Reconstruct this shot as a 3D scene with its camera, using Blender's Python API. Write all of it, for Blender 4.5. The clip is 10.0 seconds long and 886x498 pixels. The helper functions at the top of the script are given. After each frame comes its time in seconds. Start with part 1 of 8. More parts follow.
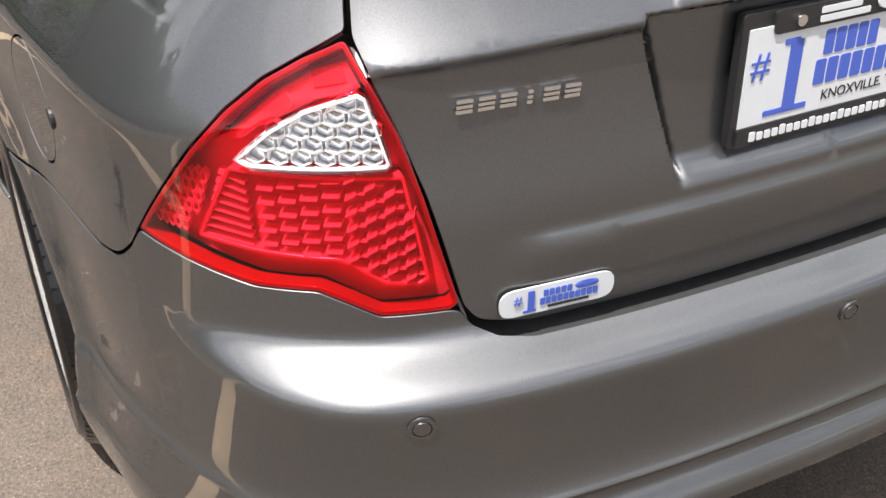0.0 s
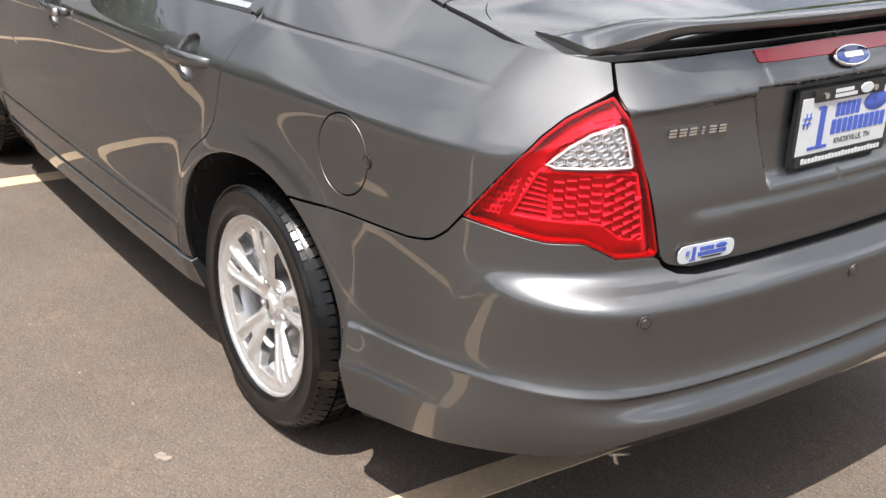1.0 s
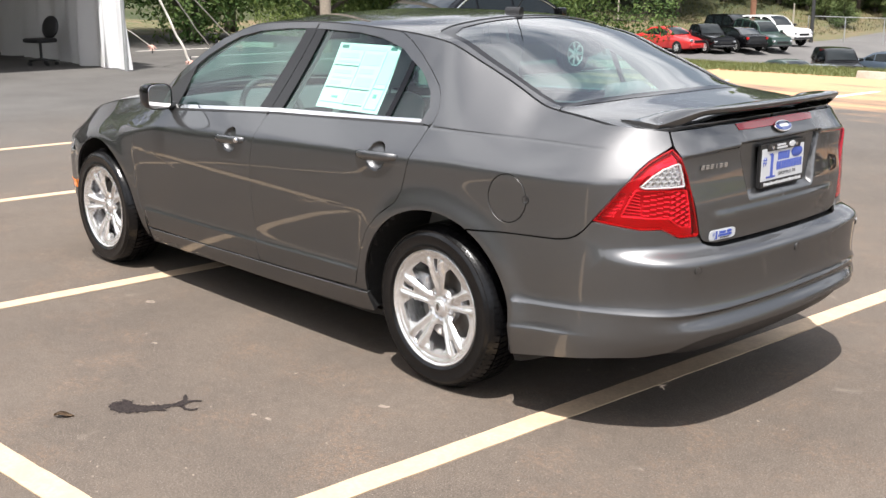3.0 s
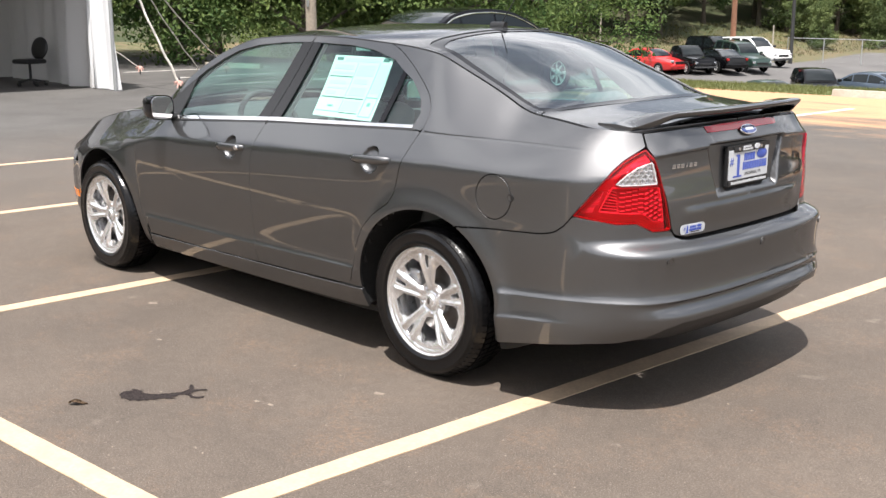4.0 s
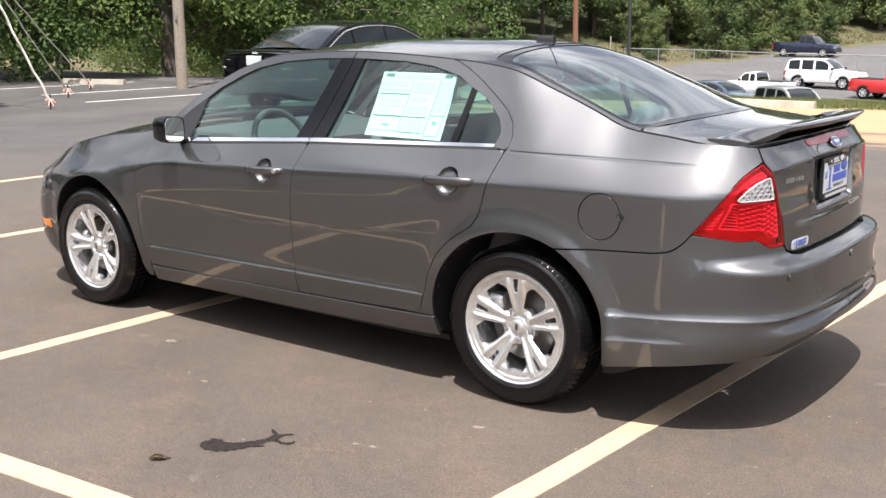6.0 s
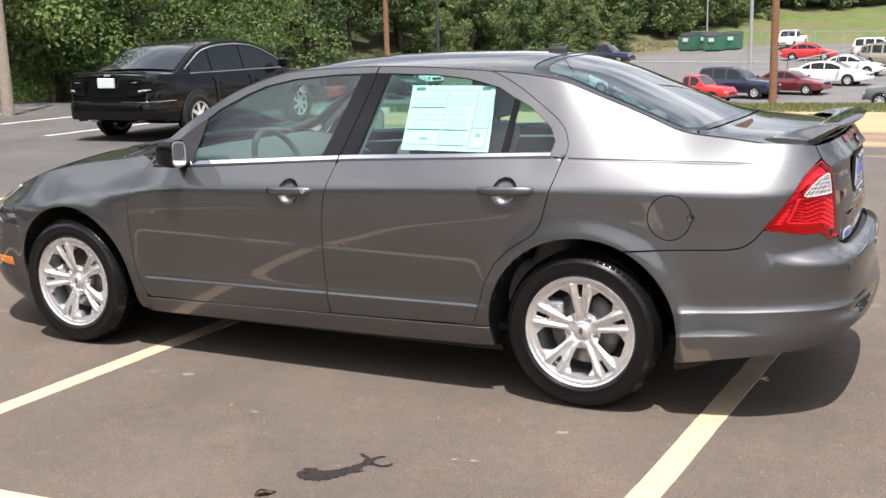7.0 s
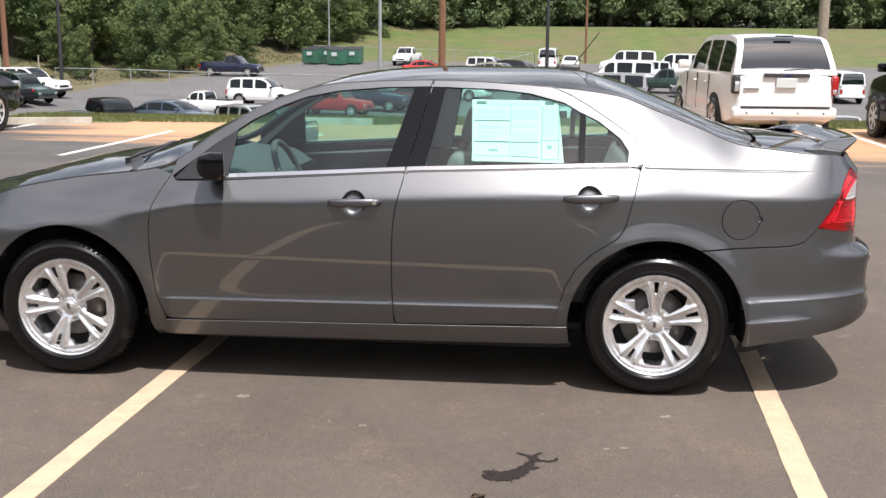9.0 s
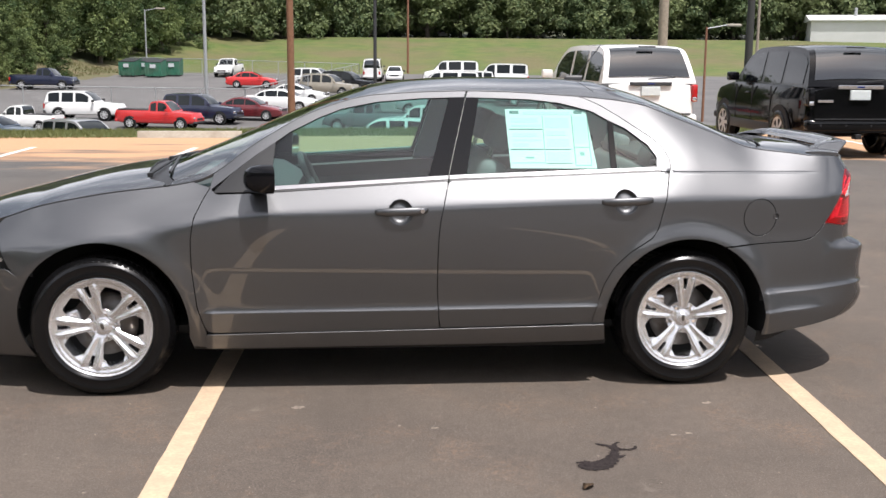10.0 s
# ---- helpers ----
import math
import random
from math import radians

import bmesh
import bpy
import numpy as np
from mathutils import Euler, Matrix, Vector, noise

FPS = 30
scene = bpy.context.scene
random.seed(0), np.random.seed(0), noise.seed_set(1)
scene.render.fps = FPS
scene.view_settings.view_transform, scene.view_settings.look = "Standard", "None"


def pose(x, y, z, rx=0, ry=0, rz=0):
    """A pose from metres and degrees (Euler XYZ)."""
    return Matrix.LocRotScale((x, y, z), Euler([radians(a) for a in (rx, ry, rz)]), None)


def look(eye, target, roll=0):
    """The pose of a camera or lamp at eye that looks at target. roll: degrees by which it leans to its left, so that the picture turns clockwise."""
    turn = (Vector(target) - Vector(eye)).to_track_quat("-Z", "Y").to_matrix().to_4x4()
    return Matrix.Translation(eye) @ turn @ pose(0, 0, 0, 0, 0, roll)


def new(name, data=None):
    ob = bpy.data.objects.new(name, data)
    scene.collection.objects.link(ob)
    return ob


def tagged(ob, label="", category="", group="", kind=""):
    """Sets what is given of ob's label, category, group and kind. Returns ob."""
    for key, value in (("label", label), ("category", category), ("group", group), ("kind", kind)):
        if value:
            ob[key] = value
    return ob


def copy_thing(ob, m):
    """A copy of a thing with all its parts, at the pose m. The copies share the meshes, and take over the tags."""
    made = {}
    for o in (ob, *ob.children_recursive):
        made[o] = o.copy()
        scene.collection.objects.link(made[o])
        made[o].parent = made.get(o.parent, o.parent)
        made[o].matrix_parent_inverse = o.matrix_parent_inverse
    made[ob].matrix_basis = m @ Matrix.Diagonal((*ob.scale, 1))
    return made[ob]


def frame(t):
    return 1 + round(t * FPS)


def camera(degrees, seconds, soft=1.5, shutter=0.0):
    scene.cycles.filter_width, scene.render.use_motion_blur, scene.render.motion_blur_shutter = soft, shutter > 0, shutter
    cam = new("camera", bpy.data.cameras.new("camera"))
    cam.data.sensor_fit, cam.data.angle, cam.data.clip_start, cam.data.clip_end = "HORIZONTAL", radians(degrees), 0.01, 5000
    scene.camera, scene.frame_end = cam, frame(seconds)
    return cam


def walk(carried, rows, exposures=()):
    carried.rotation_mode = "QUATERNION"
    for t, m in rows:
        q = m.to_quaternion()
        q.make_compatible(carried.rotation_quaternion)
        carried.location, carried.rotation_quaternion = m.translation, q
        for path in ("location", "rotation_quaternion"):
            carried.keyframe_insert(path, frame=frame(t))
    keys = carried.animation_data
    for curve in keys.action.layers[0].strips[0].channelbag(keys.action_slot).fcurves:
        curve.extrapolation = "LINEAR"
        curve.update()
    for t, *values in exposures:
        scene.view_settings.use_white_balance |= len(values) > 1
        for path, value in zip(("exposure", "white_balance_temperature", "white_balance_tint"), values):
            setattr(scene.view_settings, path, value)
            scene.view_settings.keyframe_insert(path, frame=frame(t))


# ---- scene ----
from mathutils.geometry import delaunay_2d_cdt

cam = camera(45.1, 10.0)
PATH = [
    (0, (3.166, -0.941, 1.389), (1.639, -0.186, 0.341), -0.9),
    (0.5, (3.36, -1.445, 1.436), (1.871, -0.441, 0.556), 2.2),
    (1, (3.572, -1.939, 1.473), (2.081, -0.838, 0.723), 2.1),
    (1.5, (3.788, -2.419, 1.535), (2.308, -1.242, 0.882), 1.6),
    (2, (3.997, -2.896, 1.547), (2.54, -1.653, 0.97), 2.4),
    (2.5, (4.205, -3.314, 1.506), (2.789, -1.976, 1.053), 1.4),
    (2.7, (4.231, -3.46, 1.564), (2.825, -2.122, 1.082), 0.1),
    (3.8, (4.469, -3.8, 1.522), (3.073, -2.446, 1.06), 0.4),
    (4, (4.483, -3.836, 1.524), (3.093, -2.467, 1.083), -0.0),
    (4.5, (4.465, -3.846, 1.522), (3.079, -2.465, 1.106), -0.7),
    (5, (4.317, -3.926, 1.505), (2.942, -2.532, 1.095), 1.2),
    (5.5, (4.003, -4.141, 1.53), (2.719, -2.665, 1.114), 0.0),
    (5.7, (3.851, -4.202, 1.526), (2.611, -2.691, 1.104), 0.2),
    (6.8, (2.876, -4.79, 1.556), (1.947, -3.064, 1.16), -2.1),
    (7, (2.722, -4.867, 1.534), (1.857, -3.108, 1.137), -1.5),
    (7.5, (2.249, -5.045, 1.564), (1.55, -3.216, 1.154), -1.6),
    (8, (1.791, -5.314, 1.578), (1.253, -3.425, 1.201), -2.4),
    (8.5, (1.344, -5.464, 1.552), (0.987, -3.532, 1.176), -1.6),
    (9, (0.831, -5.573, 1.569), (0.654, -3.618, 1.187), 0.6),
    (9.5, (0.324, -5.728, 1.612), (0.322, -3.761, 1.251), -0.6),
    (10, (-0.19, -5.728, 1.567), (-0.032, -3.767, 1.207), 0.4),
]
walk(cam, [(t, look(eye, target, roll)) for t, eye, target, roll in PATH], exposures=((0, 1.04, 6430, 11), (2, 1.00, 6430, 11), (4, 0.90, 6430, 11.5), (6, 0.88, 6380, 12.5), (8, 0.72, 6340, 13.5), (10, 0.42, 6290, 13.5)))

# ---- daylight ----
SUN_TO = Vector((0.20, -0.33, 1.0)).normalized()
elevation, azimuth = math.asin(SUN_TO.z), math.atan2(SUN_TO.x, SUN_TO.y)
world = bpy.data.worlds.new("sky")
scene.world = world
world.use_nodes = True
wn, wl = world.node_tree.nodes, world.node_tree.links
wn.clear()
sky = wn.new("ShaderNodeTexSky")
sky.sky_type, sky.sun_disc = "NISHITA", False
sky.sun_elevation, sky.sun_rotation = elevation, azimuth
sky.air_density, sky.dust_density = 1.0, 4.5
coord = wn.new("ShaderNodeTexCoord")
stretch = wn.new("ShaderNodeMapping")
stretch.inputs["Scale"].default_value = (1.0, 1.0, 2.2)
puffs = wn.new("ShaderNodeTexNoise")
puffs.inputs["Scale"].default_value, puffs.inputs["Detail"].default_value, puffs.inputs["Roughness"].default_value = 2.6, 7.0, 0.55
cover = wn.new("ShaderNodeValToRGB")
cover.color_ramp.elements[0].color = (0.18, 0.18, 0.18, 1)
cover.color_ramp.elements[0].position, cover.color_ramp.elements[1].position = 0.43, 0.62
blend = wn.new("ShaderNodeMix")
blend.data_type = "RGBA"
blend.inputs["B"].default_value = (15.0, 15.2, 15.6, 1)
glow = wn.new("ShaderNodeBackground")
glow.inputs["Strength"].default_value = 0.069
out = wn.new("ShaderNodeOutputWorld")
wl.new(coord.outputs["Generated"], stretch.inputs["Vector"])
wl.new(stretch.outputs["Vector"], puffs.inputs["Vector"])
wl.new(puffs.outputs["Fac"], cover.inputs["Fac"])
wl.new(cover.outputs["Color"], blend.inputs["Factor"])
wl.new(sky.outputs["Color"], blend.inputs["A"])
wl.new(blend.outputs["Result"], glow.inputs["Color"])
wl.new(glow.outputs["Background"], out.inputs["Surface"])
sun = new("sun", bpy.data.lights.new("sun", "SUN"))
sun.data.energy, sun.data.angle, sun.data.color = 5.0, radians(0.53), (1.0, 0.96, 0.905)
sun.matrix_world = look(SUN_TO * 60, (0, 0, 0))


# ---- materials ----
def material(name, colour, rough=0.5, metal=0.0, coat=0.0, grain=None, spots=None, bump=None, **more):
    """grain and spots: (scale, other colour, strength) at a fine and a coarse scale; bump: (scale, strength, distance)."""
    m = bpy.data.materials.new(name)
    m.use_nodes = True
    n, l = m.node_tree.nodes, m.node_tree.links
    b = n["Principled BSDF"]
    b.inputs["Base Color"].default_value = (*colour, 1)
    b.inputs["Roughness"].default_value, b.inputs["Metallic"].default_value, b.inputs["Coat Weight"].default_value = rough, metal, coat
    for key, value in more.items():
        b.inputs[key.replace("_", " ").title().replace("Ior", "IOR")].default_value = value
    where = n.new("ShaderNodeNewGeometry").outputs["Position"]
    last = None
    for layer in (grain, spots):
        if layer:
            scale, other, strength = layer
            tex = n.new("ShaderNodeTexNoise")
            tex.inputs["Scale"].default_value, tex.inputs["Detail"].default_value = scale, 5
            ramp = n.new("ShaderNodeValToRGB")
            ramp.color_ramp.elements[0].position, ramp.color_ramp.elements[1].position = 0.38, 0.64
            gain = n.new("ShaderNodeMath")
            gain.operation, gain.inputs[1].default_value = "MULTIPLY", strength
            mix = n.new("ShaderNodeMix")
            mix.data_type = "RGBA"
            mix.inputs["A"].default_value, mix.inputs["B"].default_value = (*colour, 1), (*other, 1)
            l.new(where, tex.inputs["Vector"])
            l.new(tex.outputs["Fac"], ramp.inputs["Fac"])
            l.new(ramp.outputs["Color"], gain.inputs[0])
            l.new(gain.outputs[0], mix.inputs["Factor"])
            if last:
                l.new(last, mix.inputs["A"])
            last = mix.outputs["Result"]
    if last:
        l.new(last, b.inputs["Base Color"])
    if bump:
        tex = n.new("ShaderNodeTexNoise")
        tex.inputs["Scale"].default_value, tex.inputs["Detail"].default_value = bump[0], 3
        relief = n.new("ShaderNodeBump")
        relief.inputs["Strength"].default_value, relief.inputs["Distance"].default_value = bump[1], bump[2]
        l.new(where, tex.inputs["Vector"])
        l.new(tex.outputs["Fac"], relief.inputs["Height"])
        l.new(relief.outputs["Normal"], b.inputs["Normal"])
    return m


def pane(name, tint, facing=0.05, rough=0.0):
    """A thin sheet of clear or tinted glass or plastic; facing: the share mirrored when seen straight on."""
    m = bpy.data.materials.new(name)
    m.use_nodes = True
    n, l = m.node_tree.nodes, m.node_tree.links
    n.clear()
    clear, gloss, mix, weight, power, scale, end = (n.new(k) for k in ("ShaderNodeBsdfTransparent", "ShaderNodeBsdfGlossy", "ShaderNodeMixShader", "ShaderNodeLayerWeight", "ShaderNodeMath", "ShaderNodeMath", "ShaderNodeOutputMaterial"))
    clear.inputs["Color"].default_value = (*tint, 1)
    gloss.inputs["Roughness"].default_value = rough
    weight.inputs["Blend"].default_value = 0.5
    power.operation, power.inputs[1].default_value = "POWER", 4.0
    scale.operation, scale.inputs[1].default_value, scale.inputs[2].default_value = "MULTIPLY_ADD", 1 - facing, facing
    l.new(weight.outputs["Facing"], power.inputs[0])
    l.new(power.outputs[0], scale.inputs[0])
    l.new(scale.outputs[0], mix.inputs[0])
    l.new(clear.outputs[0], mix.inputs[1])
    l.new(gloss.outputs[0], mix.inputs[2])
    l.new(mix.outputs[0], end.inputs["Surface"])
    return m


PAINT = material("grey_metallic_paint", (0.104, 0.105, 0.108), 0.45, 0.95, 1.0, grain=(1300, (0.186, 0.187, 0.191), 0.6), coat_roughness=0.008, coat_ior=1.60, specular_tint=(0.05, 0.05, 0.05, 1.0))
TRIM = material("black_plastic", (0.012, 0.012, 0.013), 0.45, grain=(300, (0.02, 0.02, 0.02), 0.6), bump=(700, 0.15, 0.001))
GLOSS_BLACK = material("gloss_black", (0.005, 0.005, 0.006), 0.08, 0, 0.0, specular_ior_level=0.28)
SHELL = material("dark_inner_metal", (0.010, 0.010, 0.010), 0.8, grain=(60, (0.02, 0.02, 0.02), 0.5))
CHROME = material("chrome", (0.80, 0.80, 0.80), 0.10, 1.0)
ALLOY = material("silver_alloy", (0.82, 0.82, 0.825), 0.27, 0.78, 0.5, grain=(40, (0.70, 0.70, 0.70), 0.4))
BRAKE = material("brake_metal", (0.16, 0.15, 0.14), 0.45, 0.8, grain=(30, (0.10, 0.07, 0.05), 0.5))
RUBBER = material("tyre_rubber", (0.004, 0.004, 0.0045), 0.24, specular_ior_level=0.34, grain=(60, (0.007, 0.007, 0.007), 0.5), bump=(260, 0.2, 0.001))
GLASS = pane("green_tinted_glass", (0.56, 0.84, 0.78), 0.09)
REAR_GLASS = pane("shaded_rear_glass", (0.42, 0.70, 0.665), 0.24)
RED_LENS = pane("red_lens", (1.0, 0.024, 0.050), 0.035)
CLEAR_LENS = pane("clear_lens", (0.95, 0.95, 0.95), 0.05)
RED_SOLID = material("red_plastic", (0.24, 0.004, 0.012), 0.16, 0, 0.8)
REFLECTOR = material("silvered_reflector", (0.85, 0.85, 0.86), 0.22, 0.9)
MIRROR = material("mirror_glass", (0.9, 0.92, 0.93), 0.01, 1.0)


# ---- the sedan's skin: one smooth surface, given by its plan, its sections and its edges ----
def table(xs, ys, soft, lo, hi, n=2400):
    """A smooth curve through a few values: cubic steps, then blurred over soft metres."""
    xs, ys = np.array(xs, float), np.array(ys, float)
    t = np.linspace(lo, hi, n)
    m = np.gradient(ys, xs)
    d = np.diff(ys) / np.diff(xs)
    m[1:-1] = np.where(d[:-1] * d[1:] > 0, 2 * d[:-1] * d[1:] / (d[:-1] + d[1:] + 1e-12), 0)
    i = np.clip(np.searchsorted(xs, t) - 1, 0, len(xs) - 2)
    h = xs[i + 1] - xs[i]
    u = np.clip((t - xs[i]) / h, 0, 1)
    v = (2 * u**3 - 3 * u**2 + 1) * ys[i] + (u**3 - 2 * u**2 + u) * h * m[i] + (3 * u**2 - 2 * u**3) * ys[i + 1] + (u**3 - u**2) * h * m[i + 1]
    k = int(soft / (hi - lo) * n)
    if k > 0:
        g = np.exp(-0.5 * (np.arange(-3 * k, 3 * k + 1) / k) ** 2)
        v = np.convolve(np.pad(v, 3 * k, mode="edge"), g / g.sum(), mode="valid")
    return lambda q: np.interp(q, t, v)


# half plan at waist height, from the nose round the flank to the tail: x, half width
PLAN = [
    (-2.36, 0.0), (-2.33, 0.3), (-2.22, 0.52), (-2.06, 0.70), (-1.9, 0.806), (-1.68, 0.864), (-1.364, 0.892), (-0.93, 0.903), (-0.65, 0.906), (-0.376,
    0.909), (-0.1, 0.911), (0.35, 0.912), (0.9, 0.908), (1.19, 0.9), (1.45, 0.874), (1.6, 0.856), (1.76, 0.836), (1.94, 0.814), (2.077, 0.782), (2.2, 0.7),
    (2.285, 0.57), (2.318, 0.4), (2.333, 0.2), (2.337, 0.0)
]
# beside each of them: shoulder z, top edge z, inset of the top edge
EDGES = [
    (0.66, 0.74, 0.08), (0.66, 0.74, 0.08), (0.66, 0.75, 0.09), (0.68, 0.77, 0.11), (0.67, 0.8, 0.13), (0.695, 0.865, 0.14), (0.73, 0.925, 0.145), (0.81, 0.985, 0.15),
    (0.845, 1.164, 0.206), (0.852, 1.308, 0.268), (0.862, 1.378, 0.3), (0.884, 1.396, 0.312), (0.902, 1.37, 0.312), (0.906, 1.336, 0.300), (0.907, 1.246, 0.270), (0.906, 1.188, 0.24),
    (0.904, 1.124, 0.202), (0.902, 1.105, 0.165), (0.904, 1.09, 0.13), (0.925, 1.08, 0.085), (0.995, 1.085, 0.062), (1.012, 1.092, 0.058), (1.018, 1.094, 0.058), (1.018, 1.094, 0.058)
]
plan = np.hstack([np.array(PLAN), np.array(EDGES)])
arc = np.concatenate([[0], np.cumsum(np.hypot(*np.diff(plan[:, :2], axis=0).T))])
arc -= np.interp(0.0, plan[:, 0], arc)
ARC_LO, ARC_HI = arc[0], arc[-1]
mirrored = np.concatenate([2 * arc[0] - arc[3:0:-1], arc, 2 * arc[-1] - arc[-2:-5:-1]])


def along(col, flip, soft=0.05):
    v = plan[:, col]
    f = -1 if flip else 1
    return table(mirrored, np.concatenate([f * v[3:0:-1], v, f * v[-2:-5:-1]]), soft, mirrored[0], mirrored[-1], 4000)


plan_x, plan_w = along(0, False, 0.04), along(1, True, 0.04)
shoulder_z, edge_z, edge_in = along(2, False, 0.05), along(3, False, 0.03), along(4, False, 0.04)
side_door = table([0.10, 0.16, 0.22, 0.30, 0.38, 0.46, 0.56, 0.66, 0.76, 0.86, 1.6], [-0.17, -0.100, -0.066, -0.042, -0.027, -0.0165, -0.0068, -0.0002, 0.0022, 0, 0], 0.022, 0.05, 1.6)
side_tail = table([0.10, 0.18, 0.26, 0.36, 0.46, 0.56, 0.66, 0.76, 1.6], [-0.0565, -0.0145, 0.0055, 0.0155, 0.006, 0.007, 0.0045, 0.0, 0.0], 0.012, 0.05, 1.6)
rear_sec = table([0.10, 0.20, 0.28, 0.36, 0.46, 0.54, 0.60, 0.630, 0.643, 0.656, 0.672, 0.684, 0.70, 0.80, 0.90, 1.6], [-0.30, -0.12, -0.01, 0.045, 0.060, 0.066, 0.071, 0.074, 0.070, 0.052, 0.018, 0.003, 0, 0, -0.004, -0.004], 0.005, 0.05, 1.6)
nose_sec = table([0.10, 0.17, 0.24, 0.33, 0.45, 0.54, 0.62, 0.74, 1.6], [-0.10, -0.03, 0.03, 0.055, 0.055, 0.045, 0.02, 0, 0], 0.012, 0.05, 1.6)
WHEELS_X = (-1.364, 1.364)
HUB_Z, ARCH_R = 0.325, 0.392


def step(a, b, v):
    u = np.clip((v - a) / (b - a), 0, 1)
    return u * u * (3 - 2 * u)


def lip(z, edge, width, round_=0.0015):
    """A ledge: hollow above, a crisp edge, level below."""
    d = z - edge
    return np.where(d > 0, np.exp(-np.maximum(d, 0) / width), 1.0)


def bumper_edge(x):
    return 0.442 + 0.05 * np.clip(x - 1.79, 0, 0.4)


def bumper_line(x):
    return 0.350 + 0.06 * (x - 1.75)


def skin_offset(s, z):
    x = plan_x(s)
    tail = step(1.0, 1.55, x)
    rear = step(2.06, 2.38, s)
    nose = 1 - step(-2.2, -1.75, x)
    off = side_door(z) * (1 - tail) + side_tail(z) * tail
    off = off + 0.0135 * lip(z, 0.391 + 0.008 * x, 0.015) * step(-0.93, -0.86, x) * (1 - step(0.90, 0.98, x))
    off = off * (1 - rear) + rear_sec(z) * rear
    off = off * (1 - nose) + nose_sec(z) * nose
    # ledge, undercut and lower roll of the rear bumper
    zc = bumper_edge(x)
    under = np.maximum(zc - z, 0)
    size = step(1.742, 1.775, x) * (0.0125 + 0.0055 * rear)
    off = off + size * lip(z, zc, 0.014 + 0.008 * rear)
    off = off + step(2.22, 2.50, s) * (0.030 * step(0.014, 0.070, under) - 0.010 * step(0.0, 0.012, under))
    off = off + 0.0085 * lip(z, bumper_line(x), 0.010) * step(1.70, 1.75, x) * (1 - step(1.92, 2.12, x))
    # fine groove along the rear quarter
    off = off - 0.0042 * np.exp(-(((z - 1.0235 + 0.013 * (x - 1.27)) / 0.0032) ** 2)) * step(1.262, 1.275, x) * (1 - step(1.95, 2.10, x))
    for wx in WHEELS_X:
        r = np.hypot(x - wx, z - HUB_Z)
        upper = step(0.16, 0.42, z)
        tall, wide_ = (0.018, 0.075) if wx < 0 else (0.016, 0.060)
        off = off + upper * tall * np.exp(-(((r - 0.395) / wide_) ** 2))
    zs = shoulder_z(s)
    t = (z - zs) / (edge_z(s) - zs)
    soft = 0.0012 + 0.06 * (1 - step(-1.35, -0.80, x)) * (1 - 0.5 * nose)
    h = np.where(t > -0.4 - 80 * soft, (t + np.sqrt(t * t + soft)) / 2, 0) + (0.05 - 0.12 * step(1.12, 1.45, x) * (1 - rear)) * np.sin(np.pi * np.clip(t, 0, 1))
    return off - edge_in(s) * h


def skin(s, z):
    """The flank, nose and tail of the car's left half: arc s along the plan, height z."""
    e = 0.004
    tx, ty = plan_x(s + e) - plan_x(s - e), plan_w(s + e) - plan_w(s - e)
    n = np.hypot(tx, ty)
    off = skin_offset(s, z)
    return np.stack([plan_x(s) - ty / n * off, -(plan_w(s) + tx / n * off), z + 0 * s], -1)


ridge = table([-2.4, -2.26, -2.1, -1.79, -1.47, -1.16, -0.95, -0.55, -0.14, 0.10, 0.40, 0.80, 1.03, 1.20, 1.45, 1.76, 1.86, 2.0, 2.2, 2.28, 2.4],
              [0.70, 0.745, 0.805, 0.888, 0.962, 1.010, 1.085, 1.255, 1.398, 1.432, 1.446, 1.443, 1.430, 1.392, 1.300, 1.174, 1.143, 1.130, 1.112, 1.095, 1.09], 0.022, -2.5, 2.5)
_s = np.linspace(ARC_LO + 0.001, ARC_HI - 0.001, 1600)
rim_line = skin(_s, edge_z(_s))
rim_x = np.maximum.accumulate(rim_line[:, 0])
rim_x = rim_x + np.arange(len(rim_x)) * 1e-7


def lid(x, y):
    """Bonnet, windscreen, roof, rear screen and boot as a height over the plan."""
    w = np.maximum(np.interp(x, rim_x, -rim_line[:, 1]), 0.02)
    ze = np.interp(x, rim_x, rim_line[:, 2])
    zc = ridge(x)
    q = np.clip(np.abs(y) / w, 0, 1.15)
    return np.stack([x, y, zc - (zc - ze) * q**2.4], -1)


def arc_at(x):
    """The arc length at which the flank reaches x."""
    return np.interp(x, plan_x(_s), _s)


# ---- building tools ----
def part(name, mesh, mat, parent=None, label=""):
    """Links a mesh, or a bmesh, as one object under a thing or a part."""
    if isinstance(mesh, bmesh.types.BMesh):
        data = bpy.data.meshes.new(name)
        mesh.to_mesh(data)
        mesh.free()
        mesh = data
    if mat and not mesh.materials:
        for one in mat if isinstance(mat, (list, tuple)) else (mat,):
            mesh.materials.append(one)
    ob = new(name, mesh)
    if parent:
        ob.parent = parent
    return tagged(ob, label)


def thing(name, label, category, group="", kind="", m=None):
    ob = new(name)
    ob.empty_display_size = 0.1
    if m is not None:
        ob.matrix_basis = m
    return tagged(ob, label, category, group, kind)


def smooth(bm, angle=40):
    for f in bm.faces:
        f.smooth = True
    for e in bm.edges:
        if len(e.link_faces) == 2 and e.calc_face_angle(0) > radians(angle):
            e.smooth = False
    return bm


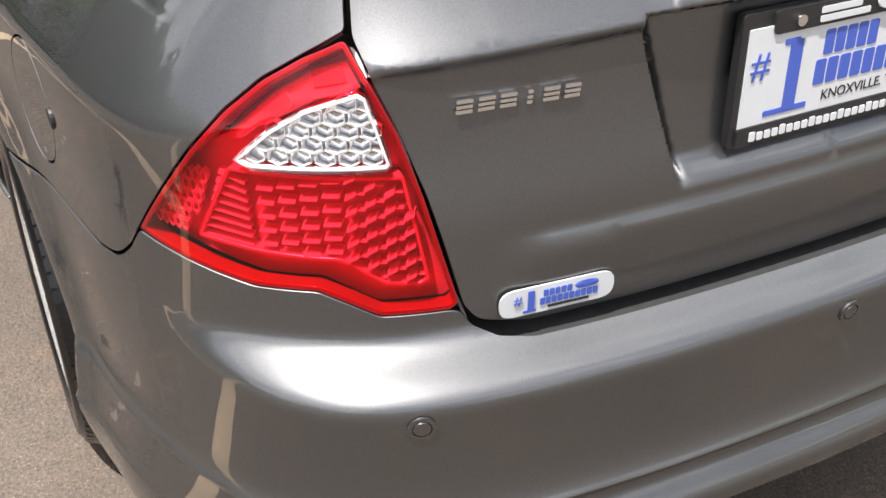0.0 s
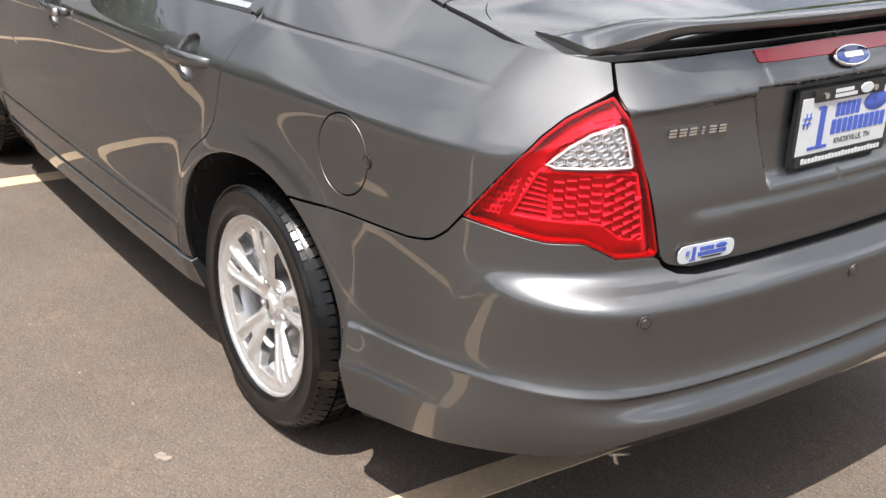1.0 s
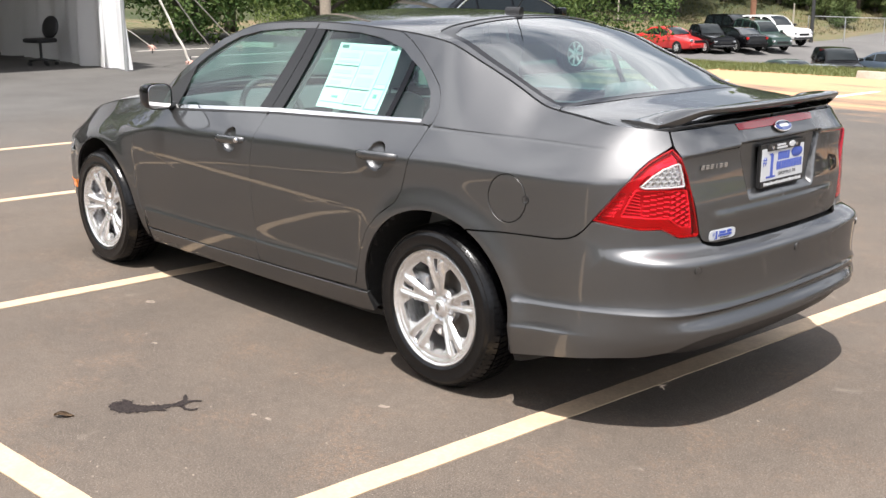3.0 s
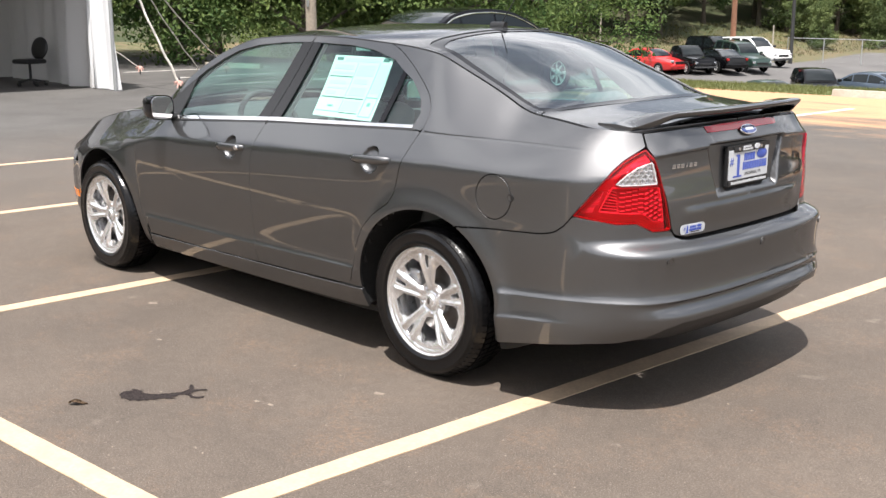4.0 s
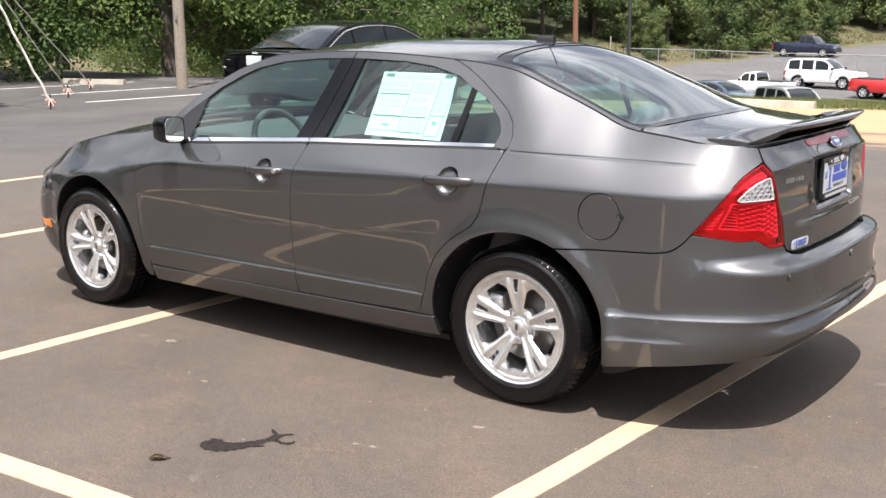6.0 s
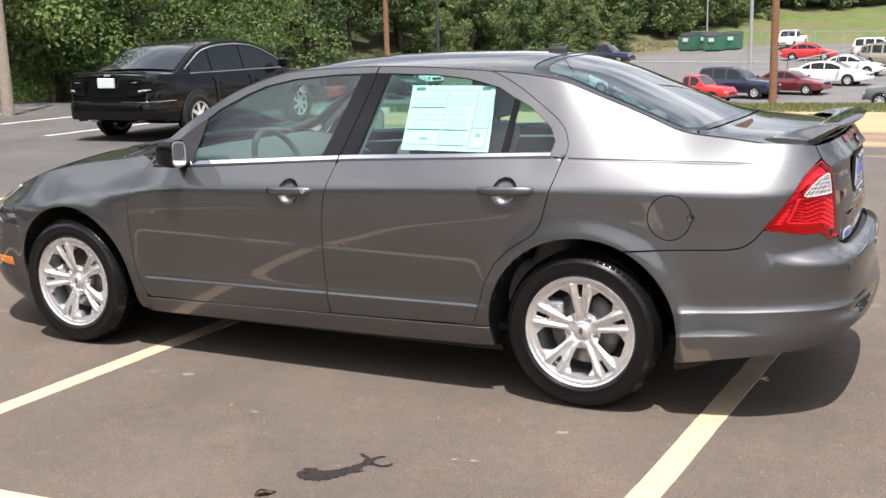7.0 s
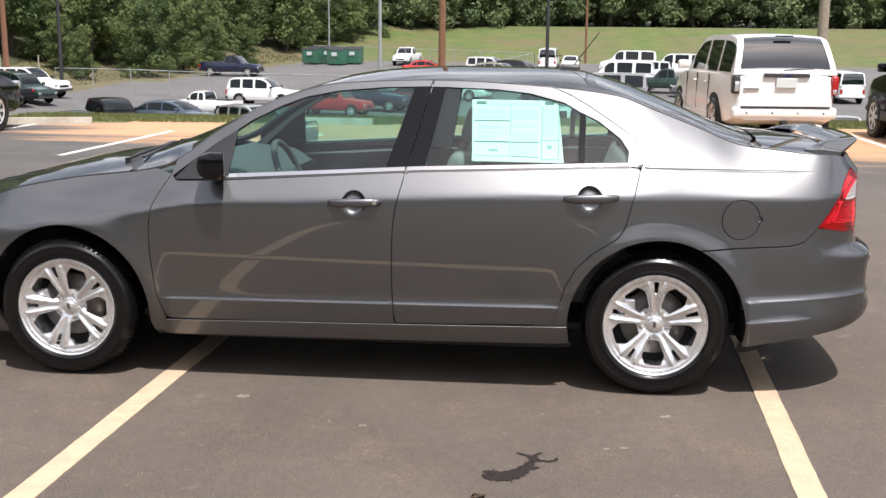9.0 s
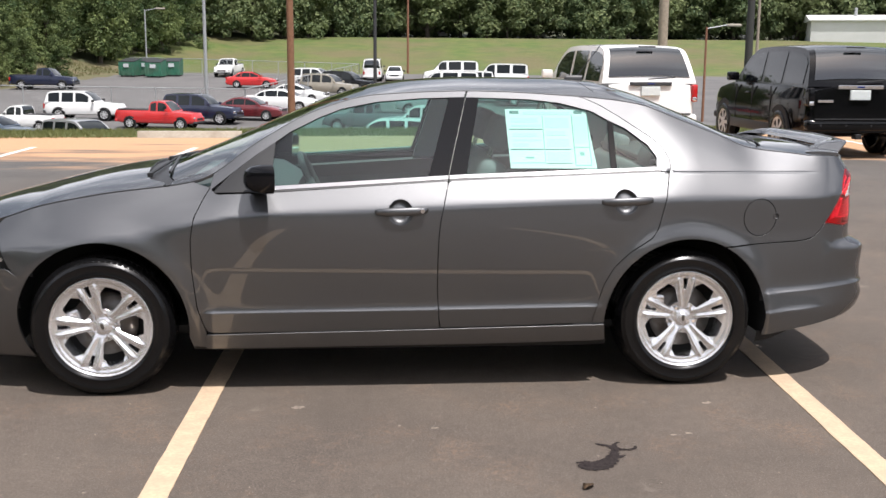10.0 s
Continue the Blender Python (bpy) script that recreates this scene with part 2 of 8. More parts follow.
def box(x0, x1, y0, y1, z0, z1, bevel=0.0, segments=2, bm=None, m=None):
    bm = bm or bmesh.new()
    mat = Matrix.Translation(((x0 + x1) / 2, (y0 + y1) / 2, (z0 + z1) / 2)) @ Matrix.Diagonal((x1 - x0, y1 - y0, z1 - z0, 1))
    made = bmesh.ops.create_cube(bm, size=1, matrix=(m @ mat) if m else mat)
    if bevel:
        edges = {e for v in made["verts"] for e in v.link_edges}
        bmesh.ops.bevel(bm, geom=list(edges), offset=bevel, segments=segments, profile=0.5, affect="EDGES")
    return bm


def rod(a, b, r0, r1=None, sides=10, bm=None, caps=True):
    bm = bm or bmesh.new()
    a, b = Vector(a), Vector(b)
    turn = (b - a).to_track_quat("Z", "Y").to_matrix().to_4x4()
    bmesh.ops.create_cone(bm, cap_ends=caps, segments=sides, radius1=r0, radius2=r0 if r1 is None else r1, depth=(b - a).length, matrix=Matrix.Translation((a + b) / 2) @ turn)
    return bm


def lathe(profile, sides=48, bm=None, axis="Y", closed=False):
    """Turns (radius, along) pairs about an axis through the origin."""
    bm = bm or bmesh.new()
    rings = []
    for k in range(sides):
        a = 2 * math.pi * k / sides
        ring = []
        for r, h in profile:
            p = (r * math.cos(a), h, r * math.sin(a)) if axis == "Y" else (r * math.cos(a), r * math.sin(a), h)
            ring.append(bm.verts.new(p))
        rings.append(ring)
    n = len(profile)
    for k in range(sides):
        p, q = rings[k], rings[(k + 1) % sides]
        for i in range(n if closed else n - 1):
            j = (i + 1) % n
            bm.faces.new((p[i], p[j], q[j], q[i]))
    return bm


def inside(poly, pts):
    x, y = pts[:, 0][:, None], pts[:, 1][:, None]
    a, b = poly, np.roll(poly, -1, 0)
    cross = ((a[:, 1] > y) != (b[:, 1] > y)) & (x < (b[:, 0] - a[:, 0]) * (y - a[:, 1]) / (b[:, 1] - a[:, 1] + 1e-15) + a[:, 0])
    return cross.sum(1) % 2 == 1


def away(poly, pts):
    a, b = poly, np.roll(poly, -1, 0)
    d = b - a
    t = np.clip(((pts[:, None] - a) * d).sum(-1) / ((d * d).sum(-1) + 1e-15), 0, 1)
    return np.linalg.norm(pts[:, None] - a - t[..., None] * d, axis=-1).min(1)


def dense(poly, gap):
    made = []
    for a, b in zip(poly, np.roll(poly, -1, 0)):
        n = max(1, int(np.ceil(np.linalg.norm(b - a) / gap)))
        made += [a + (b - a) * k / n for k in range(n)]
    return np.array(made)


def rounded(pts, r=0.02, closed=True):
    """A polygon whose corners are rounded; a corner may carry its own radius as a third value."""
    made = []
    n = len(pts)
    for k, p in enumerate(pts):
        rr = p[2] if len(p) > 2 else r
        if abs(p[0] - ARC_HI) < 1e-6 or abs(p[0] + 2.8801) < 1e-6 or p[1] == 0:
            rr = 0
        p, a, b = (np.array(q[:2], float) for q in (p, pts[k - 1], pts[(k + 1) % n]))
        la, lb = np.linalg.norm(a - p), np.linalg.norm(b - p)
        ra, rb = min(rr, la * 0.45), min(rr, lb * 0.45)
        if min(ra, rb) < 1e-4:
            made.append(p)
            continue
        s, e = p + (a - p) / la * ra, p + (b - p) / lb * rb
        for t in (0, 0.25, 0.5, 0.75, 1):
            made.append(s * (1 - t) ** 2 + 2 * p * t * (1 - t) + e * t * t)
    return np.array(made)


def shrunk(poly, d):
    area = (poly[:, 0] * np.roll(poly[:, 1], -1) - np.roll(poly[:, 0], -1) * poly[:, 1]).sum()
    t = np.roll(poly, -1, 0) - np.roll(poly, 1, 0)
    n = np.stack([-t[:, 1], t[:, 0]], -1) / (np.linalg.norm(t, axis=1)[:, None] + 1e-12)
    return poly + n * (d if area > 0 else -d)


U_STEP = 0.026
Z_LEVELS = np.unique(np.round(np.concatenate([np.arange(0.1, 1.5, 0.022), np.arange(0.374, 0.432, 0.0045), np.arange(0.60, 0.70, 0.007), np.arange(1.002, 1.035, 0.0035), np.arange(0.80, 0.96, 0.014)]), 4))


def panel(name, outline, surf, mat, parent, label="", holes=(), deep=0.014, lift=0.0, gap=0.0022, levels=None, ustep=U_STEP, edge=0.022, more=None, flip=False, both=False, back=False):
    """A sheet of a given outline, bent onto a surface surf(u, v) with the surface's own normals and its edges turned in by deep.
    flip: on the car's other side; both: on both sides in one mesh; more: further points inside."""
    outer = dense(np.array(outline, float)[:, :2], edge)
    if (outer[:, 0] * np.roll(outer[:, 1], -1) - np.roll(outer[:, 0], -1) * outer[:, 1]).sum() < 0:
        outer = outer[::-1]
    centre = both & ((np.abs(outer[:, 0] - ARC_HI) < 1e-6) | (np.abs(outer[:, 0] + 2.8801) < 1e-6) | (outer[:, 1] == 0))
    kept = outer.copy()
    outer = shrunk(outer, gap)
    for k in (0, 1):
        on_line = centre & ((kept[:, k] == 0) if k else (kept[:, 1] != 0))
        outer[on_line, k] = kept[on_line, k]
    inner = []
    for h in holes:
        h = dense(np.array(h, float)[:, :2], edge)
        if (h[:, 0] * np.roll(h[:, 1], -1) - np.roll(h[:, 0], -1) * h[:, 1]).sum() > 0:
            h = h[::-1]
        inner.append(shrunk(h, -gap))
    lo, hi = outer.min(0), outer.max(0)
    us = np.arange(lo[0] + ustep / 2, hi[0], ustep)
    vs = Z_LEVELS if levels is None else levels
    vs = vs[(vs > lo[1]) & (vs < hi[1])]
    pts = np.array([(u, v) for u in us for v in vs]).reshape(-1, 2)
    if more is not None:
        pts = np.concatenate([pts, more])
    keep = inside(outer, pts) & (away(outer, pts) > 0.006 if len(pts) else True)
    for h in inner:
        keep &= ~inside(h, pts) & (away(h, pts) > 0.006)
    pts = pts[keep]
    loops, n = [], 0
    for ring in [outer] + inner:
        loops.append(np.arange(n, n + len(ring)))
        n += len(ring)
    allp = np.concatenate([outer] + inner + [pts])
    edges = [(int(a), int(b)) for l in loops for a, b in zip(l, np.roll(l, -1))]
    vco, _, faces, _, _, _ = delaunay_2d_cdt([Vector(p) for p in allp], edges, [], 0, 1e-6)
    uv = np.array([tuple(v) for v in vco])
    tri = np.array([f for f in faces if len(f) == 3])
    mid = uv[tri].mean(1)
    ok = inside(outer, mid)
    for h in inner:
        ok &= ~inside(h, mid)
    tri = tri[ok]

    def place(q):
        e = 0.003
        p = surf(q[:, 0], q[:, 1])
        du = surf(q[:, 0] + e, q[:, 1]) - surf(q[:, 0] - e, q[:, 1])
        dv = surf(q[:, 0], q[:, 1] + e) - surf(q[:, 0], q[:, 1] - e)
        nn = np.cross(du, dv)
        return p, nn / (np.linalg.norm(nn, axis=1)[:, None] + 1e-12)

    p, nn = place(uv)
    verts, normals, polys = [p + nn * lift], [nn], [tri]
    count = len(p)
    for number, ring in enumerate([outer] + inner):
        if not deep:
            break
        m = len(ring)
        rp, rn = place(ring)
        side = np.roll(rp, -1, 0) - np.roll(rp, 1, 0)
        side /= np.linalg.norm(side, axis=1)[:, None] + 1e-12
        out_dir = np.cross(side, rn)
        half = rn + out_dir
        half /= np.linalg.norm(half, axis=1)[:, None]
        verts += [rp + rn * lift, rp + rn * (lift - min(0.003, deep / 3)) + out_dir * 0.0006, rp + rn * (lift - deep)]
        normals += [half, out_dir, out_dir]
        a, b = np.arange(m), np.roll(np.arange(m), -1)
        seam = centre[a] & centre[b] if number == 0 else np.full(m, both and bool((kept[:, 1] == 0).any())) & (ring[a, 1] > 0) & (ring[b, 1] > 0)
        a, b = a[~seam], b[~seam]
        for k in (0, m):
            A, B, C, D = count + k + a, count + k + b, count + k + m + b, count + k + m + a
            polys += [np.stack([A, C, B], -1), np.stack([A, D, C], -1)]
        count += 3 * m
    v, nrm, f = np.concatenate(verts), np.concatenate(normals), np.concatenate(polys)
    if back:
        f = np.concatenate([f, tri[:, ::-1] + len(v)])
        v, nrm = np.concatenate([v, p + nn * (lift - deep)]), np.concatenate([nrm, -nn])
    if flip or both:
        w, wn_, wf = v * (1, -1, 1), nrm * (1, -1, 1), f[:, ::-1]
        if both:
            f = np.concatenate([f, wf + len(v)])
            v, nrm = np.concatenate([v, w]), np.concatenate([nrm, wn_])
        else:
            v, nrm, f = w, wn_, wf
    me = bpy.data.meshes.new(name)
    me.from_pydata(v.tolist(), [], f.tolist())
    me.polygons.foreach_set("use_smooth", np.ones(len(me.polygons), bool))
    if len(me.vertices) == len(v):
        me.normals_split_custom_set_from_vertices(nrm.tolist())
    return part(name, me, mat, parent, label)


# ---- the sedan ----
def side(pts):
    """Outline points of the flank, given as x and z, turned into arc and z."""
    return [(float(arc_at(p[0])), *p[1:]) for p in pts]


def rise(x0, x1, n=30, drop=0.003):
    """The flank's upper edge between two places, as outline points in x and z."""
    return [(x, float(edge_z(arc_at(x))) - drop) for x in np.linspace(x0, x1, n)]


def arch(wx, a0, a1, n=26, r=ARCH_R):
    return [(wx + r * math.cos(radians(a)), HUB_Z + r * math.sin(radians(a))) for a in np.linspace(a0, a1, n)]


def arch_rings(a0, a1):
    """Points inside a panel that follow the rear wheel arch."""
    return np.array([p for r in (0.010, 0.021, 0.033, 0.046, 0.062, 0.080, 0.102) for p in side(arch(1.364, a0, a1, int((a1 - a0) / 2.6), ARCH_R + r))])


HANDLES = ((0.0, 0.852), (1.05, 0.893))


def door_skin(s, z):
    """The flank with the hollows behind the door handles."""
    p = skin(s, z)
    for hx, hz in HANDLES:
        d = np.hypot((s - hx - 0.003) / 1.0, z - hz)
        p = p + np.stack([0 * s, 0.030 * np.clip(1 - (d / 0.056) ** 5, 0, 1), 0 * s], -1)
    return p


def boot_skin(s, z):
    """The tail with the hollow round the number plate and the fold beneath it."""
    p = skin(s, np.maximum(z, 0.706))
    p = np.stack([p[..., 0], p[..., 1], z + 0 * s], -1)
    y = np.abs(p[..., 1])
    half = 0.232 + (z - 0.83) * 0.30
    hollow = (1 - step(-0.009, 0.004, y - half)) * step(0.806, 0.842, z) * (1 - step(1.012, 1.019, z))
    raised = 0.004 * (1 - step(-0.003, 0.003, y - 0.248)) * step(1.020, 1.026, z)
    # crisp edge over the lower face, which draws in beneath it and swells again to the fold under the plate
    edge = 1.013 - 0.05 * np.clip(y - 0.30, 0, 0.3)
    under = np.maximum(edge - z, 0)
    lower = -0.011 * step(0.0, 0.016, under) * (1 - step(0.05, 0.20, under)) * (1 - step(0.56, 0.60, y))
    fold = 0.007 * step(0.800, 0.776, z) * (1 - step(0.38, 0.46, y)) - 0.007 * step(0.776, 0.70, z)* (1 - step(0.38, 0.46, y))
    wall = np.exp(-(((y - half + 0.007) / 0.0045) ** 2)) * step(0.806, 0.842, z) * (1 - step(1.008, 1.016, z))
    return p + np.stack([-0.024 * hollow - 0.016 * wall + raised + lower * (1 - hollow) + fold, 0 * s, 0 * s], -1)


SEAM_FRONT = [(-0.868, 0.955), (-0.895, 0.911), (-0.932, 0.832), (-0.949, 0.727), (-0.948, 0.595), (-0.929, 0.409), (-0.905, 0.325)]
SEAM_MID = [(0.183, 0.339), (0.175, 0.48), (0.175, 0.628), (0.180, 0.74), (0.187, 0.808), (0.206, 0.898), (0.229, 0.990)]
SEAM_REAR = [(0.905, 0.335), (0.925, 0.385), (0.957, 0.501), (1.004, 0.588), (1.076, 0.659), (1.180, 0.725), (1.209, 0.768), (1.246, 0.907), (1.282, 1.020)]
SEAM_PILLAR = [(1.295, 1.045), (1.297, 1.081), (1.277, 1.130), (1.235, 1.172), (1.155, 1.222), (1.06, 1.283), (0.975, 1.330), (0.90, 1.362)]
WINDOW_TOP = [(-0.575, 1.155), (-0.507, 1.202), (-0.372, 1.268), (-0.264, 1.309), (-0.104, 1.340), (0.107, 1.358), (0.252, 1.362)]
WINDOW_TOP_REAR = [(0.384, 1.362), (0.627, 1.355), (0.781, 1.338), (0.936, 1.300), (1.010, 1.260)]
LAMP_TOP = [(2.306, 1.004), (2.261, 0.980), (2.219, 0.947), (2.173, 0.896), (2.117, 0.828), (2.072, 0.774)]
LAMP_BASE = [(2.127, 0.765), (2.190, 0.755), (2.239, 0.747), (2.311, 0.748), (2.346, 0.732), (2.378, 0.715), (2.459, 0.713)]
LAMP_INNER = [(2.468, 0.722), (2.454, 0.773), (2.431, 0.858), (2.406, 0.931), (2.379, 0.988), (2.357, 1.018)]


def build_sedan():
    car = thing("sedan", "grey metallic four-door sedan parked on asphalt across painted lines", "car")
    spot = lambda cx, cz, r, n: np.array([(cx + 0.003 + q * math.cos(a), cz + q * math.sin(a)) for q in np.linspace(0.012, r, n) for a in np.linspace(0, 6.28, 28)[:-1]])
    for other in (False, True):
        P = lambda name, outline, mat, parent, surf=skin, **k: panel(name, outline, surf, mat, parent, flip=other, **k)
        # wings
        wing = rounded(side(arch(-1.364, -8, 150)) + [(float(arc_at(-1.78)), 0.60), (float(arc_at(-1.83)), 0.70), (float(arc_at(-1.90)), 0.775)] + side(rise(-1.86, -0.95, 26)) + side(SEAM_FRONT) + side([(-0.893, 0.290), (-0.896, 0.209), (-0.962, 0.215)]), 0.004)
        P("front_wing", wing, PAINT, car)
        # doors
        door = rounded(side([(-0.84, 0.928, 0.01), (-0.868, 0.955, 0.004)] + SEAM_FRONT[1:] + [(-0.885, 0.287, 0.03)] + [(-0.331, 0.289), (0.186, 0.299, 0.008)] + SEAM_MID + [(-0.20, 0.963), (-0.60, 0.938)]), 0.02)
        front = P("front_door", door, PAINT, car, door_skin, more=spot(*HANDLES[0], 0.06, 7))
        door = rounded(side(SEAM_MID[::-1] + [(0.192, 0.301, 0.008), (0.50, 0.306), (0.872, 0.316, 0.03)] + SEAM_REAR + [(1.270, 1.028), (0.70, 1.010)]), 0.02)
        rear = P("rear_door", door, PAINT, car, door_skin, more=spot(*HANDLES[1], 0.06, 7))
        # painted frames round the side windows
        frame_f = side(rise(-0.855, 0.328, 40, 0.004) + [(0.318, 1.364)] + WINDOW_TOP[::-1] + [(-0.66, 1.10), (-0.78, 1.01), (-0.872, 0.940)])
        P("window_frame", frame_f, PAINT, front, gap=0.001)
        frame_r = side(rise(0.334, 0.86, 20, 0.004) + SEAM_PILLAR[::-1] + [(1.284, 1.027), (1.222, 1.034), (1.235, 1.092), (1.200, 1.145), (1.095, 1.222)] + WINDOW_TOP_REAR[::-1] + [(0.325, 1.363)])
        P("window_frame", frame_r, PAINT, rear, gap=0.001)
        # glass and blacked-out pillars, set a little in
        seal = dict(deep=0.006, gap=0.0, lift=-0.006)
        P("window_glass", rounded(side([(-0.592, 0.960), (0.140, 1.004), (0.250, 1.362)] + WINDOW_TOP[:-1][::-1]), 0.006), GLASS, front, deep=0.0, gap=0, lift=-0.010).visible_shadow = False
        P("pillar_cover", side([(0.134, 1.000), (0.226, 1.006), (0.324, 1.368), (0.246, 1.364)]), GLOSS_BLACK, front, **{**seal, "lift": -0.002})
        P("sail_panel", rounded(side([(-0.855, 0.934), (-0.594, 0.944), (-0.572, 1.160), (-0.66, 1.100), (-0.78, 1.010)]), 0.008), TRIM, front, **{**seal, "lift": -0.001})
        P("pillar_cover", side([(0.231, 1.006), (0.312, 1.012), (0.388, 1.364), (0.329, 1.368)]), GLOSS_BLACK, rear, **{**seal, "lift": -0.002})
        P("window_glass", rounded(side([(0.308, 1.010), (1.002, 1.034), (1.012, 1.260)] + WINDOW_TOP_REAR[:-1][::-1]), 0.006), GLASS, rear, deep=0.0, gap=0, lift=-0.010).visible_shadow = False
        P("window_divider", side([(1.000, 1.030), (1.030, 1.031), (1.040, 1.250), (1.012, 1.262)]), GLOSS_BLACK, rear, **{**seal, "lift": -0.003})
        P("quarter_glass", rounded(side([(1.028, 1.032), (1.224, 1.036), (1.236, 1.092), (1.200, 1.146), (1.095, 1.224), (1.038, 1.252)]), 0.012), GLASS, rear, deep=0.0, gap=0, lift=-0.010).visible_shadow = False
        strip = lambda a, b, p: P("chrome_strip", side([(x, 0.947 + (x + 0.6) * 0.0585 - (x > 0.3) * (x - 0.3) * 0.022) for x in np.linspace(a, b, 14)] + [(x, 0.963 + (x + 0.6) * 0.0585 - (x > 0.3) * (x - 0.3) * 0.026) for x in np.linspace(b, a, 14)]), CHROME, p, label="bright chrome", gap=0.0, lift=0.003, deep=0.008, edge=0.05)
        strip(-0.598, 0.226, front)
        strip(0.233, 1.225, rear)
        strip_low = lambda a, b, p: P("window_seal", side([(x, 0.939 + (x + 0.6) * 0.0585 - (x > 0.3) * (x - 0.3) * 0.022) for x in np.linspace(a, b, 14)] + [(x, 0.946 + (x + 0.6) * 0.0585 - (x > 0.3) * (x - 0.3) * 0.022) for x in np.linspace(b, a, 14)]), TRIM, p, gap=0.0, lift=0.001, deep=0.006, edge=0.05)
        strip_low(-0.598, 0.226, front)
        strip_low(0.233, 1.245, rear)
        # quarter panel, fuel flap, sill
        fuel = [(1.718 + 0.083 * math.cos(a), 0.811 + 0.088 * math.sin(a)) for a in np.linspace(0, 2 * math.pi, 40)[:-1]]
        quarter = side([(0.913, 0.3155, 0.004), (0.911, 0.337)] + SEAM_REAR[1:] + SEAM_PILLAR) + side(rise(0.86, 2.05, 40)) + [(2.20, 1.088), (2.354, 1.076, 0.004), (2.356, 1.028)] + LAMP_TOP + side([(2.035, 0.738), (1.995, 0.705, 0.03), (1.93, 0.694), (1.695, 0.684), (1.540, 0.675)]) + side(arch(1.364, 63, 181.4))
        P("quarter_panel", rounded(quarter, 0.006), PAINT, car, holes=() if other else (side(fuel),), more=arch_rings(55, 180))
        if not other:
            P("fuel_flap", side(fuel), PAINT, car)
            notch = lathe([(0.0, 0.0010), (0.010, 0.0002), (0.0130, -0.0022), (0.0155, -0.0014), (0.0160, 0.004)], 18)
            part("flap_notch", notch, TRIM, car).location = skin(arc_at(1.799), np.array(0.815)).tolist()
        P("door_jamb", side([(0.82, 0.285), (0.968, 0.285), (0.966, 0.40), (0.935, 0.43), (0.895, 0.37), (0.82, 0.34)]), PAINT, car, lift=-0.005, gap=0.0, deep=0.004)
        P("sill", rounded(side([(-0.893, 0.283), (0.90, 0.311), (0.972, 0.3125), (0.985, 0.226), (0.4, 0.218), (-0.3, 0.213), (-0.90, 0.208)]), 0.006), PAINT, car, lift=0.007, deep=0.02)
        # lamps
        lamp_outline = [(2.352, 1.022)] + LAMP_TOP + LAMP_BASE + LAMP_INNER
        bowl = P("tail_lamp", rounded(lamp_outline, 0.006), LAMP_BOWL, car, label="red tail lamp with clear reversing light", lift=-0.034, deep=0.01, gap=0.0)
        clear = [(2.2305, 0.897), (2.272, 0.933), (2.309, 0.956), (2.340, 0.967), (2.366, 0.974), (2.374, 0.969), (2.384, 0.938), (2.3965, 0.896), (2.392, 0.892), (2.321, 0.891), (2.249, 0.890)]
        round_lamp = rounded(lamp_outline, 0.006)
        P("lamp_rim", round_lamp, RED_SOLID, bowl, holes=(shrunk(dense(round_lamp[::-1], 0.02), 0.0075),), deep=0.02, gap=0.0015, lift=-0.001)
        lens = P("red_lens", rounded(lamp_outline, 0.006), RED_LENS, bowl, holes=(clear,), deep=0.004, gap=0.003, ustep=0.02)
        lens.visible_shadow = False
        lens = P("clear_lens", clear, CLEAR_LENS, bowl, deep=0.004, gap=0.0005, ustep=0.02)
        lens.visible_shadow = False
        P("reversing_reflector", clear, LAMP_CELL, bowl, lift=-0.016, deep=0.012, gap=0.0)
        cells(bowl, other, clear, 0.0245, 0.0100, -0.015, 0.011, CELL_WALL, 0.0006)
        ring = dense(np.array(clear), 0.012)
        P("lens_border", ring, WHITE_PLASTIC, bowl, holes=(shrunk(ring, 0.0035),), lift=-0.003, deep=0.006, gap=0.0005, edge=0.012)
        low = [(2.217, 0.884), (2.411, 0.880), (2.436, 0.752), (2.424, 0.746), (2.384, 0.752), (2.350, 0.776), (2.335, 0.783), (2.250, 0.786), (2.167, 0.792)]
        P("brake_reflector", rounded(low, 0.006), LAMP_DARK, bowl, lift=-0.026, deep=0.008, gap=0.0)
        ring = dense(rounded(low, 0.006), 0.014)
        P("tray_edge", ring, LAMP_BOWL, bowl, holes=(shrunk(ring[::-1], 0.0030),), lift=-0.008, deep=0.018, gap=0.0, edge=0.014)
        slats(bowl, other, low)
        cells(bowl, other, [(2.118, 0.826), (2.160, 0.872), (2.200, 0.876), (2.152, 0.790), (2.100, 0.785)], 0.010, 0.009, -0.026, 0.012, WHITE_PLASTIC, 0.0012)
        band = [(2.195, 0.905), (2.228, 0.940), (2.266, 0.972), (2.310, 0.996), (2.350, 1.008), (2.366, 0.985), (2.312, 0.972), (2.272, 0.950), (2.236, 0.916)]
        P("upper_reflector", rounded(band, 0.004), LAMP_BOWL, bowl, lift=-0.020, deep=0.008, gap=0.0)
        # Two darker blocks laid on the upper band.
        for block in ([(2.240, 0.942), (2.282, 0.974), (2.292, 0.964), (2.252, 0.932)], [(2.309, 0.996), (2.343, 1.005), (2.350, 0.990), (2.314, 0.982)]):
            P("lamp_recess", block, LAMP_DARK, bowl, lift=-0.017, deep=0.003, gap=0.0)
        head = [(-2.10, 0.735), (-1.93, 0.775), (-1.862, 0.735), (-1.815, 0.62), (-1.93, 0.60), (-2.08, 0.63)]
        head = [(float(np.interp(x, plan_x(_s), _s)), z) for x, z in head]
        lampf = P("headlamp", rounded(head, 0.02), REFLECTOR, car, lift=-0.03)
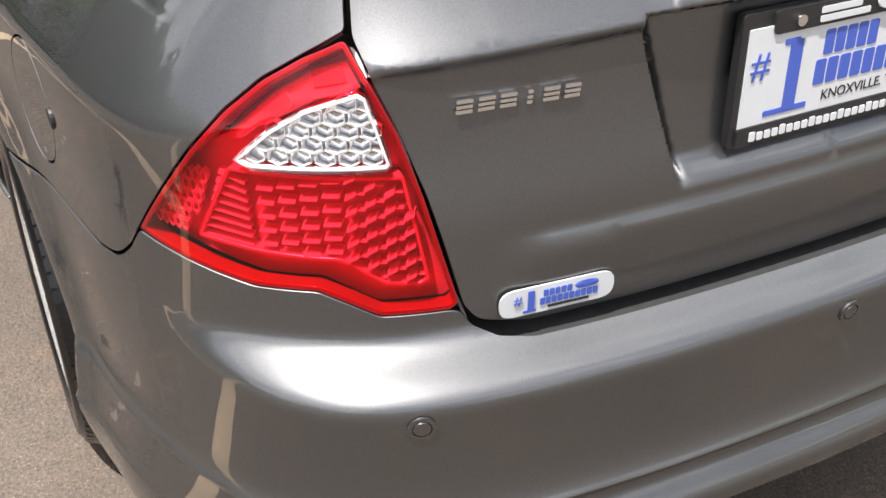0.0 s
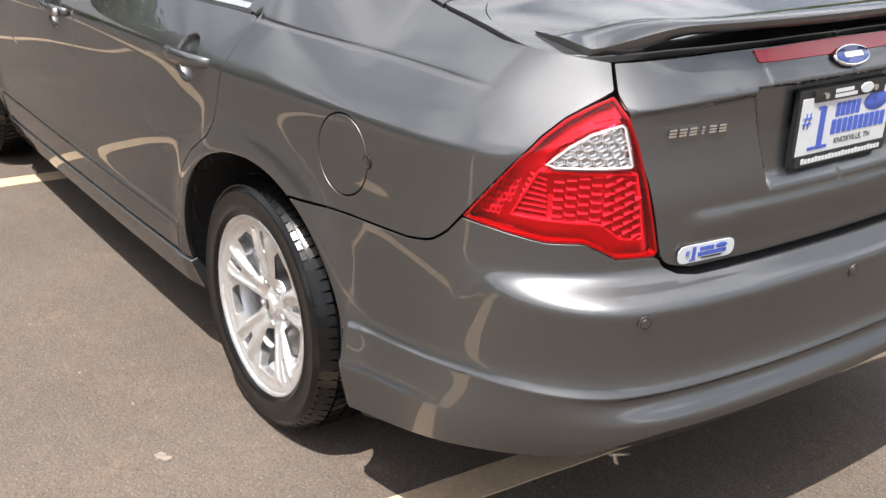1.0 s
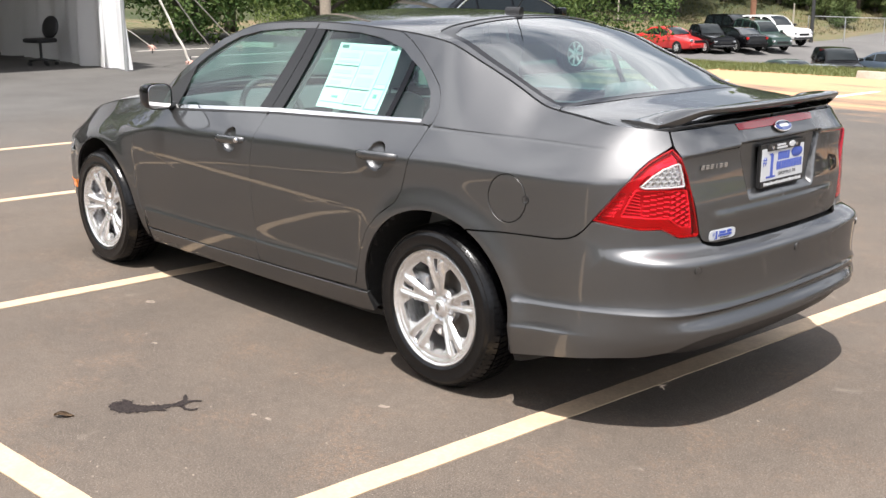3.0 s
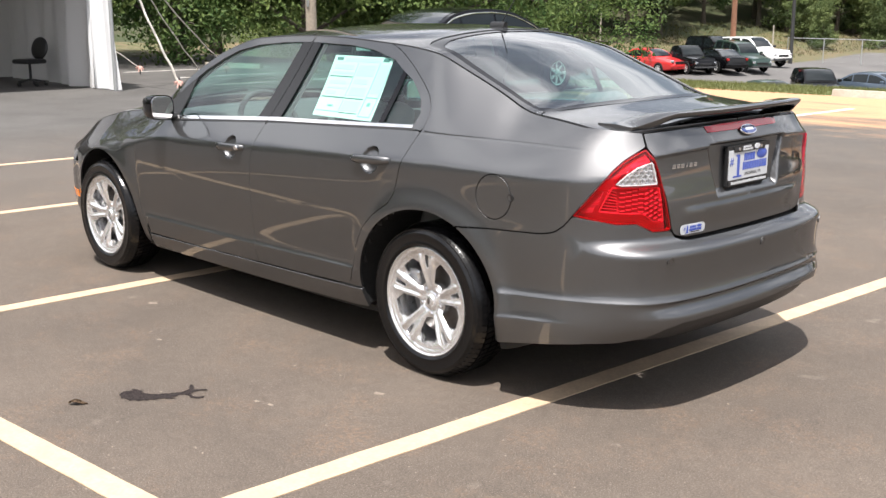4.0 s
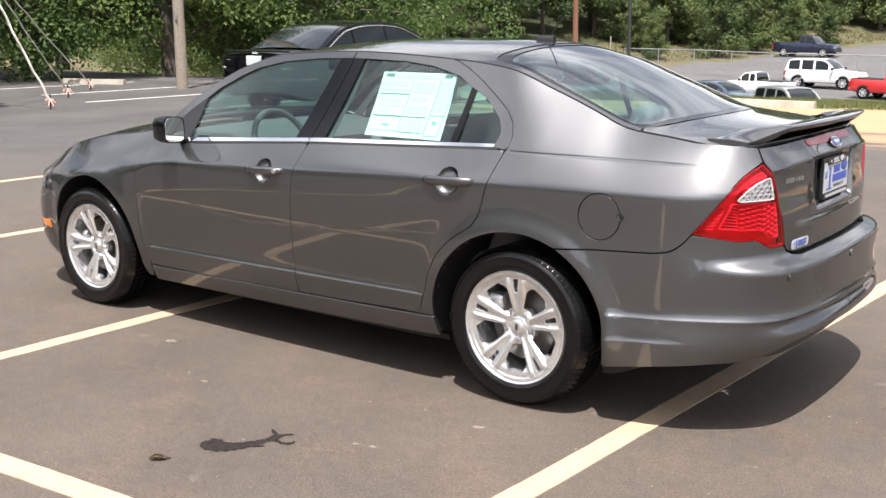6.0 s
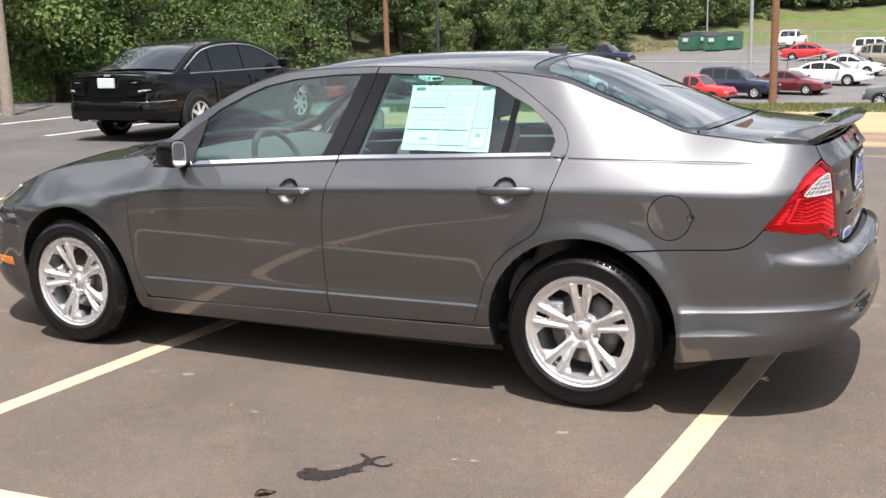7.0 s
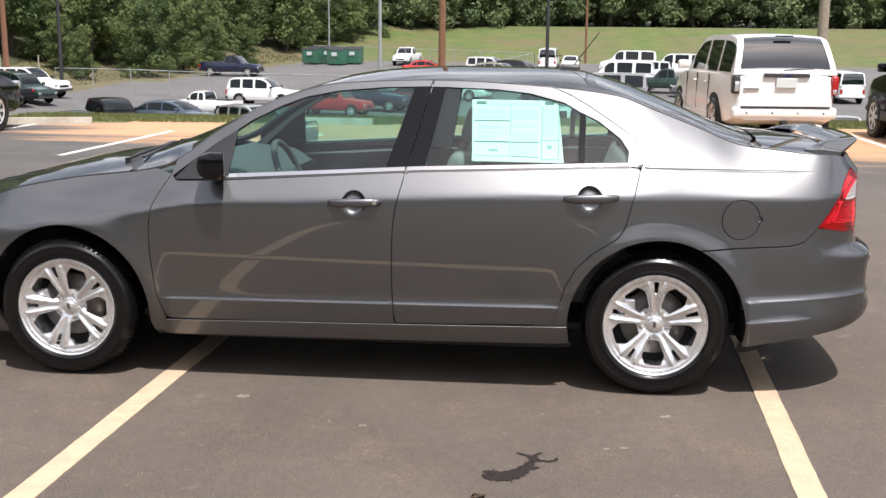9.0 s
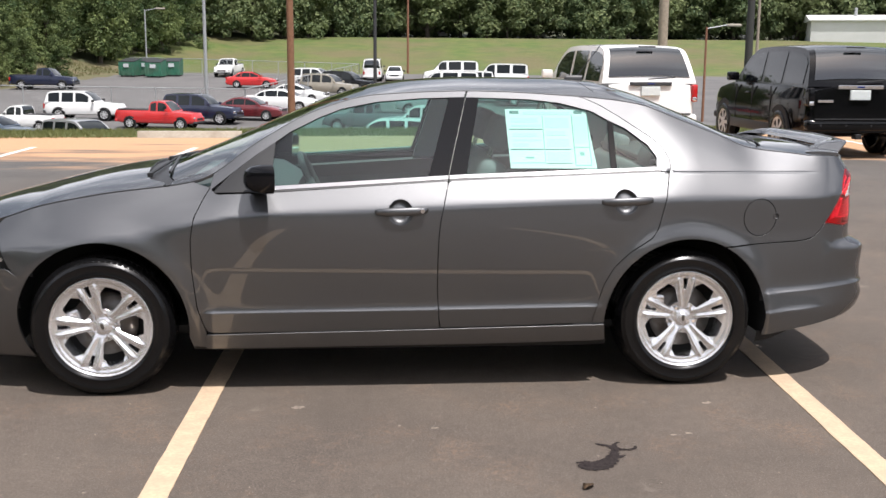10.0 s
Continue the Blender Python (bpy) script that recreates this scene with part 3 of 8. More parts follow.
        lens = P("headlamp_lens", rounded(head, 0.02), CLEAR_LENS, lampf, deep=0.004)
        lens.visible_shadow = False
        mark = [(float(np.interp(x, plan_x(_s), _s)), z) for x, z in ((-2.02, 0.402), (-1.88, 0.406), (-1.875, 0.358), (-2.00, 0.366))]
        P("side_marker", rounded(mark, 0.006), AMBER, car, lift=0.004, label="amber side marker")
        # handles
        for (hx, hz), door_ in zip(HANDLES, (front, rear)):
            handle(hx + 0.008, hz, door_, other)
        mirror(car, other)
    # nose, tail and lids, each in one piece across the car
    s_mid = ARC_HI
    bumper = side(arch(1.364, 62, -11)) + side([(1.752, 0.236)]) + [(1.95, 0.268), (2.15, 0.296), (2.25, 0.304), (2.33, 0.325), (2.40, 0.360), (2.47, 0.376), (2.75, 0.378), (s_mid, 0.375)] + [(s_mid, float(bumper_edge(2.3)) + d) for d in (-0.07, -0.055, -0.04, -0.028, -0.018, -0.011, -0.006, -0.002, 0.002, 0.006, 0.012, 0.020, 0.032, 0.050, 0.10)] + [(s_mid, z) for z in np.arange(0.615, 0.668, 0.006)] + [(s_mid, 0.672), (2.55, 0.672), (2.508, 0.677), (2.481, 0.690), (2.470, 0.708)] + LAMP_BASE[::-1] + [(2.072, 0.771)] + side([(2.035, 0.735), (1.995, 0.702, 0.03), (1.93, 0.691), (1.695, 0.681)])
    folds = [(s, float(bumper_edge(plan_x(s))) + d) for s in np.arange(1.72, ARC_HI, 0.016) for d in (-0.085, -0.07, -0.055, -0.04, -0.028, -0.018, -0.011, -0.006, -0.002, 0.002, 0.006, 0.012, 0.020, 0.032, 0.050)]
    folds += [(s, float(bumper_line(plan_x(s))) + d) for s in np.arange(1.72, 2.14, 0.016) for d in (-0.008, -0.002, 0.002, 0.006, 0.012)]
    folds += [(s, z) for s in np.arange(2.12, ARC_HI, 0.02) for z in np.arange(0.615, 0.70, 0.006)]
    panel("rear_bumper", rounded(bumper, 0.006), skin, PAINT, car, both=True, gap=0.0012, more=np.concatenate([np.array(folds), arch_rings(-10, 62)]), levels=np.array([0.25, 0.27, 0.29, 0.31, 0.33, 0.54, 0.57, 0.595]))
    panel("valance", [(2.22, 0.295), (2.30, 0.285), (2.5, 0.275), (s_mid, 0.27), (s_mid, 0.395), (2.6, 0.395), (2.42, 0.375), (2.33, 0.340), (2.22, 0.306)], skin, TRIM, car, both=True, lift=-0.030, gap=0)
    nose = [(float(np.interp(x, plan_x(_s), _s)), z) for x, z in ((-1.79, 0.59), (-1.93, 0.59), (-2.09, 0.62))] + [(-2.6, 0.66), (-2.8801, 0.66), (-2.8801, 0.17), (-2.5, 0.17)] + [(float(np.interp(-1.85, plan_x(_s), _s)), 0.155)] + side([(-1.722, 0.150)] + arch(-1.364, 203, 147))
    panel("front_bumper", rounded(nose, 0.01), skin, PAINT, car, both=True, gap=0.0012)
    panel("grille", rounded([(-2.8801, 0.655), (-2.62, 0.655), (-2.42, 0.64), (-2.42, 0.735), (-2.8801, 0.735)], 0.01), skin, CHROME, car, both=True, gap=0.001)
    boot = thing_part("boot_lid", car)
    back = [(s_mid, 1.089), (2.60, 1.083), (2.45, 1.078), (2.360, 1.074, 0.005), (2.362, 1.024), (2.383, 0.988), (2.409, 0.931), (2.434, 0.858), (2.457, 0.773), (2.471, 0.718), (2.487, 0.693, 0.02), (2.55, 0.679), (s_mid, 0.679)]
    plate_grid = np.array([(s, z) for s in np.arange(2.66, 2.96, 0.0065) for z in np.arange(0.77, 1.078, 0.0065)])
    folds = [(s, z) for s in np.arange(2.36, 2.68, 0.018) for z in np.concatenate([np.arange(0.70, 0.93, 0.03), np.arange(0.93, 1.078, 0.006)])]
    folds += [(ARC_HI - (0.232 + (z - 0.83) * 0.30 + d), z) for z in np.arange(0.80, 1.02, 0.007) for d in (-0.012, -0.009, -0.006, -0.003, 0.0, 0.003, 0.006)]
    folds += [(q, float(1.013 - 0.05 * np.clip(ARC_HI - q - 0.30, 0, 0.3)) + d) for q in np.arange(2.37, 2.80, 0.014) for d in (-0.024, -0.018, -0.014, -0.010, -0.006, -0.003, 0.0, 0.004)]
    plate_grid = np.concatenate([plate_grid, np.array(folds)])
    panel("boot_face", rounded(back, 0.006), boot_skin, PAINT, boot, both=True, gap=0.0012, more=plate_grid)
    deck_y = lambda x: float(np.interp(x, rim_x, rim_line[:, 1]))
    deck = [(1.868, 0.0), (1.862, -0.2), (1.845, -0.38), (1.825, -0.5), (1.802, -0.562), (1.774, -0.594), (1.779, deck_y(1.779) + 0.004)] + [(x, deck_y(x) + 0.006) for x in np.linspace(1.85, 2.19, 12)] + [(2.225, -0.50), (2.255, -0.36), (2.27, -0.2), (2.273, 0.0)]
    lev = np.arange(-1.0, 0.0, 0.04)
    panel("boot_top", rounded(deck, 0.01), lid, PAINT, boot, both=True, gap=0.0012, levels=lev)
    screen = [(1.046, 0.0), (1.045, -0.25), (1.030, -0.45), (1.045, -0.548, 0.05), (1.30, -0.574), (1.60, -0.598), (1.766, -0.603, 0.010), (1.795, -0.55, 0.03), (1.825, -0.42), (1.848, -0.2), (1.853, 0.0)]
    panel("rear_screen_border", rounded(screen, 0.01), lid, GLOSS_BLACK, car, holes=([(1.085, 0.02), (1.085, -0.44), (1.12, -0.520), (1.60, -0.568), (1.72, -0.575), (1.765, -0.53), (1.80, -0.30), (1.815, 0.02)],), both=True, gap=0.003, levels=lev, lift=-0.004)
    panel("rear_screen", rounded(screen, 0.01), lid, REAR_GLASS, car, "tinted rear window", both=True, gap=0.006, levels=lev, lift=-0.007, deep=0.0).visible_shadow = False
    wind = [(-0.128, 0.0), (-0.138, -0.25), (-0.170, -0.45), (-0.215, -0.538, 0.04), (-0.40, -0.576), (-0.65, -0.630), (-0.845, -0.668), (-1.045, -0.692, 0.03), (-1.09, -0.58), (-1.13, -0.34), (-1.155, 0.0)]
    panel("windscreen", rounded(wind, 0.01), lid, GLASS, car, both=True, gap=0.003, levels=lev, lift=-0.006, deep=0.0).visible_shadow = False
    rim = lambda a, b, n, d: [(x, deck_y(x) + d) for x in np.linspace(a, b, n)]
    roof = [(-0.128, 0.0), (1.046, 0.0), (1.045, -0.25), (1.030, -0.45), (1.045, -0.548, 0.05), (1.30, -0.574), (1.60, -0.598), (1.766, -0.603)] + rim(1.778, -1.055, 62, 0.001) + [(-1.047, -0.695), (-0.845, -0.671), (-0.65, -0.633), (-0.40, -0.579), (-0.215, -0.541, 0.04), (-0.170, -0.45), (-0.138, -0.25)]
    panel("roof", rounded(roof, 0.003), lid, PAINT, car, both=True, gap=0.001, levels=lev)
    bonnet = [(-2.20, 0.0), (-2.18, -0.3), (-2.10, -0.50), (-1.98, -0.60)] + rim(-1.90, -1.085, 20, 0.006) + [(-1.08, -0.712), (-1.17, -0.60), (-1.22, -0.35), (-1.245, 0.0)]
    panel("bonnet", rounded(bonnet, 0.01), lid, PAINT, car, both=True, gap=0.001, levels=lev)
    cowl = [(-1.245, 0.0), (-1.22, -0.35), (-1.17, -0.60), (-1.08, -0.715), (-1.045, -0.690), (-1.09, -0.578), (-1.13, -0.338), (-1.155, 0.0)]
    panel("cowl", cowl, lid, TRIM, car, both=True, gap=0.0, levels=lev, lift=-0.012)
    for y0, y1, x1 in ((-0.50, -0.02, -1.10), (0.12, 0.58, -1.05)):
        w = thing_part("wiper", car)
        on_glass = lambda x, y, up: tuple(lid(np.array(x), np.array(y)) + (0, 0, up))
        root, end = on_glass(-1.19, y0, 0.004), on_glass(x1 - 0.02, y1, 0.010)
        part("wiper_arm", rod(root, end, 0.008, 0.006, 6), TRIM, w)
        part("wiper_blade", rod(on_glass(-1.115 + abs(y0) * 0.06, y0 - 0.06, 0.006), end, 0.007, sides=6), TRIM, w)
        part("wiper_pivot", rod(on_glass(-1.19, y0, -0.02), on_glass(-1.19, y0, 0.010), 0.014, sides=10), TRIM, w)
    inner_shell(car)
    spoiler(car)
    for x, turn in ((-1.364, -18), (1.364, 0)):
        for f in (-1, 1):
            wheel(car, x, f * (0.786 if x < 0 else 0.765), turn)
    plate_and_badges(car)
    cabin(car)
    return car


def thing_part(name, parent):
    ob = new(name)
    ob.parent = parent
    ob.empty_display_size = 0.1
    return ob


def cells(parent, other, area, du, dv, lift, tall, mat, wall, slant=False):
    """A honeycomb of thin walls over an area of the lamp."""
    poly = np.array(area)
    lo, hi = poly.min(0), poly.max(0)
    bm = bmesh.new()
    row = 0
    for v in np.arange(lo[1], hi[1], dv * 1.5):
        row += 1
        for u in np.arange(lo[0] + (row % 2) * du / 2, hi[0], du):
            c = np.array([(u, v)])
            if not inside(poly, c)[0] or away(poly, c)[0] < du * 0.03:
                continue
            hexa = np.array([(u + du * 0.5 * math.sin(a), v + dv * math.cos(a)) for a in np.arange(6) * math.pi / 3])
            ring = []
            for scale, up in ((0.99, 0), (0.99, tall), (1 - wall * 2.6 / du, tall), (1 - wall * 3.4 / du, 0)):
                q = np.array([u, v]) + (hexa - (u, v)) * scale
                p = skin(q[:, 0], q[:, 1])
                nn = np.array([math.cos(-0.6), math.sin(-0.6), 0.12])
                p = p + nn * (lift + up)
                if other:
                    p = p * (1, -1, 1)
                ring.append([bm.verts.new(k) for k in p.tolist()])
            for a, b in zip(ring, ring[1:]):
                for i in range(6):
                    j = (i + 1) % 6
                    bm.faces.new((a[i], a[j], b[j], b[i]))
    bmesh.ops.recalc_face_normals(bm, faces=bm.faces)
    part("honeycomb", bm, mat, parent)


def slats(parent, other, area):
    """Tilted bars inside the brake lamp: a fan of long ones, staggered short ones, then slanting ones."""
    poly = np.array(area)
    bm = bmesh.new()
    out = np.array([math.cos(-0.6), math.sin(-0.6), 0.12])

    def bar(u0, u1, v, thick, skew, proud):
        c = np.array([((u0 + u1) / 2, v)])
        if not inside(poly, c)[0] or away(poly, c)[0] < 0.005:
            return
        q = np.array([(u0, v), (u1, v + skew), (u1, v + skew + thick), (u0, v + thick)])
        p = skin(q[:, 0], q[:, 1])
        low_, up_ = p + out * -0.026, p + out * np.array([proud, proud, proud - 0.008, proud - 0.008])[:, None]
        if other:
            low_, up_ = low_ * (1, -1, 1), up_ * (1, -1, 1)
        a = [bm.verts.new(k) for k in low_.tolist()]
        d = [bm.verts.new(k) for k in up_.tolist()]
        bm.faces.new(d)
        for k in range(4):
            bm.faces.new((a[k], a[(k + 1) % 4], d[(k + 1) % 4], d[k]))

    for k in range(9):
        v = 0.797 + 0.0112 * k
        bar(2.178 + 0.0040 * k, 2.240 - 0.0005 * k, v, 0.0034, -0.004 - 0.0007 * k, -0.010)
    for col in range(4):
        for k in range(9):
            u = 2.250 + 0.0235 * col
            bar(u, u + 0.0185, 0.781 + 0.0165 * k - 0.0042 * col + (col % 2) * 0.0082, 0.0036, 0.0, -0.008)
    for col in range(5):
        for k in range(9):
            u = 2.345 + 0.0205 * col
            v = 0.746 + 0.0185 * k + (col % 2) * 0.0092
            bar(u, u + 0.0115, v, 0.0048, 0.0055, -0.005)
            bar(u + 0.0115, u + 0.0200, v + 0.0055, 0.0022, -0.001, -0.010)
    bmesh.ops.recalc_face_normals(bm, faces=bm.faces)
    tagged(part("lamp_slats", bm, SLAT_SILVER, parent), kind="stuff")


def sweep(stations, bm=None, cap=True):
    """Joins closed rings of points, given as arrays of equal length."""
    bm = bm or bmesh.new()
    rings = [[bm.verts.new(tuple(map(float, p))) for p in ring] for ring in stations]
    n = len(rings[0])
    for a, b in zip(rings, rings[1:]):
        for i in range(n):
            j = (i + 1) % n
            bm.faces.new((a[i], a[j], b[j], b[i]))
    if cap:
        bm.faces.new(rings[0][::-1])
        bm.faces.new(rings[-1])
    bmesh.ops.recalc_face_normals(bm, faces=bm.faces)
    return bm


def handle(hx, hz, door_, other):
    y = lambda x, z: skin(np.array(x + 0.003), np.array(z))[1]
    f = -1 if other else 1
    rings = []
    for t in np.linspace(-1, 1, 19):
        x = hx + t * 0.122
        thick = 0.0195 * (1 - abs(t) ** 4 * 0.42)
        proud = 0.030 * (1 - abs(t) ** 3.2) + 0.004
        base = float(y(x, hz + 0.006))
        rings.append([(x, f * (base - proud + 0.011 - 0.011 * math.cos(a)), hz + 0.006 + 0.004 * t + thick * math.sin(a)) for a in np.linspace(0, 2 * math.pi, 13)[:-1]])
    bm = smooth(sweep(rings), 60)
    ob = part("door_handle", bm, PAINT, door_)
    if hx < 0.5 and not other:
        lock = lathe([(0.0, -0.004), (0.010, -0.004), (0.012, 0.0), (0.013, 0.006)], 18)
        k = part("key_lock", lock, CHROME, door_)
        k.location = (hx + 0.094, float(y(hx + 0.094, hz)) - 0.026, hz + 0.010)


def mirror(car, other):
    f = -1 if other else 1
    rings = []
    for x, k in ((-0.700, 0.25), (-0.692, 0.60), (-0.672, 0.86), (-0.635, 0.98), (-0.595, 1.0), (-0.580, 0.99)):
        ring = []
        for a in np.linspace(0, 2 * math.pi, 33)[:-1]:
            ca, sa = math.cos(a), math.sin(a)
            p = 4.0
            r = (abs(ca) ** p + abs(sa) ** p) ** (-1 / p)
            yy = -0.926 + r * ca * 0.084 * k
            zz = 1.010 + r * sa * 0.066 * k + (yy + 0.926) * -0.06
            ring.append((x - 0.30 * (yy + 0.926) * min(1.0, k), f * yy, zz))
        rings.append(ring)
    house = part("wing_mirror", smooth(sweep(rings), 50), GLOSS_BLACK, car, "dark wing mirror")
    rings = []
    for x, k in ((-0.5795, 0.90), (-0.5780, 0.88)):
        ring = []
        for a in np.linspace(0, 2 * math.pi, 33)[:-1]:
            r = (abs(math.cos(a)) ** 4 + abs(math.sin(a)) ** 4) ** -0.25
            q = r * math.cos(a) * 0.084 * k
            ring.append((x - 0.30 * q, f * (-0.926 + q), 1.010 + r * math.sin(a) * 0.066 * k - 0.06 * q))
        rings.append(ring)
    part("mirror_glass", sweep(rings), MIRROR, house)
    bm = box(-0.68, -0.60, -0.87, -0.80, 0.945, 0.975, 0.012)
    if other:
        bmesh.ops.scale(bm, vec=(1, -1, 1), verts=bm.verts)
        bmesh.ops.reverse_faces(bm, faces=bm.faces)
    part("mirror_arm", bm, TRIM, house)


def inner_shell(car):
    """The dark metal behind the gaps, with round wheel housings."""
    us, vs = np.linspace(ARC_LO, ARC_HI, 150), np.linspace(0.19, 0.95, 26)
    U, V = np.meshgrid(us, vs, indexing="ij")
    V = np.maximum(V, 0.19 + 0.12 * step(1.70, 2.10, plan_x(U)))
    p = skin(U, np.minimum(V, edge_z(U) - 0.03))
    e = 0.004
    tx, ty = plan_x(U + e) - plan_x(U - e), plan_w(U + e) - plan_w(U - e)
    n = np.hypot(tx, ty)
    deep = 0.030 + 0.04 * step(1.9, 2.2, plan_x(U)) * step(0.62, 0.70, V) + 0.03 * step(2.2, 2.3, plan_x(U)) * (1 - step(0.2, 0.5, V))
    p = p - np.stack([-ty / n * deep, -tx / n * deep, 0 * U], -1)
    bm = bmesh.new()
    for f in (1, -1):
        g = [[bm.verts.new((a[0], f * a[1], a[2])) for a in row] for row in p.tolist()]
        for i in range(len(us) - 1):
            for j in range(len(vs) - 1):
                c = p[i:i + 2, j:j + 2].reshape(-1, 3).mean(0)
                if min(math.hypot(c[0] - w, c[2] - HUB_Z) for w in WHEELS_X) > ARCH_R + 0.012:
                    bm.faces.new((g[i][j], g[i + 1][j], g[i + 1][j + 1], g[i][j + 1]))
    for w in WHEELS_X:
        for f in (1, -1):
            rings, hb = [], bmesh.new()
            for y in (-0.90, -0.55):
                row = [(w + (ARCH_R + 0.012) * math.cos(a), HUB_Z + (ARCH_R + 0.012) * math.sin(a)) for a in np.linspace(-0.22, math.pi + 0.22, 34)]
                yy = [float(skin(arc_at(a), np.array(b))[1]) + 0.012 if y < -0.8 else y for a, b in row]
                rings.append([hb.verts.new((a, f * c, b)) for (a, b), c in zip(row, yy)])
            for a, b, c, d in zip(rings[0], rings[0][1:], rings[1][1:], rings[1]):
                hb.faces.new((a, b, c, d))
            hb.faces.new(rings[1])
            part("wheel_housing", hb, SHELL, car)
    part("underbody", box(-1.9, 1.95, -0.60, 0.60, 0.22, 0.28), SHELL, car)
    bmesh.ops.remove_doubles(bm, verts=bm.verts, dist=0.0005)
    part("body_shell", bm, SHELL, car)


def spoiler(car):
    rings = []
    deck_at = lambda x, y: float(lid(np.array([min(x, 2.235)]), np.array([min(y, 0.575)]))[0, 2])
    for y in np.linspace(-0.600, 0.600, 61):
        a = abs(y)
        end = step(0.43, 0.60, a)
        lead = 2.175 - 0.150 * step(0.34, 0.60, a)
        trail = 2.335 - 0.20 * a * a - 0.075 * step(0.46, 0.60, a)
        mid = (lead + trail) / 2
        rest = deck_at(trail, a)
        top = (1.148 - 0.006 * a) * (1 - step(0.46, 0.605, a)) + (rest + 0.012) * step(0.46, 0.605, a)
        foot = step(0.44, 0.54, a)
        low_lead = (top - 0.030) * (1 - foot) + (deck_at(lead, a) - 0.010) * foot
        low_trail = (top - 0.020) * (1 - foot) + max(rest - 0.004, top - 0.030) * foot
        front_z = (top - 0.024) * (1 - end) + (deck_at(lead, a) + 0.001) * end
        ridge_z = top * (1 - end) + ((front_z + top) / 2 + 0.004) * end
        rings.append([(lead, y, front_z), (lead + 0.025, y, front_z + (ridge_z - front_z) * 0.5), (mid, y, ridge_z), (trail - 0.012, y, top + 0.005 * (1 - end)), (trail, y, top), (trail - 0.003, y, top - 0.010), (trail - 0.018, y, low_trail), (mid, y, (low_lead + low_trail) / 2 + 0.002 * (1 - foot)), (lead + 0.02, y, low_lead)])
    part("spoiler", smooth(sweep(rings), 45), PAINT, car, "raised body-colour boot spoiler")


def face_depth(a, b):
    """How far the wheel's face stands out, over its own plane."""
    r, t = np.hypot(a, b), np.arctan2(b, a)
    d = (t - math.pi / 2 + math.pi / 5) % (2 * math.pi / 5) - math.pi / 5
    lat = r * np.sin(np.abs(d))
    rib = 0.013 + 0.17 * np.clip(r - 0.06, 0, 0.14)
    ridge = 0.009 * np.exp(-(((lat - rib) / 0.0085) ** 2)) * step(0.045, 0.085, r) * (1 - step(0.196, 0.212, r))
    beside = 0.010 * step(0.0, 0.013, lat - rib - 0.007) * (1 - step(0.165, 0.195, r))
    return -0.030 + 0.024 * step(0.05, 0.19, r) + ridge - beside + 0.006 * step(0.203, 0.216, r) - 0.006 * np.exp(-(((r - 0.043) / 0.008) ** 2))


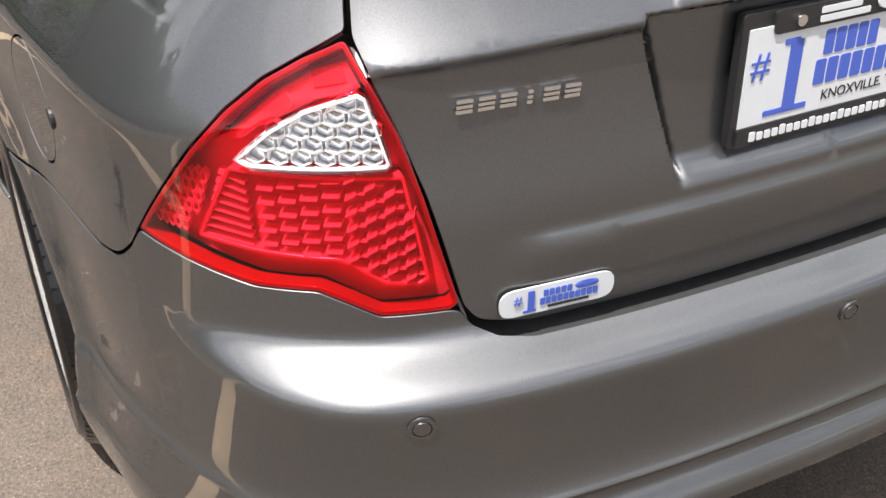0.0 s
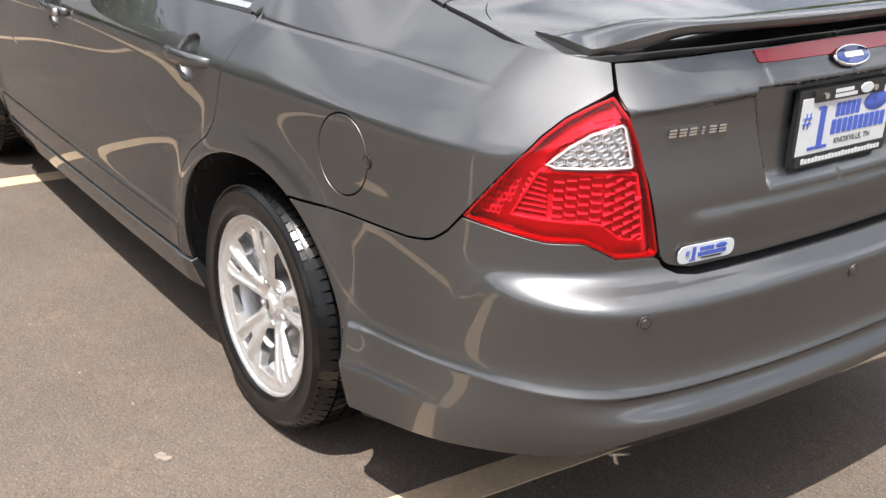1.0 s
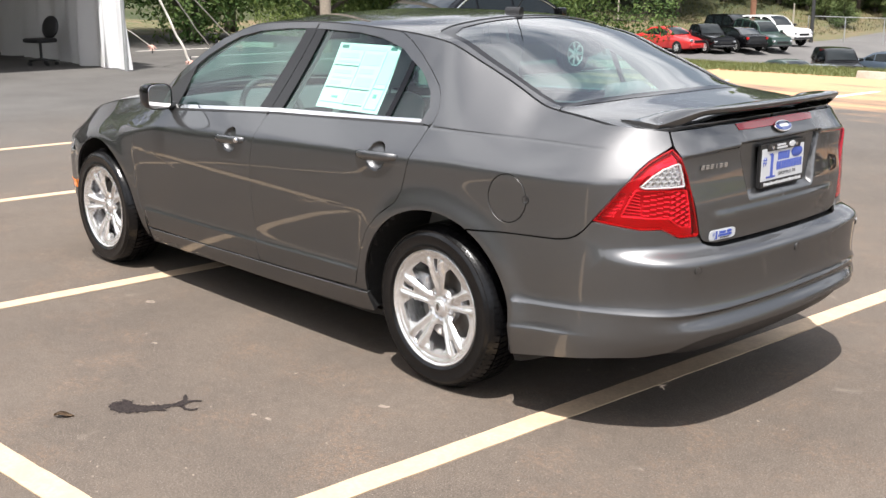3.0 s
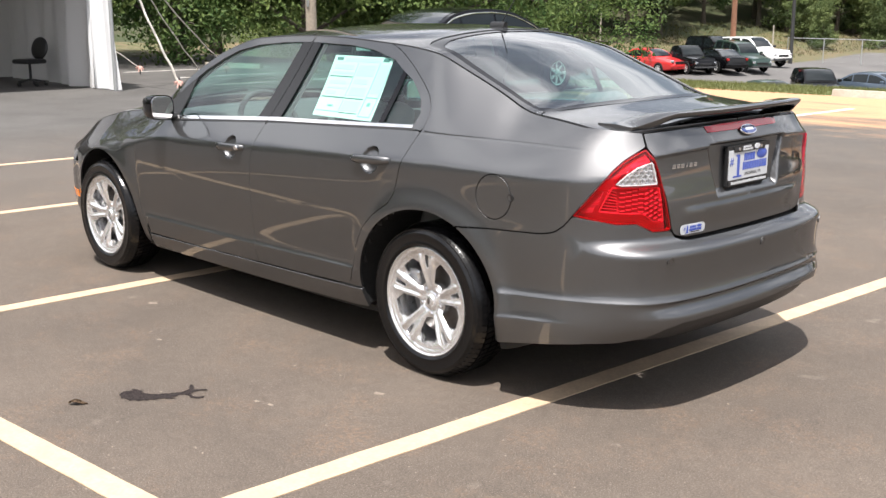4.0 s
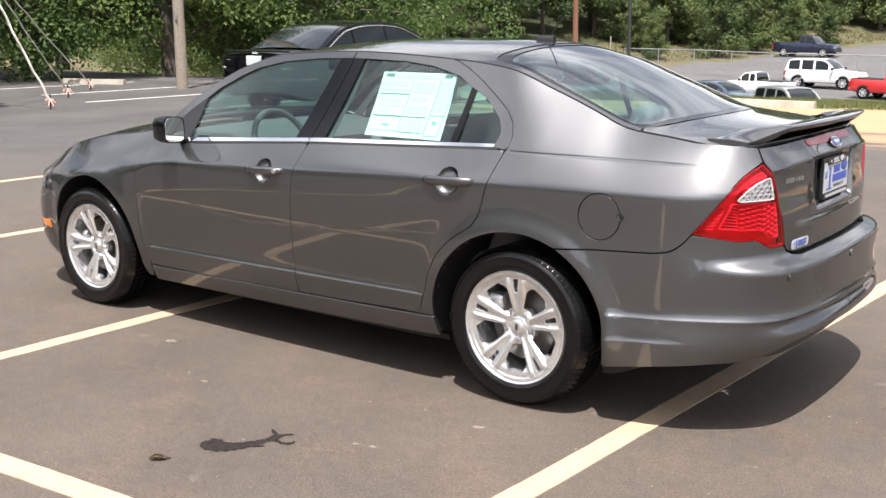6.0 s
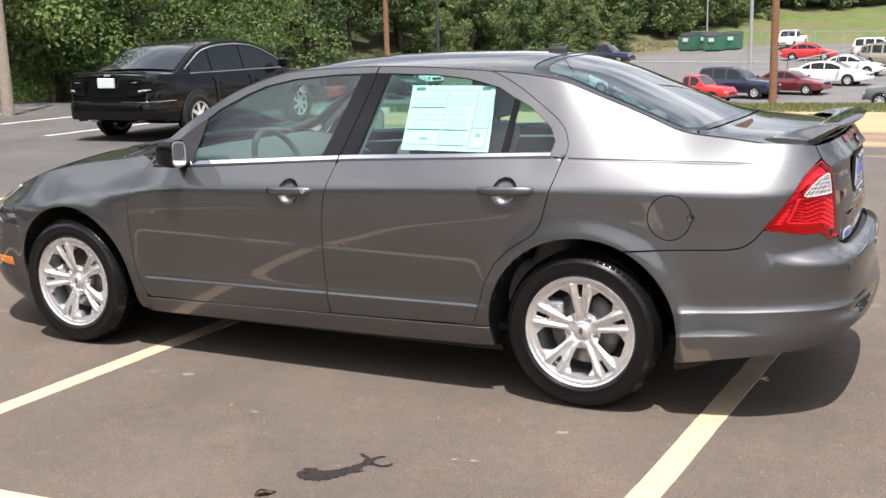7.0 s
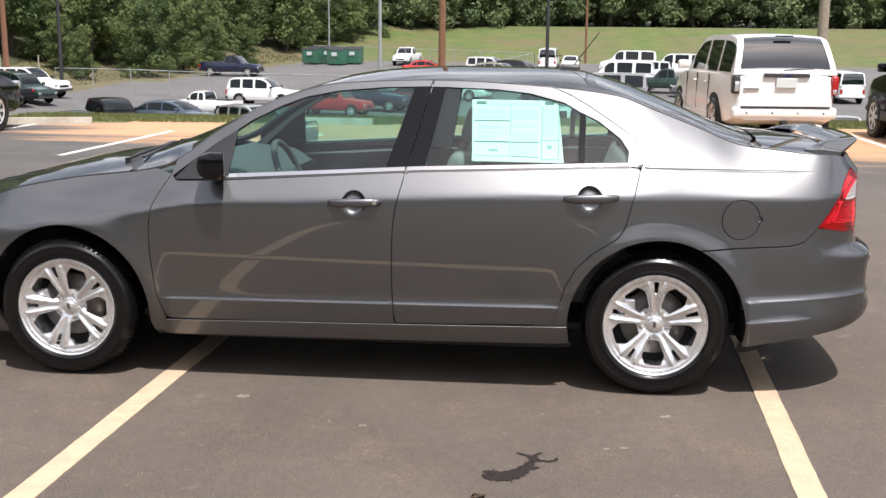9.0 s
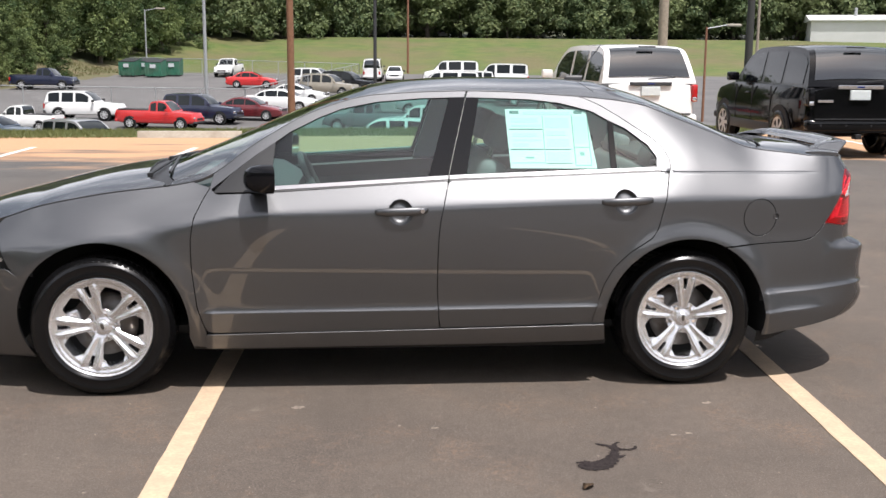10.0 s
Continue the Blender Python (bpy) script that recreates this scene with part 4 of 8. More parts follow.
def wheel(car, x, y, turn):
    hub = thing_part("wheel", car)
    f = -1 if y < 0 else 1
    hub.matrix_basis = pose(x, y, HUB_Z, 0, 0 if f < 0 else 0, 0) @ (Matrix.Identity(4) if f < 0 else pose(0, 0, 0, 0, 0, 180)) @ pose(0, 0, 0, 0, turn, 0)
    if "rim_face" in BUILT:
        for name, me, mat in BUILT["rim_face"]:
            part(name, me, mat, hub)
        return
    made = []
    out_y = -0.108
    prof = [(0.228, -0.100), (0.235, -0.109), (0.243, -0.1140), (0.246, -0.1168), (0.249, -0.1172), (0.251, -0.1158), (0.268, -0.1185), (0.286, -0.1165), (0.289, -0.1178), (0.292, -0.1178), (0.295, -0.1145), (0.306, -0.108), (0.316, -0.096), (0.322, -0.080), (0.3245, -0.04), (0.325, 0.0), (0.3245, 0.04), (0.322, 0.080), (0.316, 0.096), (0.300, 0.112), (0.268, 0.119), (0.235, 0.110), (0.222, 0.10)]
    made.append(part("tyre", smooth(lathe(prof, 96), 50), RUBBER, hub))
    bm = bmesh.new()
    for k in range(74):
        a = 2 * math.pi * k / 74
        for y0, y1, r0, r1, skew in ((-0.109, -0.070, 0.309, 0.3285, 0.0), (-0.064, -0.026, 0.326, 0.3300, 0.4), (-0.020, 0.020, 0.326, 0.3300, 0.4), (0.026, 0.064, 0.326, 0.33, 0.4), (0.070, 0.109, 0.309, 0.3285, 0.0)):
            w = 2 * math.pi / 74 * 0.40
            c = []
            for yy, rr in ((y0, r0 if y0 < -0.1 else r1), (y1, r1 if y1 < 0.1 else r0)):
                for s in (-1, 1):
                    aa = a + s * w + skew * yy
                    c.append(((rr - 0.009) * math.cos(aa), yy, (rr - 0.009) * math.sin(aa)))
                    c.append((rr * math.cos(aa), yy, rr * math.sin(aa)))
            v = [bm.verts.new(q) for q in c]
            for q in ((1, 3, 7, 5), (0, 1, 5, 4), (2, 6, 7, 3), (0, 2, 3, 1), (4, 5, 7, 6)):
                bm.faces.new([v[i] for i in q])
    bmesh.ops.recalc_face_normals(bm, faces=bm.faces)
    made.append(part("tread", bm, RUBBER, hub))
    made.append(part("rim", smooth(lathe([(0.222, -0.098), (0.2295, -0.1105), (0.2335, -0.110), (0.233, -0.100), (0.220, -0.092), (0.206, -0.070), (0.196, 0.02), (0.205, 0.09), (0.22, 0.1)], 72), 60), ALLOY, hub))
    disc = [(0.2235 * math.cos(a), 0.2235 * math.sin(a)) for a in np.linspace(0, 2 * math.pi, 97)[:-1]]
    holes = []
    for k in range(5):
        c = math.pi / 2 + 2 * math.pi * (k + 0.5) / 5
        ring = []
        rs = np.linspace(0.080, 0.192, 14)
        half = lambda r: math.pi / 5 - math.asin((0.0265 + 0.25 * (r - 0.08) + 0.034 * float(step(0.150, 0.205, r))) / r)
        ring += [(r * math.cos(c - half(r)), r * math.sin(c - half(r))) for r in rs]
        ring += [(r * math.cos(c + half(r)), r * math.sin(c + half(r))) for r in rs[::-1]]
        holes.append(rounded(ring, 0.010))
        c = math.pi / 2 + 2 * math.pi * k / 5
        slot = [(0.142, 0.0075), (0.170, 0.0095), (0.199, 0.0125), (0.199, -0.0125), (0.170, -0.0095), (0.142, -0.0075)]
        holes.append(rounded([(u * math.cos(c) - v * math.sin(c), u * math.sin(c) + v * math.cos(c)) for u, v in slot], 0.005))
    surf = lambda a, b: np.stack([a, out_y + 0.006 - face_depth(a, b), b], -1)
    face = panel("spokes", disc, surf, ALLOY, hub, holes=holes, deep=0.028, gap=0.0, levels=np.arange(-0.22, 0.22, 0.007), ustep=0.007, edge=0.008)
    made.append(face)
    made.append(part("hub_cap", smooth(lathe([(0.0, out_y + 0.024), (0.021, out_y + 0.0255), (0.026, out_y + 0.029), (0.027, out_y + 0.040)], 32), 50), ALLOY, hub))
    oval = bmesh.new()
    bmesh.ops.create_circle(oval, cap_ends=True, segments=24, radius=0.015, matrix=Matrix.Translation((0, out_y + 0.0232, 0)) @ pose(0, 0, 0, 90, 0, 0) @ Matrix.Diagonal((0.5, 1.0, 1, 1)))
    made.append(part("cap_badge", oval, BRAKE, hub))
    for k in range(5):
        a = -math.pi / 2 + 2 * math.pi * k / 5
        spot_ = (0.057 * math.cos(a), 0, 0.057 * math.sin(a))
        deep_y = float(surf(np.array(spot_[0]), np.array(spot_[2]))[1])
        # Dark disc on the face imitates the shadow round the nut.
        shade_disc = lathe([(0.0, deep_y - 0.0012), (0.0135, deep_y - 0.0012), (0.0150, deep_y + 0.004)], 18)
        nut = lathe([(0.0, deep_y - 0.013), (0.0065, deep_y - 0.013), (0.0095, deep_y - 0.009), (0.0095, deep_y + 0.01)], 6)
        for piece, kind, mat in ((shade_disc, "nut_pocket", SHELL), (nut, "wheel_nut", CHROME)):
            bmesh.ops.translate(piece, vec=spot_, verts=piece.verts)
            made.append(part(kind, piece, mat, hub))
    made.append(part("brake_disc", smooth(lathe([(0.06, -0.025), (0.148, -0.025), (0.150, -0.015), (0.148, -0.005), (0.06, -0.005)], 48), 40), BRAKE, hub))
    made.append(part("caliper", box(-0.165, -0.085, -0.055, 0.02, 0.005, 0.11, 0.012), ALLOY, hub))
    made.append(part("wheel_back", lathe([(0.0, 0.03), (0.20, 0.03), (0.205, 0.05)], 32), SHELL, hub))
    BUILT["rim_face"] = [(o.name.split(".")[0], o.data, None) for o in made]


BUILT = {}


def letters(text, size, mat, name, parent, m, extrude=0.0006):
    cu = bpy.data.curves.new(name, "FONT")
    cu.body, cu.size, cu.extrude = text, size, extrude
    cu.align_x = "LEFT"
    tmp = new("lettering", cu)
    me = bpy.data.meshes.new_from_object(tmp.evaluated_get(bpy.context.evaluated_depsgraph_get()))
    bpy.data.objects.remove(tmp)
    ob = part(name, me, mat, parent)
    ob.matrix_basis = m
    return ob


def flat(name, x0, x1, z0, z1, mat, parent, m, lift=0.0, r=0.0, thick=0.002, label=""):
    """A thin plate in a local plane: x to the right, z up, facing -y."""
    pts = rounded([(x0, z0), (x1, z0), (x1, z1), (x0, z1)], r) if r else np.array([(x0, z0), (x1, z0), (x1, z1), (x0, z1)])
    bm = bmesh.new()
    f = bm.faces.new([bm.verts.new((p[0], -lift, p[1])) for p in pts])
    got = bmesh.ops.extrude_face_region(bm, geom=[f])
    bmesh.ops.translate(bm, vec=(0, thick, 0), verts=[v for v in got["geom"] if isinstance(v, bmesh.types.BMVert)])
    bmesh.ops.recalc_face_normals(bm, faces=bm.faces)
    ob = part(name, bm, mat, parent, label)
    ob.matrix_basis = m
    return ob


def ellipse(name, rx, rz, mat, parent, m, lift, thick, ring=0.0):
    bm = bmesh.new()
    outer = [(rx * math.cos(a), rz * math.sin(a)) for a in np.linspace(0, 2 * math.pi, 49)[:-1]]
    prof = ((1.0, 0.0), (1.0, thick * 0.6), (0.95, thick), (0.0, thick)) if not ring else ((1.0, 0.0), (1.0, thick), (1 - ring, thick), (1 - ring, 0.0))
    rings = []
    for k, h in prof:
        if k == 0.0:
            rings.append([bm.verts.new((0, -lift - h, 0))])
        else:
            rings.append([bm.verts.new((x * k, -lift - h, z * k)) for x, z in outer])
    for a, b in zip(rings, rings[1:]):
        for i in range(48):
            j = (i + 1) % 48
            bm.faces.new((a[i], a[j], b[0]) if len(b) == 1 else (a[i], a[j], b[j], b[i]))
    bmesh.ops.recalc_face_normals(bm, faces=bm.faces)
    ob = part(name, smooth(bm, 35), mat, parent)
    ob.matrix_basis = m
    return ob


def rear_frame(y, z, lift=0.0, surf=None):
    """A local frame on the tail: x to the car's right, z up along the face, -y outwards."""
    s = ARC_HI - abs(y) if abs(y) < 0.3 else float(np.interp(abs(y), (-skin(rear_s, np.full(300, z))[:, 1])[::-1], rear_s[::-1]))
    surf = surf or skin
    p = surf(np.array(s), np.array(z))
    up = surf(np.array(s), np.array(z + 0.01)) - surf(np.array(s), np.array(z - 0.01))
    al = surf(np.array(s + 0.01), np.array(z)) - surf(np.array(s - 0.01), np.array(z))
    if y > 0:
        p, up, al = p * (1, -1, 1), up * (1, -1, 1), -al * (1, -1, 1)
    xa, za = Vector(al).normalized(), Vector(up).normalized()
    ya = za.cross(xa).normalized()
    za = xa.cross(ya)
    m = Matrix((xa, ya, za)).transposed().to_4x4()
    m.translation = Vector(p) - ya * lift
    return m


rear_s = np.linspace(arc_at(2.1), ARC_HI, 300)


def plate_and_badges(car):
    # dealer plate in a black surround
    m = rear_frame(0.0, 0.9185, 0.0)
    m.translation = Vector((2.321, 0, 0.919))
    frame_ = thing_part("number_plate", car)
    frame_.matrix_basis = m
    tagged(frame_, "dealer plate in a black surround")
    I = Matrix.Identity(4)
    flat("plate_surround", -0.160, 0.160, -0.080, 0.080, TRIM, frame_, I, 0.004, 0.008, 0.012)
    flat("plate_sheet", -0.150, 0.150, -0.058, 0.062, PLATE_WHITE, frame_, I, 0.006, 0.002, 0.003)
    flat("surround_top", -0.118, 0.118, 0.052, 0.079, TRIM, frame_, I, 0.0085, 0.006, 0.006)
    flat("surround_base", -0.152, 0.152, -0.079, -0.055, TRIM, frame_, I, 0.0085, 0.004, 0.006)
    letters("#", 0.046, PLATE_BLUE, "plate_mark", frame_, pose(-0.143, -0.0066, 0.004, 90), 0.0004)
    letters("1", 0.125, PLATE_BLUE, "plate_mark", frame_, pose(-0.108, -0.0066, -0.045, 90), 0.0004)
    letters("KNOXVILLE, TN", 0.0175, TRIM, "plate_lettering", frame_, pose(-0.030, -0.0066, -0.043, 90), 0.0003)
    flat("mark_stem", -0.089, -0.076, -0.044, 0.043, PLATE_BLUE, frame_, I, 0.0071, 0.002, 0.0008)
    flat("mark_foot", -0.116, -0.052, -0.047, -0.040, PLATE_BLUE, frame_, I, 0.0068, 0.002, 0.0008)
    flat("mark_flag", -0.098, -0.078, 0.036, 0.043, PLATE_BLUE, frame_, I, 0.0068, 0.002, 0.0008)
    for k in range(5):
        flat("name_bar", -0.038 + 0.0168 * k, -0.0238 + 0.0168 * k, 0.014, 0.044, PLATE_BLUE, frame_, I, 0.0068, 0.003, 0.0008)
    for k in range(10):
        flat("name_bar", -0.046 + 0.0187 * k, -0.0302 + 0.0187 * k, -0.022, 0.009, PLATE_BLUE, frame_, I, 0.0068, 0.003, 0.0008)
    ellipse("plate_oval", 0.038, 0.018, PLATE_BLUE, frame_, pose(0.098, 0, 0.034), 0.0066, 0.0008)
    ellipse("plate_oval_rim", 0.041, 0.0205, PLATE_BLUE, frame_, pose(0.098, 0, 0.034), 0.0061, 0.0009)
    for k in range(24):
        flat("web_bar", -0.135 + 0.0113 * k, -0.1262 + 0.0113 * k, -0.073, -0.063 if k % 4 else -0.061, PLATE_WHITE, frame_, I, 0.0105, 0.002, 0.001)
    flat("top_bar", -0.055, 0.020, 0.0565, 0.064, PLATE_WHITE, frame_, I, 0.0105, 0.002, 0.001)
    flat("top_bar", -0.055, 0.005, 0.067, 0.0745, PLATE_WHITE, frame_, I, 0.0105, 0.002, 0.001)
    ellipse("top_oval", 0.022, 0.011, PLATE_WHITE, frame_, pose(0.052, 0, 0.067), 0.0095, 0.002)
    for x in (-0.083, 0.083):
        ellipse("plate_screw", 0.007, 0.007, CHROME, frame_, pose(x, 0, 0.064), 0.0090, 0.003)
    # red strip over the plate, badges, sticker, sensors
    strip = [(2.694, 1.080), (2.70, 1.060)] + [(s, 1.060 - 0.001) for s in np.linspace(2.75, ARC_HI, 6)] + [(ARC_HI, 1.086), (2.80, 1.084)]
    panel("red_strip", strip, boot_skin, STRIP_RED, car, "dull red reflector strip", both=True, lift=0.003, deep=0.006, gap=0.0)
    m = rear_frame(0.0, 1.050, 0.001, boot_skin)
    badge = thing_part("oval_badge", car)
    badge.matrix_basis = m
    ellipse("badge_rim", 0.058, 0.0235, CHROME, badge, I, 0.004, 0.006)
    ellipse("badge_face", 0.0535, 0.0195, BADGE_BLUE, badge, I, 0.0095, 0.002)
    flat("badge_bar", -0.030, 0.030, -0.006, 0.006, CHROME, badge, I, 0.0125, 0.004, 0.001)
    m = rear_frame(-0.425, 0.951, 0.001, boot_skin)
    word = thing_part("model_badge", car)
    word.matrix_basis = m
    for k in range(6):
        x = -0.068 + k * 0.0237 + (0.006 if k == 3 else 0)
        w = 0.006 if k == 3 else 0.018
        for z0, z1 in ((0.0035, 0.0075), (-0.0020, 0.0015), (-0.0075, -0.0035)):
            flat("badge_letter", x + 0.12 * z0, x + w + 0.12 * z0, z0, z1, CHROME, word, I, 0.004, 0.001, 0.004)
    m = rear_frame(-0.380, 0.7085, 0.002, boot_skin)
    st = thing_part("oval_sticker", car)
    st.matrix_basis = m
    flat("sticker_sheet", -0.072, 0.072, -0.0185, 0.0185, PLATE_WHITE, st, I, 0.002, 0.0185, 0.002)
    letters("#", 0.018, PLATE_BLUE, "sticker_mark", st, pose(-0.055, -0.0035, -0.001, 90), 0.0003)
    letters("1", 0.042, PLATE_BLUE, "sticker_mark", st, pose(-0.042, -0.0035, -0.014, 90), 0.0003)
    for k in range(5):
        flat("sticker_bar", -0.018 + 0.0074 * k, -0.0122 + 0.0074 * k, 0.003, 0.012, PLATE_BLUE, st, I, 0.0032, 0.001, 0.001)
    for k in range(10):
        flat("sticker_bar", -0.022 + 0.0074 * k, -0.0162 + 0.0074 * k, -0.008, 0.001, PLATE_BLUE, st, I, 0.0032, 0.001, 0.001)
    flat("sticker_foot", -0.043, -0.027, -0.0145, -0.0115, PLATE_BLUE, st, I, 0.0036, 0.001, 0.001)
    flat("sticker_stem", -0.0375, -0.0315, -0.0135, 0.0145, PLATE_BLUE, st, I, 0.0037, 0.001, 0.001)
    flat("sticker_bar", -0.012, 0.040, -0.0135, -0.0105, TRIM, st, I, 0.0032, 0.001, 0.001)
    ellipse("sticker_oval", 0.015, 0.0055, PLATE_BLUE, st, pose(0.036, 0, 0.0085), 0.003, 0.0006)
    for y in (-0.571, 0.0, 0.590):
        s = thing_part("parking_sensor", car)
        s.matrix_basis = rear_frame(y, 0.615, 0.0)
        ellipse("sensor_disc", 0.0105, 0.0105, PAINT, s, I, 0.001, 0.0022)
        ellipse("sensor_ring", 0.0165, 0.0165, PAINT, s, I, 0.0, 0.003, 0.30)
    rings = []
    for x, k in ((2.06, 0.9), (2.255, 1.0), (2.26, 0.96), (2.25, 0.88), (2.16, 0.85)):
        rings.append([(x + 0.012 * math.sin(a), 0.57 + 0.046 * k * math.cos(a), 0.290 + 0.026 * k * math.sin(a)) for a in np.linspace(0, 2 * math.pi, 25)[:-1]])
    part("exhaust_tip", smooth(sweep(rings), 50), CHROME, car)
    # aerial
    bm = sweep([[(0.940 + 0.008 * (1 - k) + d, y * k, 1.434 + h) for d, y in ((-0.02, 0.013), (0.03, 0.022), (0.07, 0.016), (0.07, -0.016), (0.03, -0.022), (-0.02, -0.013))] for k, h in ((1.1, -0.008), (1.0, 0.008), (0.75, 0.020), (0.4, 0.026))])
    fin = part("aerial_base", smooth(bm, 50), TRIM, car)
    part("aerial_whip", rod((0.985, 0, 1.452), (1.112, 0, 1.622), 0.0032, 0.0022, 8), TRIM, fin)


STRIP_RED = material("strip_red", (0.42, 0.016, 0.030), 0.25, 0, 0.5)
LAMP_BOWL = material("lamp_bowl_plastic", (0.88, 0.80, 0.80), 0.3, 0.3, 0.5)
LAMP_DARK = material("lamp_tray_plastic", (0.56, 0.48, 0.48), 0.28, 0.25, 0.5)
LAMP_CELL = material("lamp_cell_silver", (0.55, 0.56, 0.58), 0.16, 1.0)
AMBER = material("amber_lens", (0.75, 0.20, 0.02), 0.2, 0, 0.5)
CELL_WALL = material("lamp_cell_wall", (0.86, 0.86, 0.87), 0.25, 0.25, 0.5)
SLAT_SILVER = material("lamp_slat_silver", (0.86, 0.84, 0.84), 0.30, 0.35, 0.6)
WHITE_PLASTIC = material("white_lamp_plastic", (0.86, 0.86, 0.87), 0.25, 0.1, 0.5)
PLATE_WHITE = material("plate_white", (0.60, 0.62, 0.64), 0.35, 0.1, 0.3, grain=(40, (0.55, 0.57, 0.59), 0.4))
PLATE_BLUE = material("plate_blue", (0.055, 0.10, 0.42), 0.4)
BADGE_BLUE = material("badge_blue", (0.02, 0.04, 0.16), 0.2, 0.2, 0.8)
CLOTH = material("grey_seat_cloth", (0.20, 0.20, 0.195), 0.9, grain=(500, (0.15, 0.15, 0.145), 0.6), bump=(500, 0.3, 0.001))
LINER = material("light_grey_lining", (0.36, 0.365, 0.345), 0.85, grain=(300, (0.44, 0.44, 0.41), 0.5))
DOOR_LINING = material("grey_door_lining", (0.060, 0.061, 0.060), 0.7, grain=(300, (0.085, 0.085, 0.083), 0.5))
DASH = material("dashboard_plastic", (0.055, 0.056, 0.056), 0.6, bump=(500, 0.2, 0.001))
PAPER = material("sticker_paper", (0.58, 0.64, 0.61), 0.6)
PRINT = material("sticker_print", (0.07, 0.16, 0.14), 0.6)
PRINT_MID = material("sticker_print_mid", (0.18, 0.36, 0.32), 0.6)
PRINT_PALE = material("sticker_print_pale", (0.50, 0.61, 0.575), 0.6)


def seat(car, y, x, back_h, name="seat"):
    s = thing_part(name, car)
    m = Matrix.Translation((x, y, 0))
    part("seat_cushion", smooth(box(-0.30, 0.24, -0.25, 0.25, 0.38, 0.56, 0.05, 3, m=m)), CLOTH, s)
    tilt = m @ Matrix.Translation((0.20, 0, 0.52)) @ pose(0, 0, 0, 0, 18, 0)
    part("backrest", smooth(box(-0.06, 0.08, -0.25, 0.25, -0.02, back_h, 0.05, 3, m=tilt)), CLOTH, s)
    head = tilt @ Matrix.Translation((0, 0, back_h + 0.12))
    rest = part("headrest", smooth(box(-0.05, 0.06, -0.13, 0.13, -0.07, 0.10, 0.035, 3, m=head)), CLOTH, s)
    for k in (-0.05, 0.05):
        part("post", rod(head @ Vector((0, k, -0.16)), head @ Vector((0, k, -0.04)), 0.006, sides=8), CHROME, rest)


